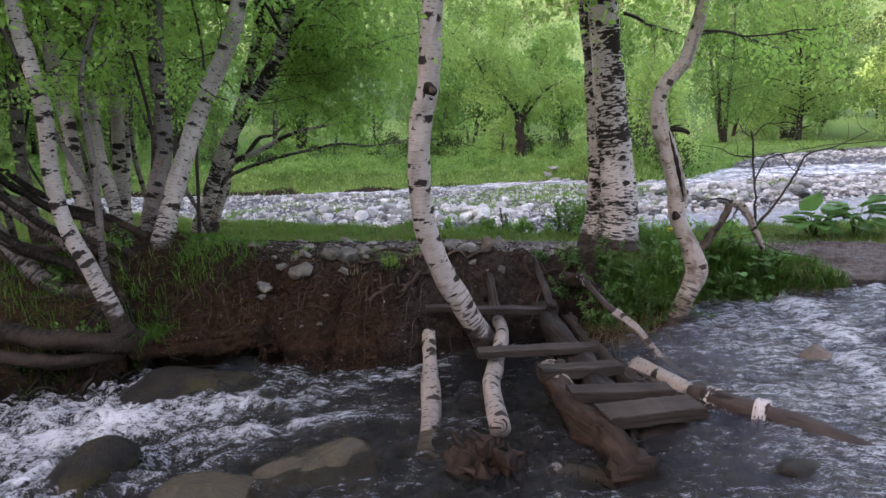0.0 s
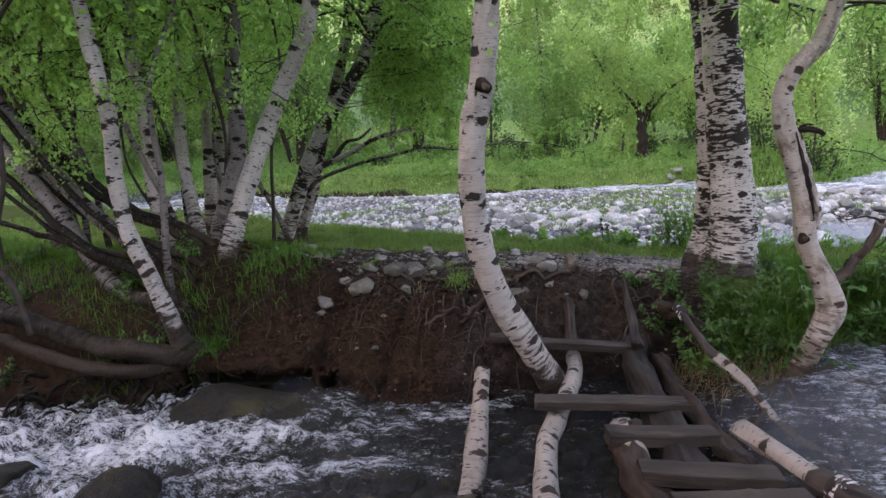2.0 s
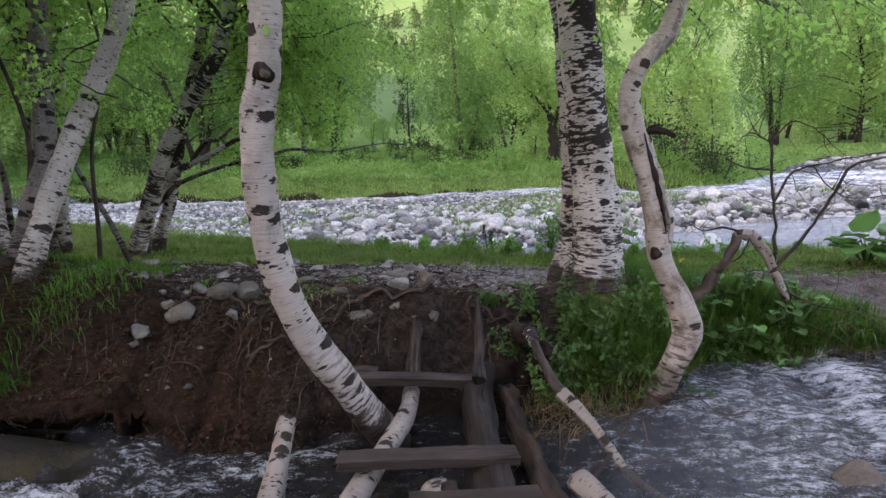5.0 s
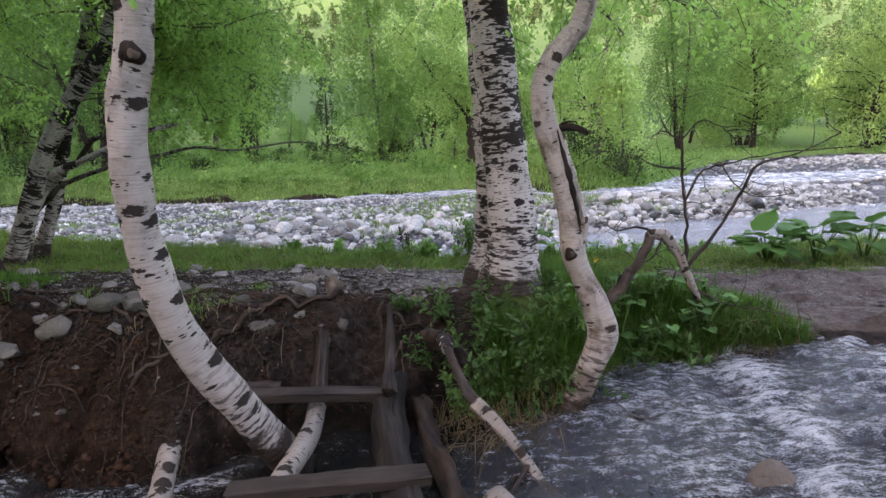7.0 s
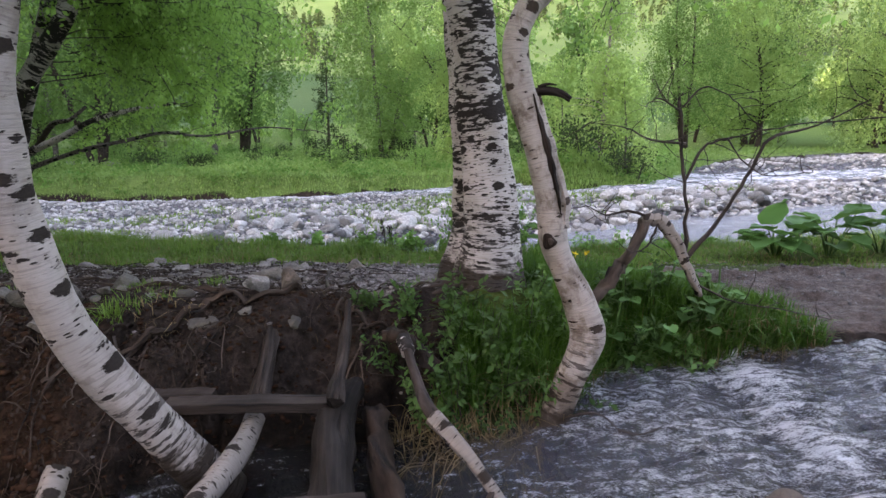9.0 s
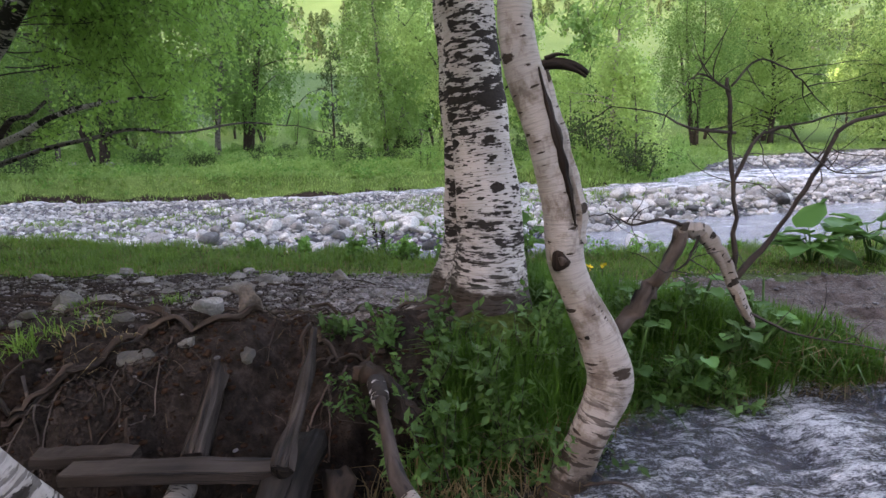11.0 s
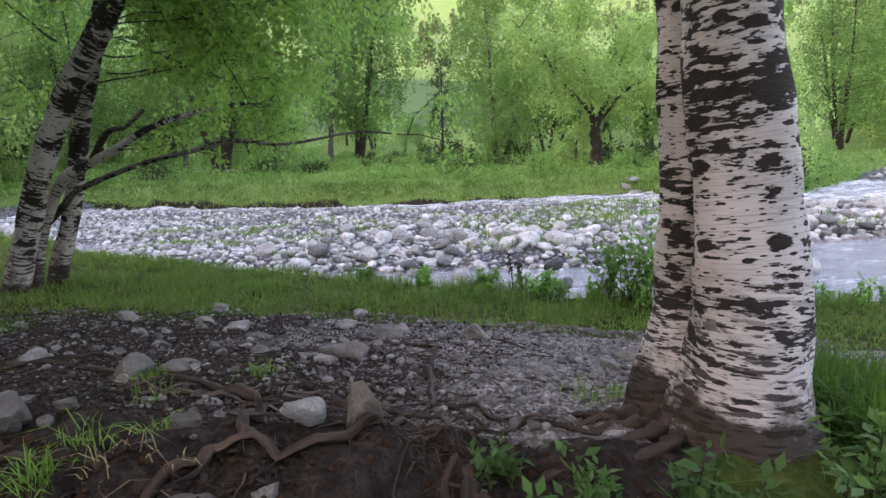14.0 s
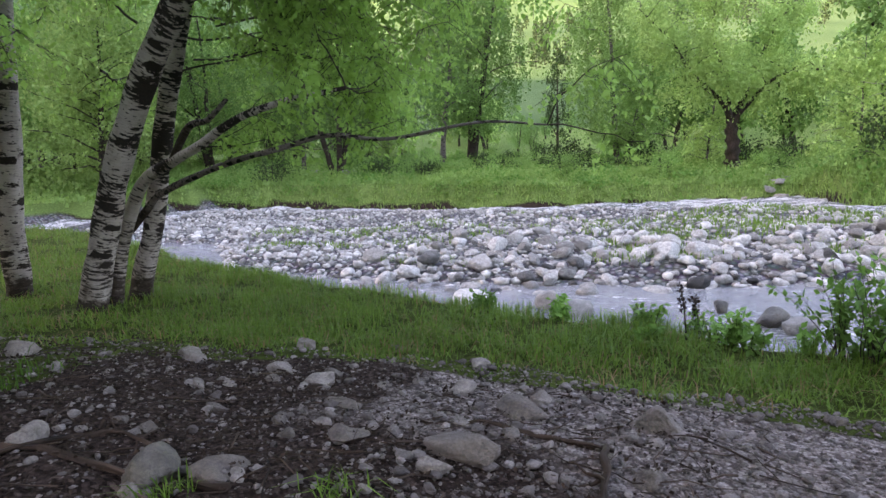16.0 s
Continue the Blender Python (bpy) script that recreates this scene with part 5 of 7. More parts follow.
for i in range(26):
    # boughs behind them, over the water's edge
    sp.append(((-2.6 + rg.uniform(-.4, .9), 9.0 + rg.uniform(0, .5), rg.uniform(2.8, 4.6)), (rg.uniform(.35, 1.0), rg.uniform(.1, .9), rg.uniform(-.1, .12)), rg.uniform(1.0, 2.5), rg.uniform(.006, .010), 26, .45))
for line, n in ((C, 9), (D, 6)):
    for _ in range(n):
        q = line[rg.integers(4, len(line))]
        sp.append((q, (rg.uniform(0, 1), rg.uniform(-.5, .8), rg.uniform(-.1, .3)), rg.uniform(.4, .9), .006, 8, .3))
birch((-3.35, 8.5, .85), [(A, .115, .085, BIRCH_PATCHED), (B, .09, .07, BIRCH_PATCHED), (C, .066, .014, BIRCH_PATCHED), (D, .036, .006, BIRCH_DARK), (E2, .034, .016, BIRCH_DARK)],
      "leaning birch clump with long drooping leafy boughs", seed=9, sprays=sp, crown_reach=2.2, leaf_size=.050, boughs=18)

# ---- trees across the river ----
def tree_meshes(h, spread_, seed, n_leaf, size, m_leaf, m_wood=BIRCH_DARK, stems=1, low=.22, thick=.02, weep=.9, limbs=30, strings=0):
    """Meshes of one tree about the origin: its wood and its crown."""
    rg = np.random.default_rng(seed)
    woods, limb, spots = [], Buf(), []
    for s in range(stems):
        a = s * 2.4 + rg.uniform(0, 6)
        lean = .06 if stems == 1 else .22
        trunk = wander((.25 * math.cos(a) * (stems > 1), .25 * math.sin(a) * (stems > 1), -.15), (math.cos(a) * lean, math.sin(a) * lean, 1), h * rg.uniform(.85, 1), rg, 8, .10)
        line = smooth(trunk, 3)
        r = np.linspace(h * thick, h * .002, len(line))
        wood = Buf()
        wood.tube(line, r, 8, .2)
        woods.append(wood.mesh("trunk", m_wood))
        for i in range(limbs // stems):
            k = low + (1 - low) * (i + rg.random()) / (limbs / stems)
            st = line[int(k * (len(line) - 1))]
            az = i * 2.4 + rg.uniform(-.5, .5)
            reach = spread_ * (.35 + .65 * math.sin(min(1, (1 - k) / (1 - low) * .85 + .12) * 2.2)) * rg.uniform(.55, 1.15)
            lb = wander(st, (math.cos(az), math.sin(az), .75), reach, rg, 6, .28, .12)
            limb.tube(lb, np.linspace(h * thick * .35 * (1.1 - k), .008, len(lb)), 5, 0, None, False)
            spots.append(lb[2:])
    pts = np.concatenate(spots)
    c = pts[rg.integers(len(pts), size=n_leaf // 14)]
    c = c + rg.normal(size=c.shape) * spread_ * .09
    c = np.repeat(c, 14, 0)
    d = np.abs(rg.normal(size=(len(c), 1))) * weep * (.3 + .25 * rg.random((len(c), 1)))
    c = c + rg.normal(size=c.shape) * (.16 * spread_ / 3, .16 * spread_ / 3, .2) + np.concatenate([np.zeros((len(c), 2)), -d], 1)
    if strings:
        # twigs that hang down round an uneven, ovoid crown
        t, a = rg.uniform(low, 1, strings), rg.uniform(0, 2 * np.pi, strings)
        k = (t - low) / (1 - low)
        r = spread_ * np.sin(np.pi * np.clip(k, 0, 1) ** .62 * .93 + .07) ** .7 * (.62 + .75 * fbm(np.cos(a) * 2.2 + 5, t * 6 + np.sin(a) * 2.2, seed, 3)) * rg.uniform(.35, 1, strings) ** .5
        top = np.stack([r * np.cos(a), r * np.sin(a), h * t], 1)
        ln = rg.uniform(.4, 1.5, strings)
        hang = np.repeat(top, 11, 0)
        hang[:, 2] -= np.repeat(ln, 11) * np.tile(np.linspace(0, 1, 11), strings)
        hang = np.maximum(hang + rg.normal(size=hang.shape) * .07, (-99, -99, .25))
        c = np.concatenate([c, hang])
    crown = Buf()
    crown.leaves(c, size, rg, .5, .6)
    return woods, limb.mesh("limbwork", m_wood), crown.mesh("crown", m_leaf, False)


def plant(meshes, x, y, s, turn, label, group="", name="meadow_tree", sz=None):
    t = empty(name, (x, y, float(land(x, y))), label, "tree", group)
    t.rotation_euler = (0, 0, turn)
    t.scale = (s, s, sz or s)
    for nm, me in [("trunk", w) for w in meshes[0]] + [("limbwork", meshes[1]), ("crown", meshes[2])]:
        o = new(nm, me)
        o.parent = t
        if nm != "trunk":
            o["kind"] = "stuff"
    return t


weeping = tree_meshes(15, 3.2, 101, 14000, .17, LEAF_MID, stems=2, low=.10, thick=.013, weep=1.1, limbs=44, strings=2600)
def willow_meshes(seed, n_leaf):
    """An old willow: a short thick twisted trunk that forks into crooked limbs."""
    rg = np.random.default_rng(seed)
    wood, limb, crown, spots = Buf(), Buf(), Buf(), []
    line = smooth([(.30, 0, -.2), (.22, .05, .6), (.02, 0, 1.4), (-.12, .05, 2.2), (-.15, .05, 2.7)], 6)
    wood.tube(line, np.linspace(.36, .24, len(line)), 14, .3)
    for a, lean, ln, r in ((3.0, .30, 7.5, .16), (.2, .48, 7.0, .17), (1.6, .25, 8.0, .13), (4.6, .4, 6.5, .11)):
        st = smooth(wander((-.14, .05, 2.3), (math.cos(a) * lean, math.sin(a) * lean, 1), ln, rg, 9, .30), 3)
        wood.tube(st, np.linspace(r, .02, len(st)), 8, .25)
        for i in range(13):
            q = st[int(len(st) * (.25 + .75 * (i + rg.random()) / 13.01))]
            az = i * 2.4 + a
            lb = wander(q, (math.cos(az), math.sin(az), .9), rg.uniform(1.0, 2.2), rg, 7, .35, .14)
            limb.tube(lb, np.linspace(.035, .006, len(lb)), 5, 0, None, False)
            spots.append(lb[2:])
    pts = np.concatenate(spots)
    c = np.repeat(pts[rg.integers(len(pts), size=n_leaf // 8)] + rg.normal(size=(n_leaf // 8, 3)) * .3, 8, 0)
    c = c + rg.normal(size=c.shape) * (.16, .16, .2) - np.abs(rg.normal(size=(len(c), 1))) * (0, 0, .5)
    crown.leaves(c, .17, rg, .6, .5)
    return [wood.mesh("trunk", TWIG)], limb.mesh("limbwork", TWIG), crown.mesh("crown", LEAF_PALE, False)


willow = willow_meshes(120, 30000)
old_tree = tree_meshes(11, 3.4, 102, 14000, .15, LEAF_PALE, TWIG, stems=2, low=.32, thick=.027, weep=1.1, limbs=40)
round_tree = tree_meshes(11, 4.6, 103, 18000, .18, LEAF_PALE, TWIG, low=.12, thick=.018, weep=.9, limbs=44)
broad = tree_meshes(13, 4.0, 104, 11000, .17, LEAF_FAR, TWIG, stems=3, low=.20, thick=.016, weep=.9, limbs=42, strings=1000)
tall = tree_meshes(17, 3.4, 105, 11000, .17, LEAF_FAR, low=.22, thick=.013, weep=1.0, limbs=40, strings=900)
thin_tree = tree_meshes(11, 1.7, 106, 3200, .18, LEAF_DARK, TWIG, low=.2, thick=.014, weep=.4, limbs=30)
shrub = tree_meshes(1.8, 1.0, 107, 1800, .11, LEAF_MID, TWIG, stems=4, low=.05, thick=.012, weep=.25, limbs=26)
brown_shrub = tree_meshes(1.1, .9, 108, 900, .09, LEAF_DARK, TWIG, stems=5, low=.05, thick=.02, weep=.2, limbs=30)
white_birch = tree_meshes(11, 2.2, 114, 9000, .15, LEAF_PALE, BIRCH, low=.12, thick=.016, weep=1.0, limbs=36)
young = tree_meshes(6.5, 2.0, 109, 4600, .19, LEAF_PALE, low=.08, thick=.012, weep=.8, limbs=34)
wood_broad = tree_meshes(13, 4.6, 110, 3800, .46, LEAF_FAR, TWIG, stems=3, low=.2, thick=.015, weep=.8, limbs=34)
wood_tall = tree_meshes(17, 3.6, 111, 3800, .44, LEAF_MID, BIRCH_DARK, low=.22, thick=.012, weep=.9, limbs=34)
wood_round = tree_meshes(10, 4.6, 112, 3800, .42, LEAF_PALE, TWIG, low=.18, thick=.018, weep=.7, limbs=34)
wood_dark = tree_meshes(14, 4.2, 113, 3800, .44, LEAF_FAR, TWIG, stems=2, low=.2, thick=.015, weep=.8, limbs=34)

plant(weeping, -4.4, 47, 1.0, .4, "tall weeping birch with two stems in the meadow", name="weeping_birch")
plant(willow, 2.0, 40, 1.0, 1.2, "old willow with a dark split trunk and thin leaves", name="old_willow")
plant(young, .75, 42, .9, 2.0, "slender young tree with pale leaves", name="young_tree")
plant(thin_tree, -13.2, 66, 1.0, .3, "thin dark tree with sparse leaves", name="thin_tree")
plant(tall, -15.6, 43.5, .95, 1.0, "leafy birch hanging over the meadow", "meadow trees", "meadow_birch")
plant(broad, -15.0, 47, 1.05, 2.2, "leafy birch with several stems", "meadow trees", "meadow_birch")
plant(broad, -20.3, 38, .95, .6, "leafy birch near the river bank", "meadow trees", "meadow_birch")
plant(tall, -25, 41, .8, 2.9, "tall leafy birch in the meadow", "meadow trees", "meadow_birch")
plant(round_tree, -33, 32, .9, .1, "round bright green tree on the far bank", "meadow trees")
plant(old_tree, -36, 35, .9, 2.5, "dark-stemmed tree on the far bank", "meadow trees")
plant(round_tree, -41, 27, .9, 3.5, "round bright green tree on the far bank", "meadow trees")
plant(white_birch, 8.6, 34.5, 1.0, 1.1, "white-stemmed birch on the grassy spur", "spur trees", "spur_birch")
plant(young, 9.6, 33.5, .9, .3, "young birch on the grassy spur", "spur trees", "spur_birch")
plant(young, 6.9, 36, .95, 4.3, "young pale birch on the grassy spur", "spur trees", "spur_birch")
plant(round_tree, 30, 66, 1.5, .8, "broad yellow-green willow by the gravel", "far willows", "far_willow")
plant(round_tree, 40, 64, 1.55, 2.8, "broad yellow-green willow by the gravel", "far willows", "far_willow")
plant(broad, 47, 74, 1.5, 1.8, "tall leafy tree beyond the gravel", "far willows", "far_willow")
plant(broad, 34, 78, 1.5, 3.1, "tall leafy tree beyond the gravel", "far willows", "far_willow")
plant(broad, 21, 60, 1.05, 4.8, "broad dark green willow in the meadow", "far willows", "far_willow")
rg = np.random.default_rng(21)
kinds = [(wood_broad, "leafy broad tree of the valley wood"), (wood_tall, "tall leafy birch of the valley wood"), (wood_round, "bright round tree of the valley wood"), (wood_dark, "weeping birch of the valley wood"), (young, "young pale tree of the valley wood")]
placed = []
while len(placed) < 104:
    x, y = rg.uniform(-120, 100), rg.uniform(50, 112)
    b = math.degrees(math.atan2(x - 1.5, y - 4))
    if -18.3 < b < -6.5 or any((x - a) ** 2 + (y - c) ** 2 < 26 for a, c in placed) or (abs(b) < 9 and y < 58) or (x > 14 and y < 75 - .2 * x):
        continue
    k = rg.integers(5)
    placed.append((x, y))
    plant(kinds[k][0], x, y, rg.uniform(.7, 1.05), rg.uniform(0, 6.3), kinds[k][1], "valley wood", "wood_tree")
k = 0
while k < 50:
    # the wood closing in on the far side of the river bend
    x, y = rg.uniform(-95, -30), rg.uniform(26, 66)
    if y < float(far_edge(x)) + 9 or any((x - a) ** 2 + (y - c) ** 2 < 24 for a, c in placed):
        continue
    placed.append((x, y))
    m3, lb = kinds[rg.integers(4)]
    if math.hypot(x - 1.4, y - 5) < 60:
        m3 = (broad, tall, round_tree)[k % 3]
    plant(m3, x, y, rg.uniform(.85, 1.2), rg.uniform(0, 6.3), lb, "valley wood", "wood_tree")
    k += 1
for b, d, s in ((-16.8, 75, .36), (-15.6, 88, .28), (-12.2, 100, .26), (-14.3, 96, .26)):
    plant(broad, 1.5 + d * math.sin(radians(b)), 4 + d * math.cos(radians(b)), s, b, "small tree in the meadow", "valley wood", "wood_tree")
for x, y, s in ((-6.9, 45, .9), (-2.6, 46, .8), (-9.4, 47, .7), (3.2, 43, .8), (5.5, 46, .7), (-17, 38, .7), (-22, 34, .8), (7.4, 31.2, 1.0), (9.2, 31.0, .9)):
    plant(brown_shrub, x, y, s * 1.9, x * 3, "low brownish scrub in the meadow", "meadow scrub", "low_shrub")
rg = np.random.default_rng(24)
for i in range(16):
    x, y = rg.uniform(-20, 8), rg.uniform(36, 48)
    plant(brown_shrub, x, y, rg.uniform(.9, 1.8), x * 3, "low brownish scrub in the meadow", "meadow scrub", "low_shrub", rg.uniform(.5, .9))
rg = np.random.default_rng(22)
for i in range(70):
    x, y = rg.uniform(-42, 20), rg.uniform(36, 60)
    plant(shrub, x, y, rg.uniform(.35, .8), rg.uniform(0, 6), "leafy green shrub in the meadow", "meadow scrub", "low_shrub")

# trees up on the open slope
rg = np.random.default_rng(23)
far_wood, far_trunk = Buf(), Buf()
spots = []
for b0, d0, n, wb, wd in ((-14.6, 480, 9, 1.2, 60), (-12.2, 540, 12, 1.4, 60), (-10.4, 620, 8, 1.6, 60), (-13, 330, 14, 2.2, 30), (8, 560, 60, 5, 80), (20, 620, 90, 8, 90), (27, 420, 70, 5, 60), (36, 480, 60, 6, 80), (0, 700, 40, 6, 80), (-30, 560, 60, 7, 90), (-3.2, 520, 10, 1.5, 40), (1, 480, 8, 2, 40)):
    for _ in range(n):
        spots.append((radians(b0 + rg.normal() * wb), d0 + rg.normal() * wd, rg.uniform(7, 13)))
for b, d, h in spots:
    x, y = d * math.sin(b), d * math.cos(b)
    z = float(land(x, y))
    n = 130
    t = rg.random(n)
    a = rg.uniform(0, 6.3, n)
    r = h * .26 * np.sqrt(1 - t * .85) * rg.uniform(.5, 1, n)
    far_wood.leaves(np.stack([x + r * np.cos(a), y + r * np.sin(a), z + h * (.08 + .9 * t)], 1), h * .13, rg, .3, .8)
    far_trunk.tube([(x, y, z - .5), (x, y, z + h * .5), (x, y, z + h * .9)], [h * .02, h * .015, h * .004], 5)
hw = empty("hillside_wood", (0, 500, 80), "dark scattered trees on the sunlit hillside", "wood")
tagged(hw, kind="stuff")
part("trunks", far_trunk, TWIG, hw)
part("crowns", far_wood, LEAF_HILL, hw)

# ---- footbridge of logs and boards ----
rng = np.random.default_rng(41)


def board(a, b, width, thick, rg, droop=0.0):
    """A worn board whose near top edge runs from a to b; UVs follow the grain."""
    a, b = np.array(a, float), np.array(b, float)
    d = b - a
    ln = np.linalg.norm(d)
    d /= ln
    s = np.cross((0, 0, 1), d)
    s /= np.linalg.norm(s)
    up = np.cross(d, s)
    n, c = 12, .006
    ring = [(0, -c), (c, 0), (width - c, 0), (width, -c), (width, -thick + c), (width - c, -thick), (c, -thick), (0, -thick + c)]
    v, uv = [], []
    for i in range(n + 1):
        k = i / n
        for q, (w, z) in enumerate(ring):
            e = rg.normal() * .0016
            endcut = (rg.normal() * .006 if i in (0, n) else 0)
            v.append(a + d * (ln * k + endcut) + s * (w + e + .004 * math.sin(k * 7 + a[0] * 5)) + up * (z + e - droop * math.sin(k * 3.14)))
            uv.append((q * .03 + a[1] * 7, ln * k + a[0] * 3))
    m = len(ring)
    f = []
    for i in range(n):
        for q in range(m):
            f.append([i * m + q, i * m + (q + 1) % m, (i + 1) * m + (q + 1) % m, (i + 1) * m + q])
    f += [list(range(m))[::-1], [n * m + q for q in range(m)]]
    bf = Buf()
    bf.v.append(np.array(v))
    bf.f.extend(f)
    bf.uv.append(np.array(uv))
    bf.low.append(np.zeros(len(v)))
    bf.n = len(v)
    return bf


bridge = empty("log_footbridge", (1.6, 3.6, .5), "rough footbridge of worn boards nailed across birch logs", "bridge")
for a, b, w, th in (((.84, 4.55, .940), (1.625, 4.63, .935), .115, .05), ((1.115, 3.66, .898), (1.945, 3.86, .890), .12, .05), ((1.535, 3.37, .895), (2.065, 3.54, .875), .12, .07),
                    ((1.69, 3.08, .875), (2.29, 3.19, .865), .13, .07), ((1.86, 2.80, .86), (2.42, 2.99, .855), .19, .075)):
    part("board", board(a, b, w, th, rng), PLANK, bridge, "worn grey-brown board", False)
part("board", board((.60, 4.72, .905), (.98, 4.78, .90), .10, .05, rng), PLANK, bridge, "worn grey-brown board", False)


def log(pts, r0, r1, mat, name, parent=None, label="", seg=14, rough=.1):
    bf = Buf()
    line = smooth(pts, 6)
    bf.tube(line, np.linspace(r0, r1, len(line)), seg, rough, (line[:, 2].min() - .6, line[:, 2].max() + .1) if mat in (BIRCH, BIRCH_OLD, BIRCH_DARK, LOG_BARK) else None) if mat is not ROTTEN else bf.tube(line + np.random.default_rng(5).normal(size=line.shape) * .006, np.linspace(r0, r1, len(line)) * (1 + .10 * np.sin(np.arange(len(line)) * 1.9)), seg, .34)
    return part(name, bf, mat, parent, label)


log([(1.22, 4.72, .80), (1.26, 4.40, .79), (1.22, 3.75, .76), (1.20, 3.45, .745), (1.27, 2.95, .70)], .052, .062, LOG_BARK, "log", bridge, "white birch log")
log([(1.64, 5.0, .84), (1.66, 4.55, .82), (1.76, 4.1, .79), (1.84, 3.7, .76), (1.92, 3.3, .74)], .085, .10, OLDWOOD, "log", bridge, "cracked grey weathered log", 16, .22)
log([(1.80, 4.85, .79), (1.93, 4.35, .74), (2.1, 3.85, .70), (2.2, 3.6, .68)], .055, .06, ROTTEN, "log", bridge, "dark rotting log")
log([(1.60, 3.62, .79), (1.63, 3.40, .78), (1.72, 3.1, .75), (1.90, 2.75, .70), (1.97, 2.55, .66)], .08, .10, ROTTEN, "log", bridge, "dark rotting log under the boards")
log([(1.58, 3.66, .80), (1.66, 3.36, .79)], .068, .07, LOG_BARK, "log", bridge, "white birch log end")
# uprights of the little ladder up the bank
log([(1.20, 4.86, .84), (1.17, 5.05, .92), (1.13, 5.25, 1.01), (1.10, 5.40, 1.075)], .050, .042, POST, "post", bridge, "short split weathered post", 14, .3)
log([(1.66, 4.60, .95), (1.63, 4.9, 1.02), (1.60, 5.15, 1.09), (1.57, 5.35, 1.15), (1.55, 5.47, 1.21)], .036, .016, POST, "post", bridge, "split weathered pole", 10, .4)

# loose logs in and over the stream
def stream_log(pts, r0, r1, m2, label):
    o = log(pts, r0, r1, m2, "fallen_log", None, "", 14, .16)
    tagged(o, label, "log", "logs in the stream")


stream_log([(.72, 4.0, .93), (.745, 3.85, .80), (.78, 3.62, .66), (.80, 3.40, .52), (.82, 3.15, .38)], .045, .078, LOG_BARK, "short white birch log leaning in the stream")
stream_log([(2.22, 3.98, .72), (2.35, 3.75, .72), (2.49, 3.50, .72), (2.60, 3.30, .72)], .055, .060, LOG_BARK, "white birch log beside the footbridge")
stream_log([(2.48, 3.46, .74), (2.60, 3.28, .75), (2.80, 3.14, .74), (3.0, 2.90, .73), (3.2, 2.7, .70)], .066, .085, TWIG, "dark wet log with peeling white bark")
stream_log([(1.95, 4.98, 1.12), (2.02, 4.75, 1.06), (2.10, 4.50, 1.00), (2.155, 4.40, .975)], .022, .031, TWIG, "dark upper end of the fallen stem")
stream_log([(2.14, 4.41, .98), (2.27, 4.28, .90), (2.40, 4.20, .76), (2.52, 4.10, .66), (2.78, 3.95, .58)], .036, .014, LOG_BARK, "thin fallen birch stem slanting into the stream")
stream_log([(2.40, 4.20, .77), (2.33, 4.08, .72), (2.25, 3.98, .66)], .014, .008, TWIG, "crooked twig caught on the fallen stem")
stream_log([(1.80, 5.35, 1.02), (1.90, 5.22, 1.05), (2.0, 5.1, 1.05), (2.1, 4.95, 1.0)], .060, .045, ROTTEN, "rotten reddish log end in the bank")
stream_log([(2.05, 2.98, .62), (2.28, 3.02, .64), (2.52, 3.1, .63), (2.66, 3.2, .6)], .085, .06, ROTTEN, "dark rotten log half under water")
stream_log([(1.95, 2.72, .60), (1.97, 2.84, .64), (2.0, 3.0, .65)], .062, .07, ROTTEN, "sawn log end with brown heartwood")
stream_log([(1.52, 2.70, .60), (1.7, 2.72, .58), (1.95, 2.6, .55)], .03, .04, BIRCH_DARK, "pale stick lying in the water")
for (x, y, z), (dx, dy, dz), r in (((2.57, 3.33, .755), (.035, -.045, 0), .071), ((2.78, 3.155, .752), (.03, -.02, .0), .084), ((1.955, 4.96, 1.115), (.02, -.06, -.015), .038)):
    bf = Buf()
    bf.tube([(x - dx, y - dy, z - dz), (x, y, z), (x + dx, y + dy, z + dz)], [r, r * 1.03, r], 14, .1)
    tagged(part("bark_scrap", bf, BIRCH_OLD), "scrap of white birch bark round a wet log", "bark")

# the rotten stump that the logs rest on
bf = Buf()
rg = np.random.default_rng(43)
for i in range(46):
    a = rg.uniform(2.2, 6.2)
    st = np.array((1.20 + rg.normal() * .10, 2.82 + rg.normal() * .08, .50 + rg.uniform(0, .16)))
    ln = wander(st, (math.cos(a), math.sin(a) * .6, rg.uniform(-.1, .9)), rg.uniform(.06, .17), rg, 6, .45)
    bf.tube(ln, np.linspace(.022, .004, len(ln)) * rg.uniform(.4, 1.4), 6, .6)
for c_, s_ in (((1.20, 2.83, .54), (.46, .30, .34)), ((1.04, 2.80, .52), (.30, .24, .28)), ((1.36, 2.78, .50), (.26, .22, .30))):
    v, f = stone_shape(3, rg, s_, 1.3, (.35, .8))
    v = v * (1 + .16 * np.sin(v[:, :1] * 60 + v[:, 1:2] * 30) * np.sin(v[:, 2:] * 22))
    bf.add(v + c_, f)
stump = empty("rotten_stump", (1.2, 2.82, .4), "frayed rotten tree stump in the stream", "stump")
tagged(part("splinter_mass", bf, ROTTEN, stump), kind="stuff")

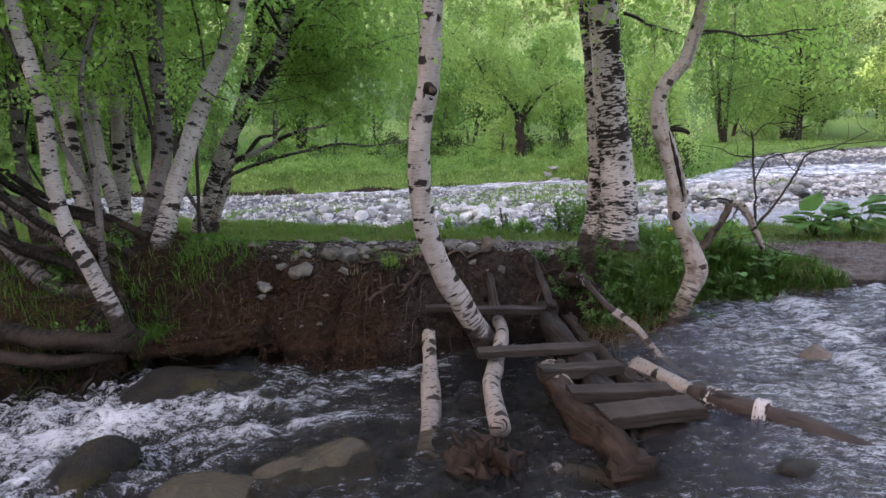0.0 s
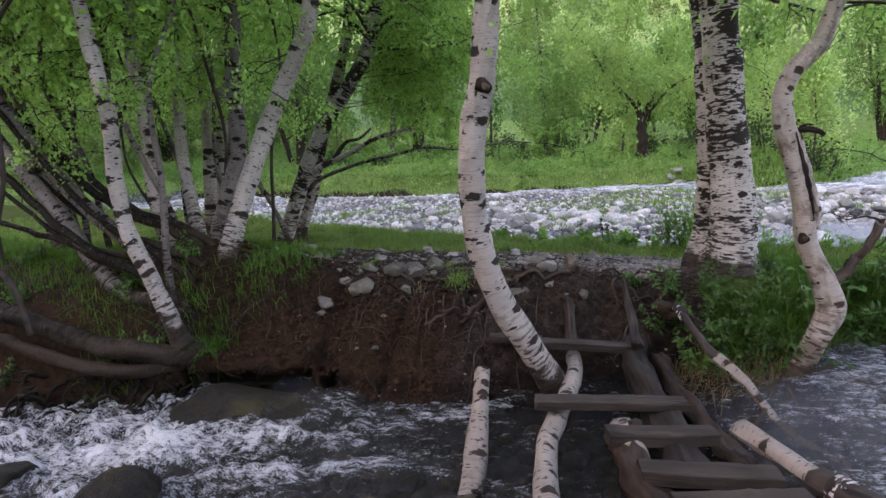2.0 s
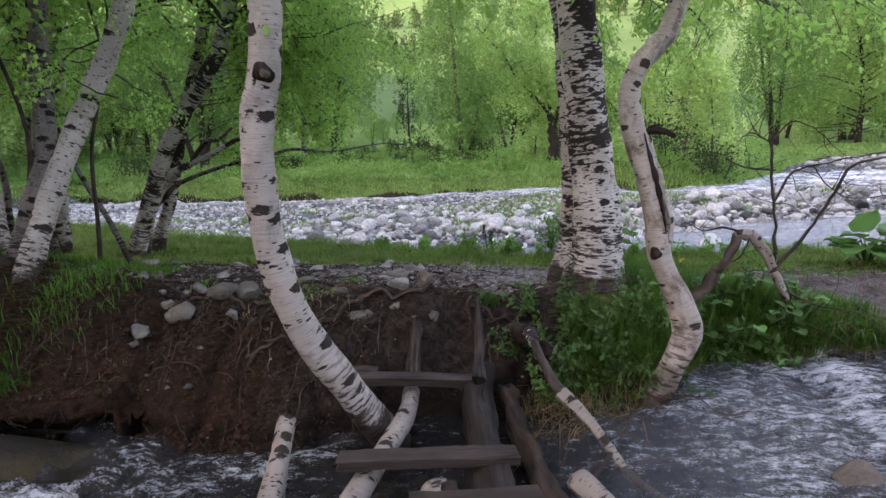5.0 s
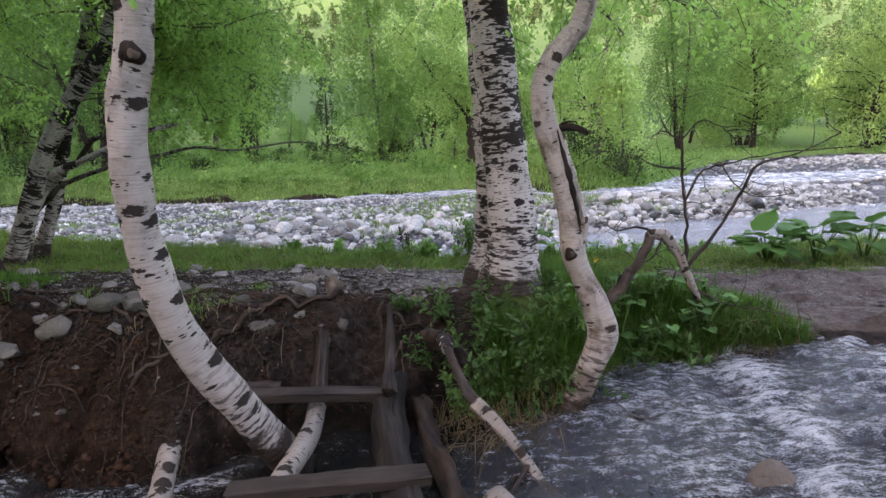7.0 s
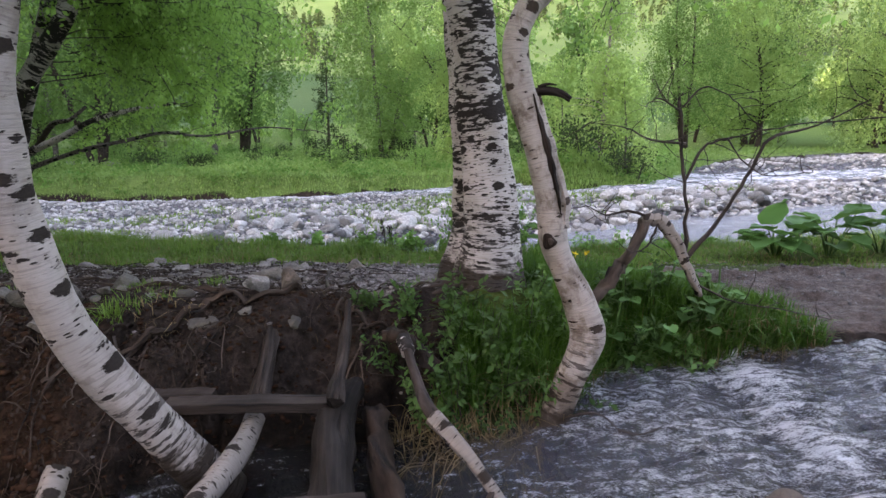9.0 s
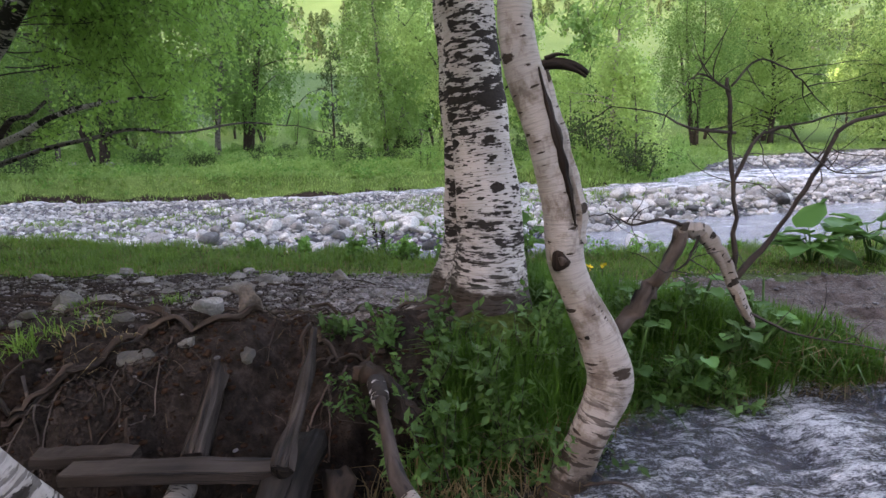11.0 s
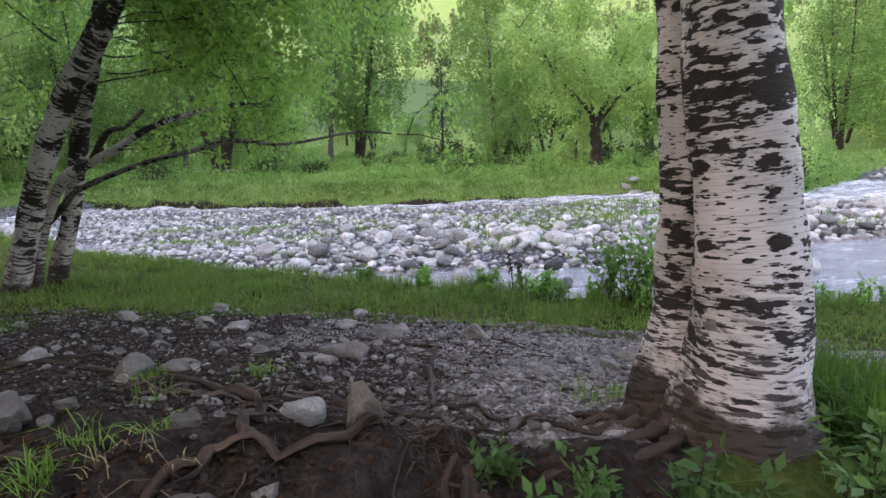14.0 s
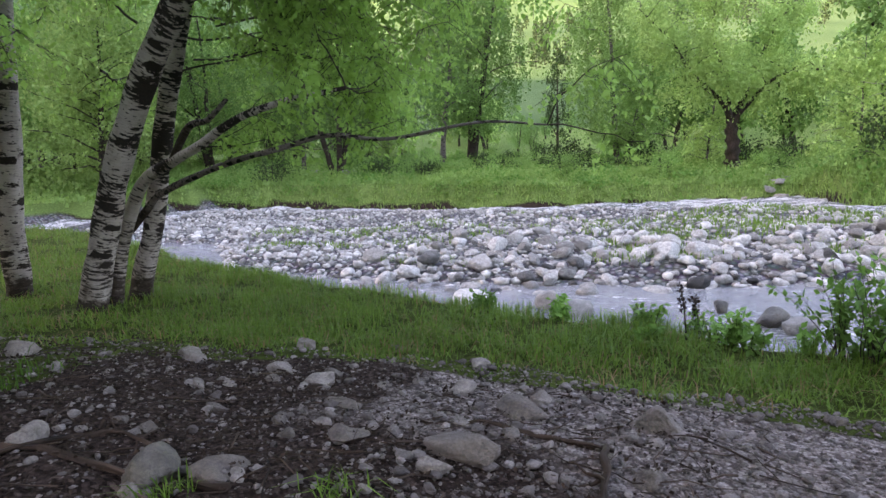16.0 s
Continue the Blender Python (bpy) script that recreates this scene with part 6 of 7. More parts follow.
# ---- lip of earth over the undercut ----
lx = np.arange(-2.42, -.68, .03)
rows_ = []
for k, (back, up) in enumerate(((.95, None), (.87, None), (.80, None), (.72, None), (.64, None), (.56, None), (.48, None), (.40, None), (.32, None), (.24, None), (.16, None), (.08, .24), (.10, .17), (.24, .19), (.45, .22), (.62, .12))):
    n_ = fbm(lx * 7 + k * .5, lx * 0 + k * .9, 55, 4) - .5 + .6 * (fbm(lx * 2.2, lx * 0 + k * .2, 57, 2) - .5)
    yy = foot(lx) + back + .12 * n_ * (k > 6)
    if up is None:
        zz = soil(lx, yy) + (.02 + .07 * n_ + .05 * (fbm(lx * 12, yy * 12, 58, 2) - .5)) * (k > 0) - .03 * (k == 0)
        zz = np.where(cave(lx) < .02, land(lx, yy) - .05, zz)
    else:
        zz = brook_z(lx) + up + .08 * n_
    rows_.append(np.stack([lx, yy, zz], 1))
lip = Buf()
nl = len(lx)
lip.add(np.concatenate(rows_), [[a * nl + b, a * nl + b + 1, (a + 1) * nl + b + 1, (a + 1) * nl + b] for a in range(len(rows_) - 1) for b in range(nl - 1)])
lip_ob = new("bank_lip", lip.mesh("bank_lip", GROUND))
tagged(lip_ob, "overhanging lip of brown earth above the undercut bank", "bank", kind="structure")

lit_ = np.random.default_rng(91)
crumbs, hair = Buf(), Buf()
for _ in range(750):
    a, b = lit_.integers(1, 12), lit_.integers(2, nl - 2)
    q = rows_[a][b] + (rows_[a + 1][b] - rows_[a][b]) * lit_.random()
    sz_ = .014 + .07 * lit_.random() ** 2.4
    v, f = stone_shape(0, lit_, (1, .8, .65), .6)
    crumbs.add(turned(v, lit_.uniform(0, 6)) * sz_ + q, f)
for _ in range(45):
    b = lit_.integers(2, nl - 2)
    q = rows_[lit_.integers(8, 13)][b]
    ln = wander(q, (lit_.normal() * .5, -.35, -.6), lit_.uniform(.06, .24), lit_, 5, .45)
    hair.tube(ln, np.linspace(lit_.uniform(.003, .008), .0015, len(ln)), 5, .2, None, False)
part("clods", crumbs, GROUND, lip_ob)["kind"] = "stuff"
part("rootlets", hair, DARK_ROOT, lip_ob)["kind"] = "stuff"

# ---- boulders in the brook ----
for x, y, z, sx, sy, sz, a, m2, label in ((-1.35, 4.42, .24, 1.40, .75, .34, .22, WET_STONE, "flat brown boulder washed over by the brook"),
                                          (-1.42, 2.95, .20, .75, .6, .66, .6, WET_STONE, "dark pointed boulder in the brook"),
                                          (.12, 2.98, .32, .78, .6, .54, .3, AMBER_STONE, "yellow-brown boulder under shallow water"),
                                          (-.42, 2.62, .26, .72, .55, .48, 1.0, AMBER_STONE, "yellow-brown boulder under shallow water"),
                                          (.15, 2.62, .34, .4, .32, .26, 2.0, WET_STONE, "wet boulder under shallow water"),
                                          (3.5, 4.12, .73, .28, .2, .2, .4, TAN_STONE, "small brown stone rising from the brook"),
                                          (2.75, 2.55, .68, .36, .3, .2, .9, WET_STONE, "pale brown stone in the brook"),
                                          (1.0, 3.25, .42, .42, .25, .22, .2, WET_STONE, "wet stone beside the logs"),
                                          (4.2, 3.9, .74, .35, .26, .2, .4, WET_STONE, "wet stone rising from the brook"),
                                          (4.7, 4.6, .84, .5, .36, .2, 1.4, WET_STONE, "wet stone under the falling water"),
                                          (-2.7, 3.3, .05, .6, .45, .3, .4, WET_STONE, "wet boulder in the rapids")):
    bf = Buf()
    v, f = stone_shape(3, rng, (sx, sy, sz), .4, (.38, .85))
    bf.add(turned(v, a), f)
    o = part("brook_boulder", bf, m2)
    o.location = (x, y, z)
    tagged(o, label, "boulder", "boulders in the brook")
bed = Buf()
for k in range(1700):
    x, y = rng.uniform(-4.5, 5.5), rng.uniform(1.6, 5.6)
    if y > float(foot(x)) - .05:
        continue
    s = rng.uniform(.05, .24)
    v, f = stone_shape(1 if s > .19 else 0, rng, (1, rng.uniform(.7, 1), rng.uniform(.5, .7)))
    bed.add(turned(v, rng.uniform(0, 6)) * s + (x, y, float(land(x, y)) + s * .1), f)
tagged(part("brook_bed_stones", bed, WET_STONE), "brown wet cobbles on the bed of the brook", "stones", kind="stuff")

# ---- stones of bank and path ----
def lay(x, y, w, mat, label, group, tall=.55, sink=.28, deep=.75, turn=None, name="stone", tilt=0.0):
    v, f = stone_shape(3 if w > .12 else 2, rng, (w, w * deep, w * tall), .55, (.32, .76))
    bf = Buf()
    bf.add(turned(v, rng.uniform(-.5, .5) if turn is None else turn, tilt), f)
    o = part(name, bf, mat)
    o.location = (x, y, float(soil(x, y)) + w * tall * (.38 - sink))
    return tagged(o, label, "stone", group)


for x, y, w in ((-1.433, 7.60, .275), (-1.035, 7.23, .165), (-.895, 7.32, .12), (-.828, 7.62, .216), (-.709, 7.43, .109), (-.481, 7.55, .192), (-.542, 7.72, .146), (-.693, 7.01, .119),
                (-.198, 7.26, .205), (-.301, 6.96, .124), (-.191, 6.86, .11), (-.145, 7.03, .114), (.044, 6.96, .18), (-.061, 7.81, .087), (-.196, 7.68, .107), (.253, 7.68, .216)):
    lay(x, y, w, PATH_STONE, "rounded grey stone set in the path", "stones of the path")
for x, y, w in ((.142, 8.17, .149), (.429, 7.24, .136), (.631, 7.71, .168), (.659, 7.18, .118), (.48, 6.82, .159), (1.035, 7.21, .104), (1.193, 7.04, .151), (-.503, 8.42, .169), (-1.05, 8.16, .19),
                (-2.27, 7.11, .278), (-.934, 6.31, .208), (-.157, 6.44, .238), (-.351, 6.28, .175), (-.046, 6.44, .105), (-.667, 6.61, .116), (-.825, 6.62, .094), (1.899, 8.03, .137), (2.0, 7.06, .147), (1.68, 6.88, .139)):
    lay(x, y, w, PATH_STONE, "rounded grey stone set in the path", "stones of the path")
lay(.52, 7.01, .44, PATH_STONE, "long flat layered stone in the path", "stones of the path", .32, .2, .5, -.1)
lay(.63, 7.52, .31, PATH_STONE, "flat grey stone in the path", "stones of the path", .45, .25, .6, -.2)
lay(1.19, 7.54, .31, PATH_STONE, "sloping grey stone in the path", "stones of the path", .55, .25, .6, -.6)
lay(2.16, 7.36, .32, PATH_STONE, "flat brownish stone beside the twin birch", "stones of the path", .4, .25, .6, -.2)
lay(1.09, 5.80, .24, TAN_STONE, "upright tan boulder in the bank edge", "stones of the bank", 1.4, .12, .7, .1, tilt=.35)
lay(.88, 5.72, .19, WHITE_STONE, "angular white stone on the bank edge", "stones of the bank", .75, .05, .7, .2)
for x, y, w, sink in ((.417, 5.724, .141, .2), (-.353, 6.357, .271, .2), (-.304, 5.645, .255, .12), (-.129, 5.652, .085, .1), (-1.186, 6.267, .087, .2), (-.407, 5.82, .095, .2),
                      (-1.5, 6.23, .174, .2), (-1.41, 5.88, .137, .2)):
    lay(x, y - .03, w, BANK_STONE, "pale stone sticking out of the earth bank", "stones of the bank", .66, sink - .09)
for x, y, w, sink in ((-.768, 5.708, .177, .1), (-.86, 5.656, .111, .1), (-.957, 5.587, .162, .1), (-.317, 5.604, .287, .15), (-.429, 5.484, .237, .15),
                      (-.119, 5.755, .121, .1), (-1.056, 5.347, .238, .1), (-.689, 5.295, .275, .08), (-.258, 5.274, .159, .08), (-1.059, 5.219, .108, .1), (-1.089, 5.677, .104, .1), (-.347, 4.964, .062, .1), (-.381, 4.835, .07, .1),
                      (1.24, 5.42, .13, .15), (.98, 5.36, .1, .2), (.72, 5.33, .16, .3), (-.55, 4.86, .05, .1), (.1, 5.1, .05, .1), (-.8, 5.0, .05, .1)):
    lay(x, y - .03, w, BANK_STONE, "pale stone sticking out of the earth bank", "stones of the bank", .66, sink - .09)

# small stones trodden into the path
peb = Buf()
protos = [stone_shape(1, rng, (1, rng.uniform(.6, .95), rng.uniform(.35, .6))) for _ in range(12)]
chips = []
for _ in range(16):
    # flat angular chips of five sides
    a = np.sort(rng.uniform(0, 6.28, 5)) * .35 + np.arange(5) * 1.2566 * .65
    rim = np.stack([np.cos(a), np.sin(a) * rng.uniform(.55, .95), rng.normal(size=5) * .12], 1) * rng.uniform(.4, .6, (5, 1))
    top_, low_ = np.array((*rng.normal(size=2) * .12, rng.uniform(.2, .34))), np.array((0, 0, -.25))
    chips.append((np.vstack([rim, top_, low_]), [(q, (q + 1) % 5, 5) for q in range(5)] + [((q + 1) % 5, q, 6) for q in range(5)]))
n = 0
while n < 16000:
    x, y = rng.uniform(-2.8, 6), rng.uniform(5.9, 8.6)
    if y > float(path_edge(x)) + .2 or y < float(foot(x)) + .9 or (x > 2.2 and y < 6.6) or rng.random() > (.4 if x < .2 else 1 if x < 3.4 else .25):
        continue
    s = .010 + .024 * rng.random() ** 2 if n % 14 else .03 + .05 * rng.random() ** 2
    v, f = (chips[rng.integers(16)] if n % 14 else protos[rng.integers(12)])
    peb.add(turned(v, rng.uniform(0, 6), rng.uniform(-.3, .3)) * s + (x, y, float(soil(x, y)) + s * .15), f)
    n += 1
for _ in range(90):
    x = rng.uniform(-1.6, 2.0)
    y = float(foot(x)) + rng.uniform(.1, 1.3)
    s = .010 + .03 * rng.random() ** 2
    v, f = protos[rng.integers(12)]
    peb.add(turned(v, rng.uniform(0, 6)) * s + (x, y, float(soil(x, y)) + s * .12), f)
tagged(part("path_pebbles", peb, PEBBLE), "small grey stones trodden into the path", "pebbles", kind="stuff")

# ---- roots in the bank ----
ROOTS = "bare roots in the bank"


def root(pts, r0, r1, label, lift=.02, mat=ROOT, hairs=3):
    """A root that follows the land between the given (x, y) places."""
    q = smooth([(x, y, 0) for x, y in pts], 7)
    rg = np.random.default_rng(int(abs(pts[0][0]) * 1000 + pts[0][1] * 100))
    q[:, 0] += np.convolve(rg.normal(size=len(q)), [.3, .4, .3], "same") * .012
    q[:, 2] = soil(q[:, 0], q[:, 1]) + lift + np.convolve(rg.normal(size=len(q)), [.25, .5, .25], "same") * .010
    bf = Buf()
    bf.tube(q, np.linspace(r0, r1, len(q)) * .64, 9, .5)
    for _ in range(hairs):
        k = rg.integers(1, len(q))
        tw = wander(q[k], (rg.normal(), rg.normal() - .5, -.25), rg.uniform(.08, .25), rg, 5, .4)
        tw[:, 2] = np.maximum(tw[:, 2], soil(tw[:, 0], tw[:, 1]) + .003)
        bf.tube(tw, np.linspace(r1 * .6, .002, len(tw)), 5, 0, None, False)
    return tagged(part("root", bf, mat), label, "root", ROOTS)


root([(.30, 4.95), (.433, 5.068), (.521, 5.213), (.574, 5.396), (.66, 5.50), (.80, 5.54), (.96, 5.54), (1.10, 5.64), (1.16, 5.80), (1.22, 5.90)], .020, .026, "long pale root snaking across the earth bank", .035)
root([(.78, 5.54), (.70, 5.66), (.69, 5.78), (.60, 5.95)], .032, .018, "thick root turning down the bank edge", .03)
root([(.60, 5.95), (.45, 6.15), (.25, 6.2), (.05, 6.22), (-.2, 6.1)], .035, .02, "gnarled root along the bank edge", .03)
root([(1.16, 5.88), (1.30, 5.86), (1.44, 5.82), (1.50, 5.72)], .010, .006, "thin root curling over the bank", .03)
root([(1.30, 6.10), (1.20, 6.4), (1.06, 6.9), (1.02, 7.2)], .022, .018, "root standing out of the path", .025)
root([(1.06, 7.2), (.8, 7.21), (.5, 7.25), (.25, 7.2)], .016, .008, "root lying across the path", .012)
root([(2.0, 6.0), (1.6, 6.12), (1.25, 6.1), (.9, 6.2), (.5, 6.35)], .020, .010, "root of the twin birch along the path edge", .012)
root([(1.95, 5.9), (1.7, 5.95), (1.45, 6.05), (1.2, 6.2)], .014, .008, "root of the twin birch along the path edge", .012)
root([(-1.5, 5.72), (-1.2, 5.85), (-.95, 6.02), (-.74, 6.5), (-.3, 6.45)], .020, .012, "dark root along the top of the bank", .015)
root([(-1.75, 5.95), (-1.3, 6.1), (-.9, 6.25), (-.5, 6.3), (0, 6.35)], .024, .016, "dark root along the top of the bank", .015)
root([(-1.0, 5.45), (-.69, 5.53), (-.35, 5.42), (-.05, 5.35), (.2, 5.4)], .016, .024, "dark root under the bank stones", .03)
root([(-1.5, 5.35), (-1.45, 5.2), (-1.36, 5.05), (-1.31, 4.95)], .014, .006, "thin pale root hanging down the bank", .03)
root([(-1.28, 5.2), (-1.2, 5.06), (-1.12, 4.9), (-1.1, 4.8)], .010, .004, "thin root hanging down the bank", .03)
root([(.05, 4.85), (.157, 4.93), (.33, 5.0), (.45, 5.10), (.50, 5.18)], .016, .028, "dark root jutting from the bank", .05)
root([(-.9, 4.95), (-.6, 4.9), (-.2, 4.83), (.0, 4.78)], .009, .006, "thin root along the foot of the bank", .03)
root([(1.52, 5.62), (1.60, 5.5), (1.75, 5.45), (1.9, 5.5)], .02, .016, "curled root above the bank hollow", .09)
root([(1.47, 5.66), (1.48, 5.5), (1.55, 5.42), (1.68, 5.46)], .018, .012, "hooked root above the bank hollow", .08)
root([(-2.3, 4.9), (-1.9, 5.05), (-1.6, 5.25)], .035, .015, "root of the grove in the bank", .02)
for i in range(18):
    # matted thin roots along the lip of the bank
    x = rng.uniform(-.4, 1.5)
    y = rng.uniform(5.9, 6.3) - .1 * (x > .8)
    ln = rng.uniform(.4, .9)
    root([(x, y), (x + ln * .3, y + rng.normal() * .05), (x + ln * .65, y + rng.normal() * .07), (x + ln, y + rng.normal() * .08)], rng.uniform(.007, .016), .004, "thin grey-brown root matted along the bank edge", .02, ROOT if i % 2 else ARCH, 3)
for i in range(46):
    x = rng.uniform(-2.2, 2.0)
    y = float(foot(x)) + rng.uniform(.15, 1.0)
    a = rng.uniform(-1, 1)
    root([(x, y), (x + .1 * math.cos(a), y - .08), (x + .22 * math.cos(a) * rng.choice([-1, 1]), y - .14)], rng.uniform(.003, .007), .002, "fine brown rootlet in the earth bank", .012, ROOT, 2)

for i in range(44):
    # thin pale roots that hang down the face
    x = rng.uniform(-1.95, 1.7)
    y = float(foot(x)) + rng.uniform(.55, 1.1)
    ln = rng.uniform(.2, .55)
    sw = rng.normal() * .12
    root([(x, y), (x + sw * .5, y - ln * .35), (x + sw * .8, y - ln * .7), (x + sw, y - ln)], rng.uniform(.005, .013), .003, "thin pale root hanging down the earth bank", .018, ARCH if i % 2 else ROOT, 3)
straw = Buf()
n = 340
x = rng.uniform(-1.9, 1.7, n)
y = foot(x) + rng.uniform(.12, 1.15, n)
straw.blades(np.stack([x, y, soil(x, y) - .004], 1), .070, .0035, rng, 1.6, (0, -.5))
tagged(part("bank_straw", straw, STRAW, None, "", False), "dry straw and rootlets sticking out of the bank", "straw", kind="stuff")

# litter of bark, old leaves and clods on the bank
lit = Buf()
n = 5200
x = -2.4 + 3.4 * rng.random(n) ** 1.15
y = foot(x) + .05 + rng.uniform(0, 1, n) ** .8 * 1.1
lit.leaves(np.stack([x, y, soil(x, y) + .012], 1), .035, rng, .1, .6, .9)
tagged(part("bank_litter", lit, ROTTEN, None, "", False), "reddish brown dead leaves and bark on the bank", "litter", kind="stuff")
cl = Buf()
protos = [stone_shape(0, rng, (1, .8, .6), .6) for _ in range(10)]
for k in range(3600):
    x = rng.uniform(-2.4, 2.1)
    y = float(foot(x)) + rng.uniform(.02, 1.15)
    s = (.015 + .075 * rng.random() ** 2.5) * (.6 if .2 < x < 3 else 1)
    v, f = protos[rng.integers(8)]
    cl.add(turned(v, rng.uniform(0, 6)) * s + (x, y, float(soil(x, y))), f)
tw = Buf()
for _ in range(420):
    # twigs and rootlets strewn over the brown part of the path
    x, y = rng.uniform(-2.4, 1.6), rng.uniform(5.7, 7.8)
    a = rng.uniform(0, 6.3)
    ln = rng.uniform(.05, .3)
    q = np.array([(x + math.cos(a + rng.normal() * .2) * ln * t, y + math.sin(a + rng.normal() * .2) * ln * t, 0) for t in (0, .35, .7, 1)])
    q[:, 2] = soil(q[:, 0], q[:, 1]) + .012 + rng.uniform(0, .012)
    tw.tube(q, np.linspace(.004, .0016, 4) * rng.uniform(.6, 1.4), 4, 0, None, False)
tagged(part("path_twigs", tw, ROOT), "thin dark twigs strewn over the path", "twigs", kind="stuff")
n = 5000
x, y = rng.uniform(-2.6, 1.4, n), rng.uniform(5.6, 8.0, n)
lf = Buf()
lf.leaves(np.stack([x, y, soil(x, y) + .014], 1), .022, rng, .05, .7, 1.2)
tagged(part("path_litter", lf, ROTTEN, None, "", False), "small brown dead leaves on the path", "litter", kind="stuff")
SOIL = Mat("clod")
CLOD = SOIL.done(SOIL.mix(SOIL.noise(SOIL.coords(), 30), (.010, .005, .003), (.060, .030, .018)), .95, None, .03)
tagged(part("clods", cl, CLOD), "crumbly dark brown clods of earth", "soil", kind="stuff")


# ---- herbs ----
def tuft(x, y, n, h, seed, mat=GRASS, label="tuft of green grass on the bank", r=.05, lean=1.0):
    g2 = np.random.default_rng(seed)
    p2 = np.stack([x + g2.normal(size=n) * r, y + g2.normal(size=n) * r, np.zeros(n)], 1)
    p2[:, 2] = soil(p2[:, 0], p2[:, 1]) - .005
    bf = Buf()
    bf.blades(p2, h, .006, g2, lean * 1.25, (0, -.35))
    return tagged(part("grass_tuft", bf, mat, None, "", False), label, "grass", "tufts on the bank", kind="stuff")


for i, (x, y, n, h, r) in enumerate(((-2.0, 4.95, 300, .24, .09), (-1.75, 5.3, 200, .2, .12), (.20, 5.25, 60, .16, .04), (.15, 5.52, 50, .13, .04), (-.05, 6.1, 50, .09, .06), (.32, 5.68, 45, .14, .035), (-.2, 6.25, 60, .10, .06),
                                     (-1.45, 5.5, 160, .2, .1), (-2.3, 5.0, 260, .26, .12), (-2.9, 4.7, 300, .24, .15), (-2.05, 4.85, 200, .22, .1), (-2.6, 5.2, 120, .2, .12), (-3.4, 4.95, 160, .2, .15), (-1.7, 5.6, 260, .2, .14), (-1.95, 5.45, 220, .22, .12), (.3, 6.5, 50, .1, .05), (1.95, 6.55, 60, .1, .08), (-.9, 5.95, 40, .1, .05))):
    tuft(x, y, n * 2 // 3 if n > 100 else n, h * .85, 200 + i, GRASS_DEEP if n > 100 else GRASS, r=r)
for i, (x, y) in enumerate(((-1.15, 5.05), (.35, 5.35), (.55, 5.4), (-.15, 5.25), (1.9, 5.0), (2.3, 4.80), (2.5, 4.76), (2.42, 4.74), (2.62, 4.76), (2.2, 4.76))):
    tuft(x, y, 18 if i < 5 else 90, .09 if i < 5 else .17, 240 + i, GRASS_DRY, "tuft of dry grass in the bank", .05, 1.4)


def herb(x, y, h, seed, stems=6, size=.05, mat=HERB, label="leafy green herb on the bank", name="herb", lean=.5):
    """A small leafy plant: bent stems with pairs of leaves."""
    g2 = np.random.default_rng(seed)
    z = float(land(x, y))
    th = empty(name, (x, y, z), label, "plant", "herbs on the bank")
    st, pts = Buf(), []
    for s in range(stems):
        ln = wander((x + g2.normal() * .03, y + g2.normal() * .03, z - .01), (g2.normal() * lean, g2.normal() * lean - .15, 1), h * g2.uniform(.6, 1.2), g2, 7, .25)
        st.tube(ln, np.linspace(.0035, .0012, len(ln)), 4, 0, None, False)
        for q in ln[2:]:
            pts += [q + g2.normal(size=3) * .012 for _ in range(4)]
    tagged(part("stalk", st, TWIG, th), kind="stuff")
    lf = Buf()
    lf.leaves(pts, size, g2, .0, .5, .6)
    tagged(part("leaf_cover", lf, mat, th, "", False), kind="stuff")
    return th


g3 = np.random.default_rng(77)
i = 0
for k in range(15):
    x, y = g3.uniform(-5.2, -2.5), g3.uniform(4.5, 5.7)
    if y > float(foot(x)) + .2:
        herb(x, y, g3.uniform(.16, .36), 500 + k, 6, .05, label="leafy green herb among the grove stems")
for x, y, h, size in ((1.64, 5.70, .16, .05), (1.95, 5.55, .28, .05), (2.1, 5.25, .34, .05), (2.25, 5.5, .28, .05), (2.4, 5.25, .34, .055), (2.05, 4.95, .34, .05), (2.25, 4.95, .38, .05), (2.5, 5.05, .34, .05), (2.62, 5.45, .3, .05), (2.15, 5.1, .3, .05),
                      (2.8, 5.5, .3, .055), (3.0, 5.6, .34, .06), (3.25, 5.75, .34, .065), (3.5, 5.8, .34, .065), (3.75, 5.95, .3, .06), (2.6, 4.95, .3, .045), (3.4, 6.05, .34, .06), (3.9, 6.1, .26, .055), (2.85, 5.15, .26, .045), (1.85, 5.3, .3, .045), (2.35, 4.82, .3, .045), (3.3, 5.6, .25, .06), (3.65, 5.68, .25, .06), (2.7, 5.75, .22, .05), (3.1, 6.2, .22, .05)):
    herb(x, y, h, 300 + i, 7, size)
    i += 1
for x, y in ((3.0, 6.35), (3.1, 6.45), (2.95, 6.3)):
    bf = Buf()
    z = float(land(x, y))
    bf.tube([(x, y, z), (x + .02, y, z + .16), (x + .03, y, z + .27)], [.003, .002, .002], 4)
    th = empty("buttercup", (x, y, z), "small yellow wild flower in the grass", "flower")
    part("stalk", bf, TWIG, th)
    bf = Buf()
    bf.leaves([(x + .03, y, z + .27)] * 6, .028, g3, -.3, .8)
    part("petals", bf, FLOWER, th)


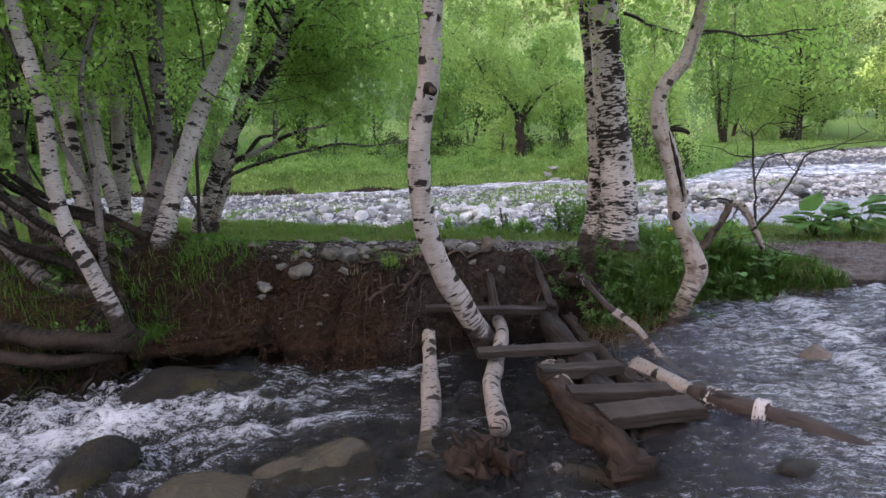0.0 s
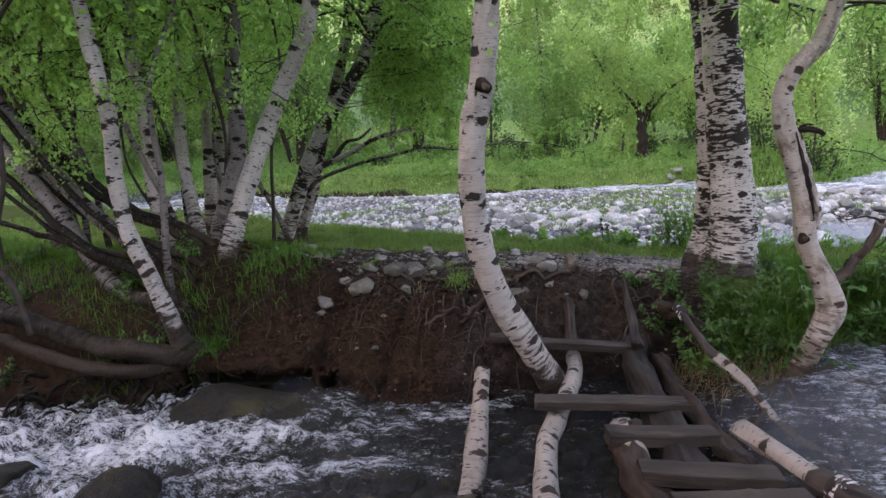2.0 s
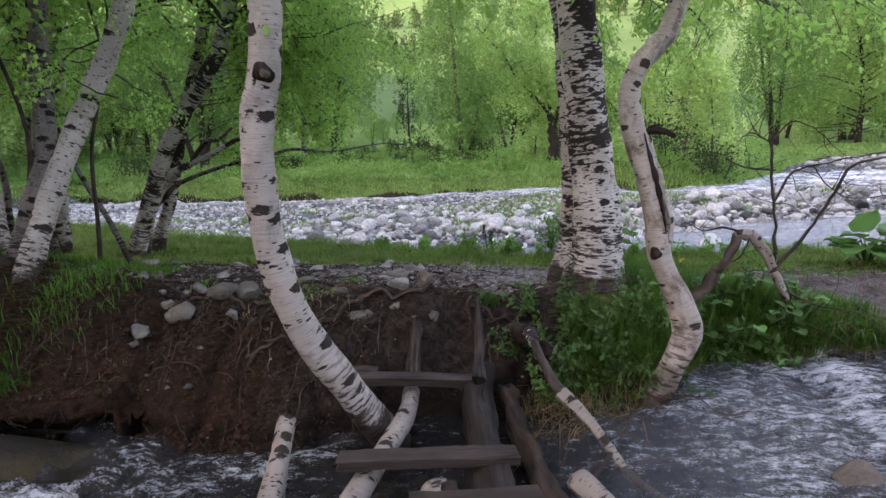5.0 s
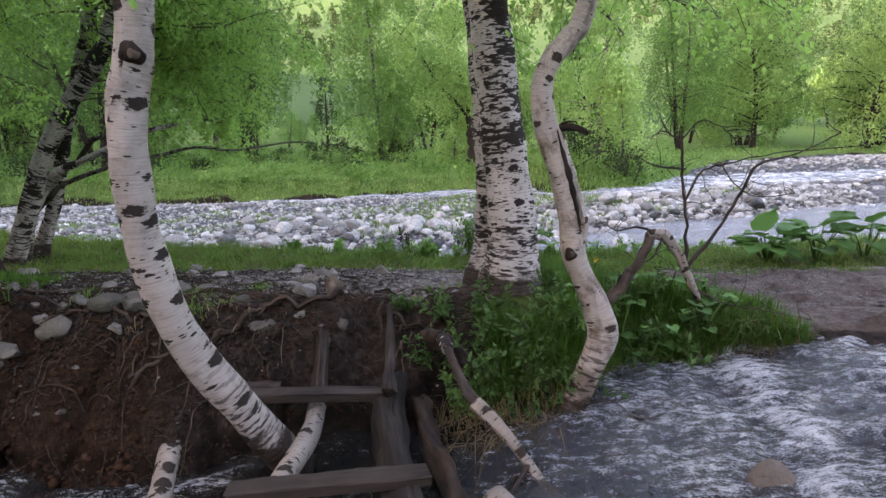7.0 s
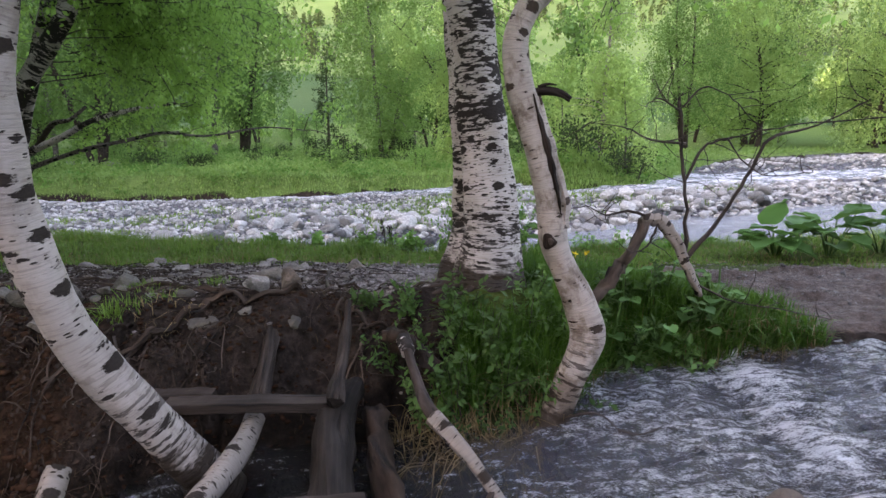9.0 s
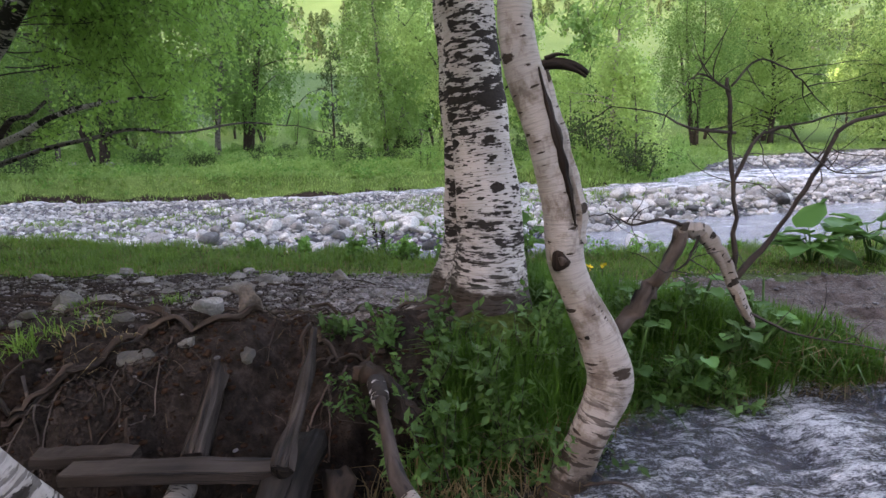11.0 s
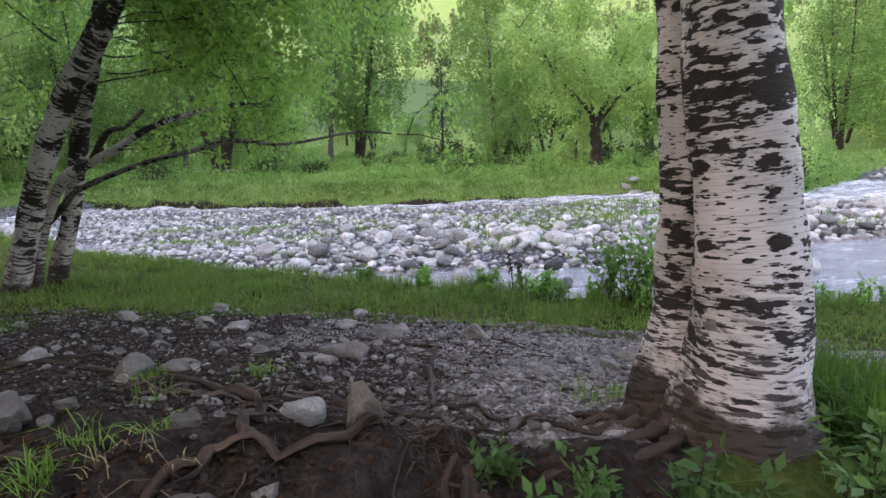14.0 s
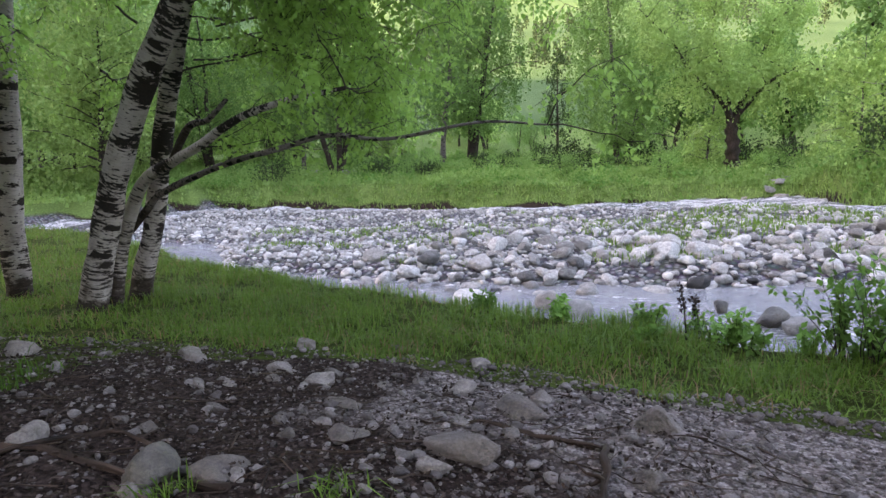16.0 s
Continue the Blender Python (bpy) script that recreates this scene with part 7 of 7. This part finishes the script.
def big_leaf(at, way, size, g2, stalk_from):
    """A broad wavy burdock leaf on its stalk."""
    d = np.array(way, float)
    d /= np.linalg.norm(d)
    s = np.cross(d, (0, 0, 1))
    s /= np.linalg.norm(s)
    up = np.cross(s, d)
    rows, cols = 9, 8
    v, f = [], []
    for i in range(rows + 1):
        t = i / rows
        w = .52 * math.sin(min(1, t * 1.02 + .09) * math.pi) ** .6 * (1 - .25 * t)
        for j in range(cols + 1):
            u = j / cols * 2 - 1
            wv = .03 * math.sin(t * 17 + u * 3) * abs(u)
            v.append(np.array(at) + d * size * (t - .08 * u * u) + s * size * w * u + up * size * (.16 * u * u + wv - .32 * t * t))
    for i in range(rows):
        for j in range(cols):
            k = i * (cols + 1) + j
            f.append([k, k + 1, k + cols + 2, k + cols + 1])
    lf, st = Buf(), Buf()
    lf.add(v, f)
    st.tube(smooth([stalk_from, (np.array(stalk_from) + np.array(at)) / 2 + (0, 0, .03), at], 4), np.linspace(.010, .006, 9), 6)
    return lf, st


def burdock(x, y, leaves, seed, label):
    g2 = np.random.default_rng(seed)
    z = float(land(x, y))
    th = empty("burdock_plant", (x, y, z), label, "plant", "burdocks on the grass")
    more = []
    for k in range(len(leaves) if z < 1.0 else 0):
        a = g2.uniform(0, 6.3)
        r = g2.uniform(.08, .26)
        more.append(((r * math.cos(a), r * math.sin(a), g2.uniform(.12, .40)), (math.cos(a), math.sin(a) - .35, g2.uniform(-.1, .6)), leaves[0][2] * g2.uniform(.6, .95)))
    for (dx, dy, dz), way, size in list(leaves) + more:
        lf, st = big_leaf((x + dx, y + dy, z + dz), way, size, g2, (x + dx * .15, y + dy * .15, z - .01))
        l2 = part("leaf", lf, BURDOCK, th)
        part("stalk", st, HERB, l2)


burdock(5.62, 8.85, [((-.06, 0, .36), (.05, -.3, .9), .36), ((.05, .1, .1), (.4, -.6, .5), .36), ((-.2, .1, .15), (-.5, -.5, .5), .34), ((.16, .1, .30), (.9, -.35, .1), .50), ((-.12, -.1, .22), (-.7, -.6, -.1), .36), ((.05, -.14, .14), (.6, -.8, .0), .34), ((.2, -.02, .36), (.6, .5, .3), .34)], 1, "burdock with a tall upright leaf beside the path")
burdock(6.25, 8.95, [((.05, 0, .40), (.6, -.4, .5), .36), ((.22, .0, .34), (.9, .1, .3), .40), ((-.15, -.05, .28), (-.9, -.3, .15), .40), ((.1, -.15, .2), (.2, -.9, .1), .34), ((.3, .1, .45), (.5, .6, .5), .3)], 2, "spreading burdock with broad blue-green leaves")
burdock(6.9, 9.1, [((.05, 0, .42), (.3, -.5, .6), .34), ((.2, .1, .3), (.9, -.2, .2), .4), ((-.15, 0, .3), (-.8, -.2, .3), .36), ((.0, -.15, .2), (-.2, -.9, .0), .34)], 3, "leafy burdock in the grass by the river")
burdock(2.75, 9.3, [((.0, 0, .42), (.1, -.4, .8), .26), ((.15, .0, .34), (.8, -.1, .3), .24), ((-.15, 0, .32), (-.8, -.1, .4), .24), ((.05, -.12, .25), (.3, -.8, .2), .22), ((-.06, .1, .5), (-.3, .2, .8), .2)], 4, "bright green burdock at the edge of the river bank")
i = 0
for x in np.arange(1.0, 5.2, .22):
    y = float(river_edge(x)) + g3.uniform(-.35, .15)
    herb(float(x) + g3.uniform(-.1, .1), y, g3.uniform(.14, .3) * (1.5 if 2.2 < x < 3.4 else .7), 400 + i, 5, g3.uniform(.04, .07), WEED, "leafy weed at the river's edge", "river_weed", .25)
    i += 1

# a pale outcrop on the far slope, and the stony bank above the meadow
for b, d, w, h in ((26, 330, 7, 9), (24.8, 345, 5, 5)):
    x, y = d * math.sin(radians(b)), d * math.cos(radians(b))
    bf = Buf()
    v, f = stone_shape(3, rng, (w, w, h), .5)
    bf.add(v, f)
    o = part("rock_outcrop", bf, ROCK)
    o.location = (x, y, float(land(x, y)) + h * .3)
    tagged(o, "pale rock outcrop among trees on the hillside", "rock")
# tall leafy weeds and brown dock stalks where the strip breaks off to the river
for k, (x, y, h) in enumerate(((2.05, 9.12, .5), (2.2, 9.05, .62), (2.38, 9.15, .66), (2.5, 9.0, .6), (2.65, 9.1, .66), (2.8, 9.2, .6), (2.3, 9.3, .5), (.35, 9.35, .16), (.95, 9.3, .2), (-.3, 9.5, .16), (1.5, 9.2, .2))):
    herb(x, y, h, 450 + k, 11, .06, WEED, "tall leafy weed at the river's edge", "river_weed", .16)
for k, (x, y, h) in enumerate(((1.22, 9.2, .36), (1.3, 9.25, .28))):
    z = float(land(x, y))
    th = empty("dock_stalk", (x, y, z), "reddish brown dock stalk gone to seed", "plant", "docks by the river")
    bf = Buf()
    bf.tube([(x, y, z - .01), (x - .02, y, z + h * .6), (x - .05, y, z + h)], [.006, .005, .003], 5)
    part("stalk", bf, TWIG, th)
    bf = Buf()
    t_ = g3.uniform(.55, 1, 60)
    bf.leaves(np.stack([x - .05 * t_ + g3.normal(size=60) * .012, y + g3.normal(size=60) * .012, z + h * t_], 1), .03, g3, -.3, .6)
    tagged(part("seed_head", bf, ROTTEN, th, "", False), kind="stuff")
# broad round leaves low on the bank
for k, (x, y) in enumerate(((3.15, 5.72), (3.45, 5.78), (3.75, 5.9), (3.6, 6.1), (3.3, 6.0), (3.95, 6.05), (2.95, 5.6))):
    a0 = k * 1.3
    burdock(x, y, [((.07 * math.cos(a0 + q * 1.26), .07 * math.sin(a0 + q * 1.26), .16 + .05 * (q % 3)), (math.cos(a0 + q * 1.26), math.sin(a0 + q * 1.26) - .3, .15), .12 + .02 * (q % 2)) for q in range(5)], 20 + k, "low plant with broad rounded green leaves on the bank")
for x, y, n in ((-21.5, 39, 14), (3.5, 37, 7), (5, 36, 6), (4.0, 32.7, 16)):
    for k in range(n):
        lay(x + g3.normal() * .9, y + g3.normal() * .5, g3.uniform(.3, .7) * (1.7 if x < -20 else 1), WHITE_STONE, "pale stone lying in the meadow", "stones in the meadow", .55, .2)
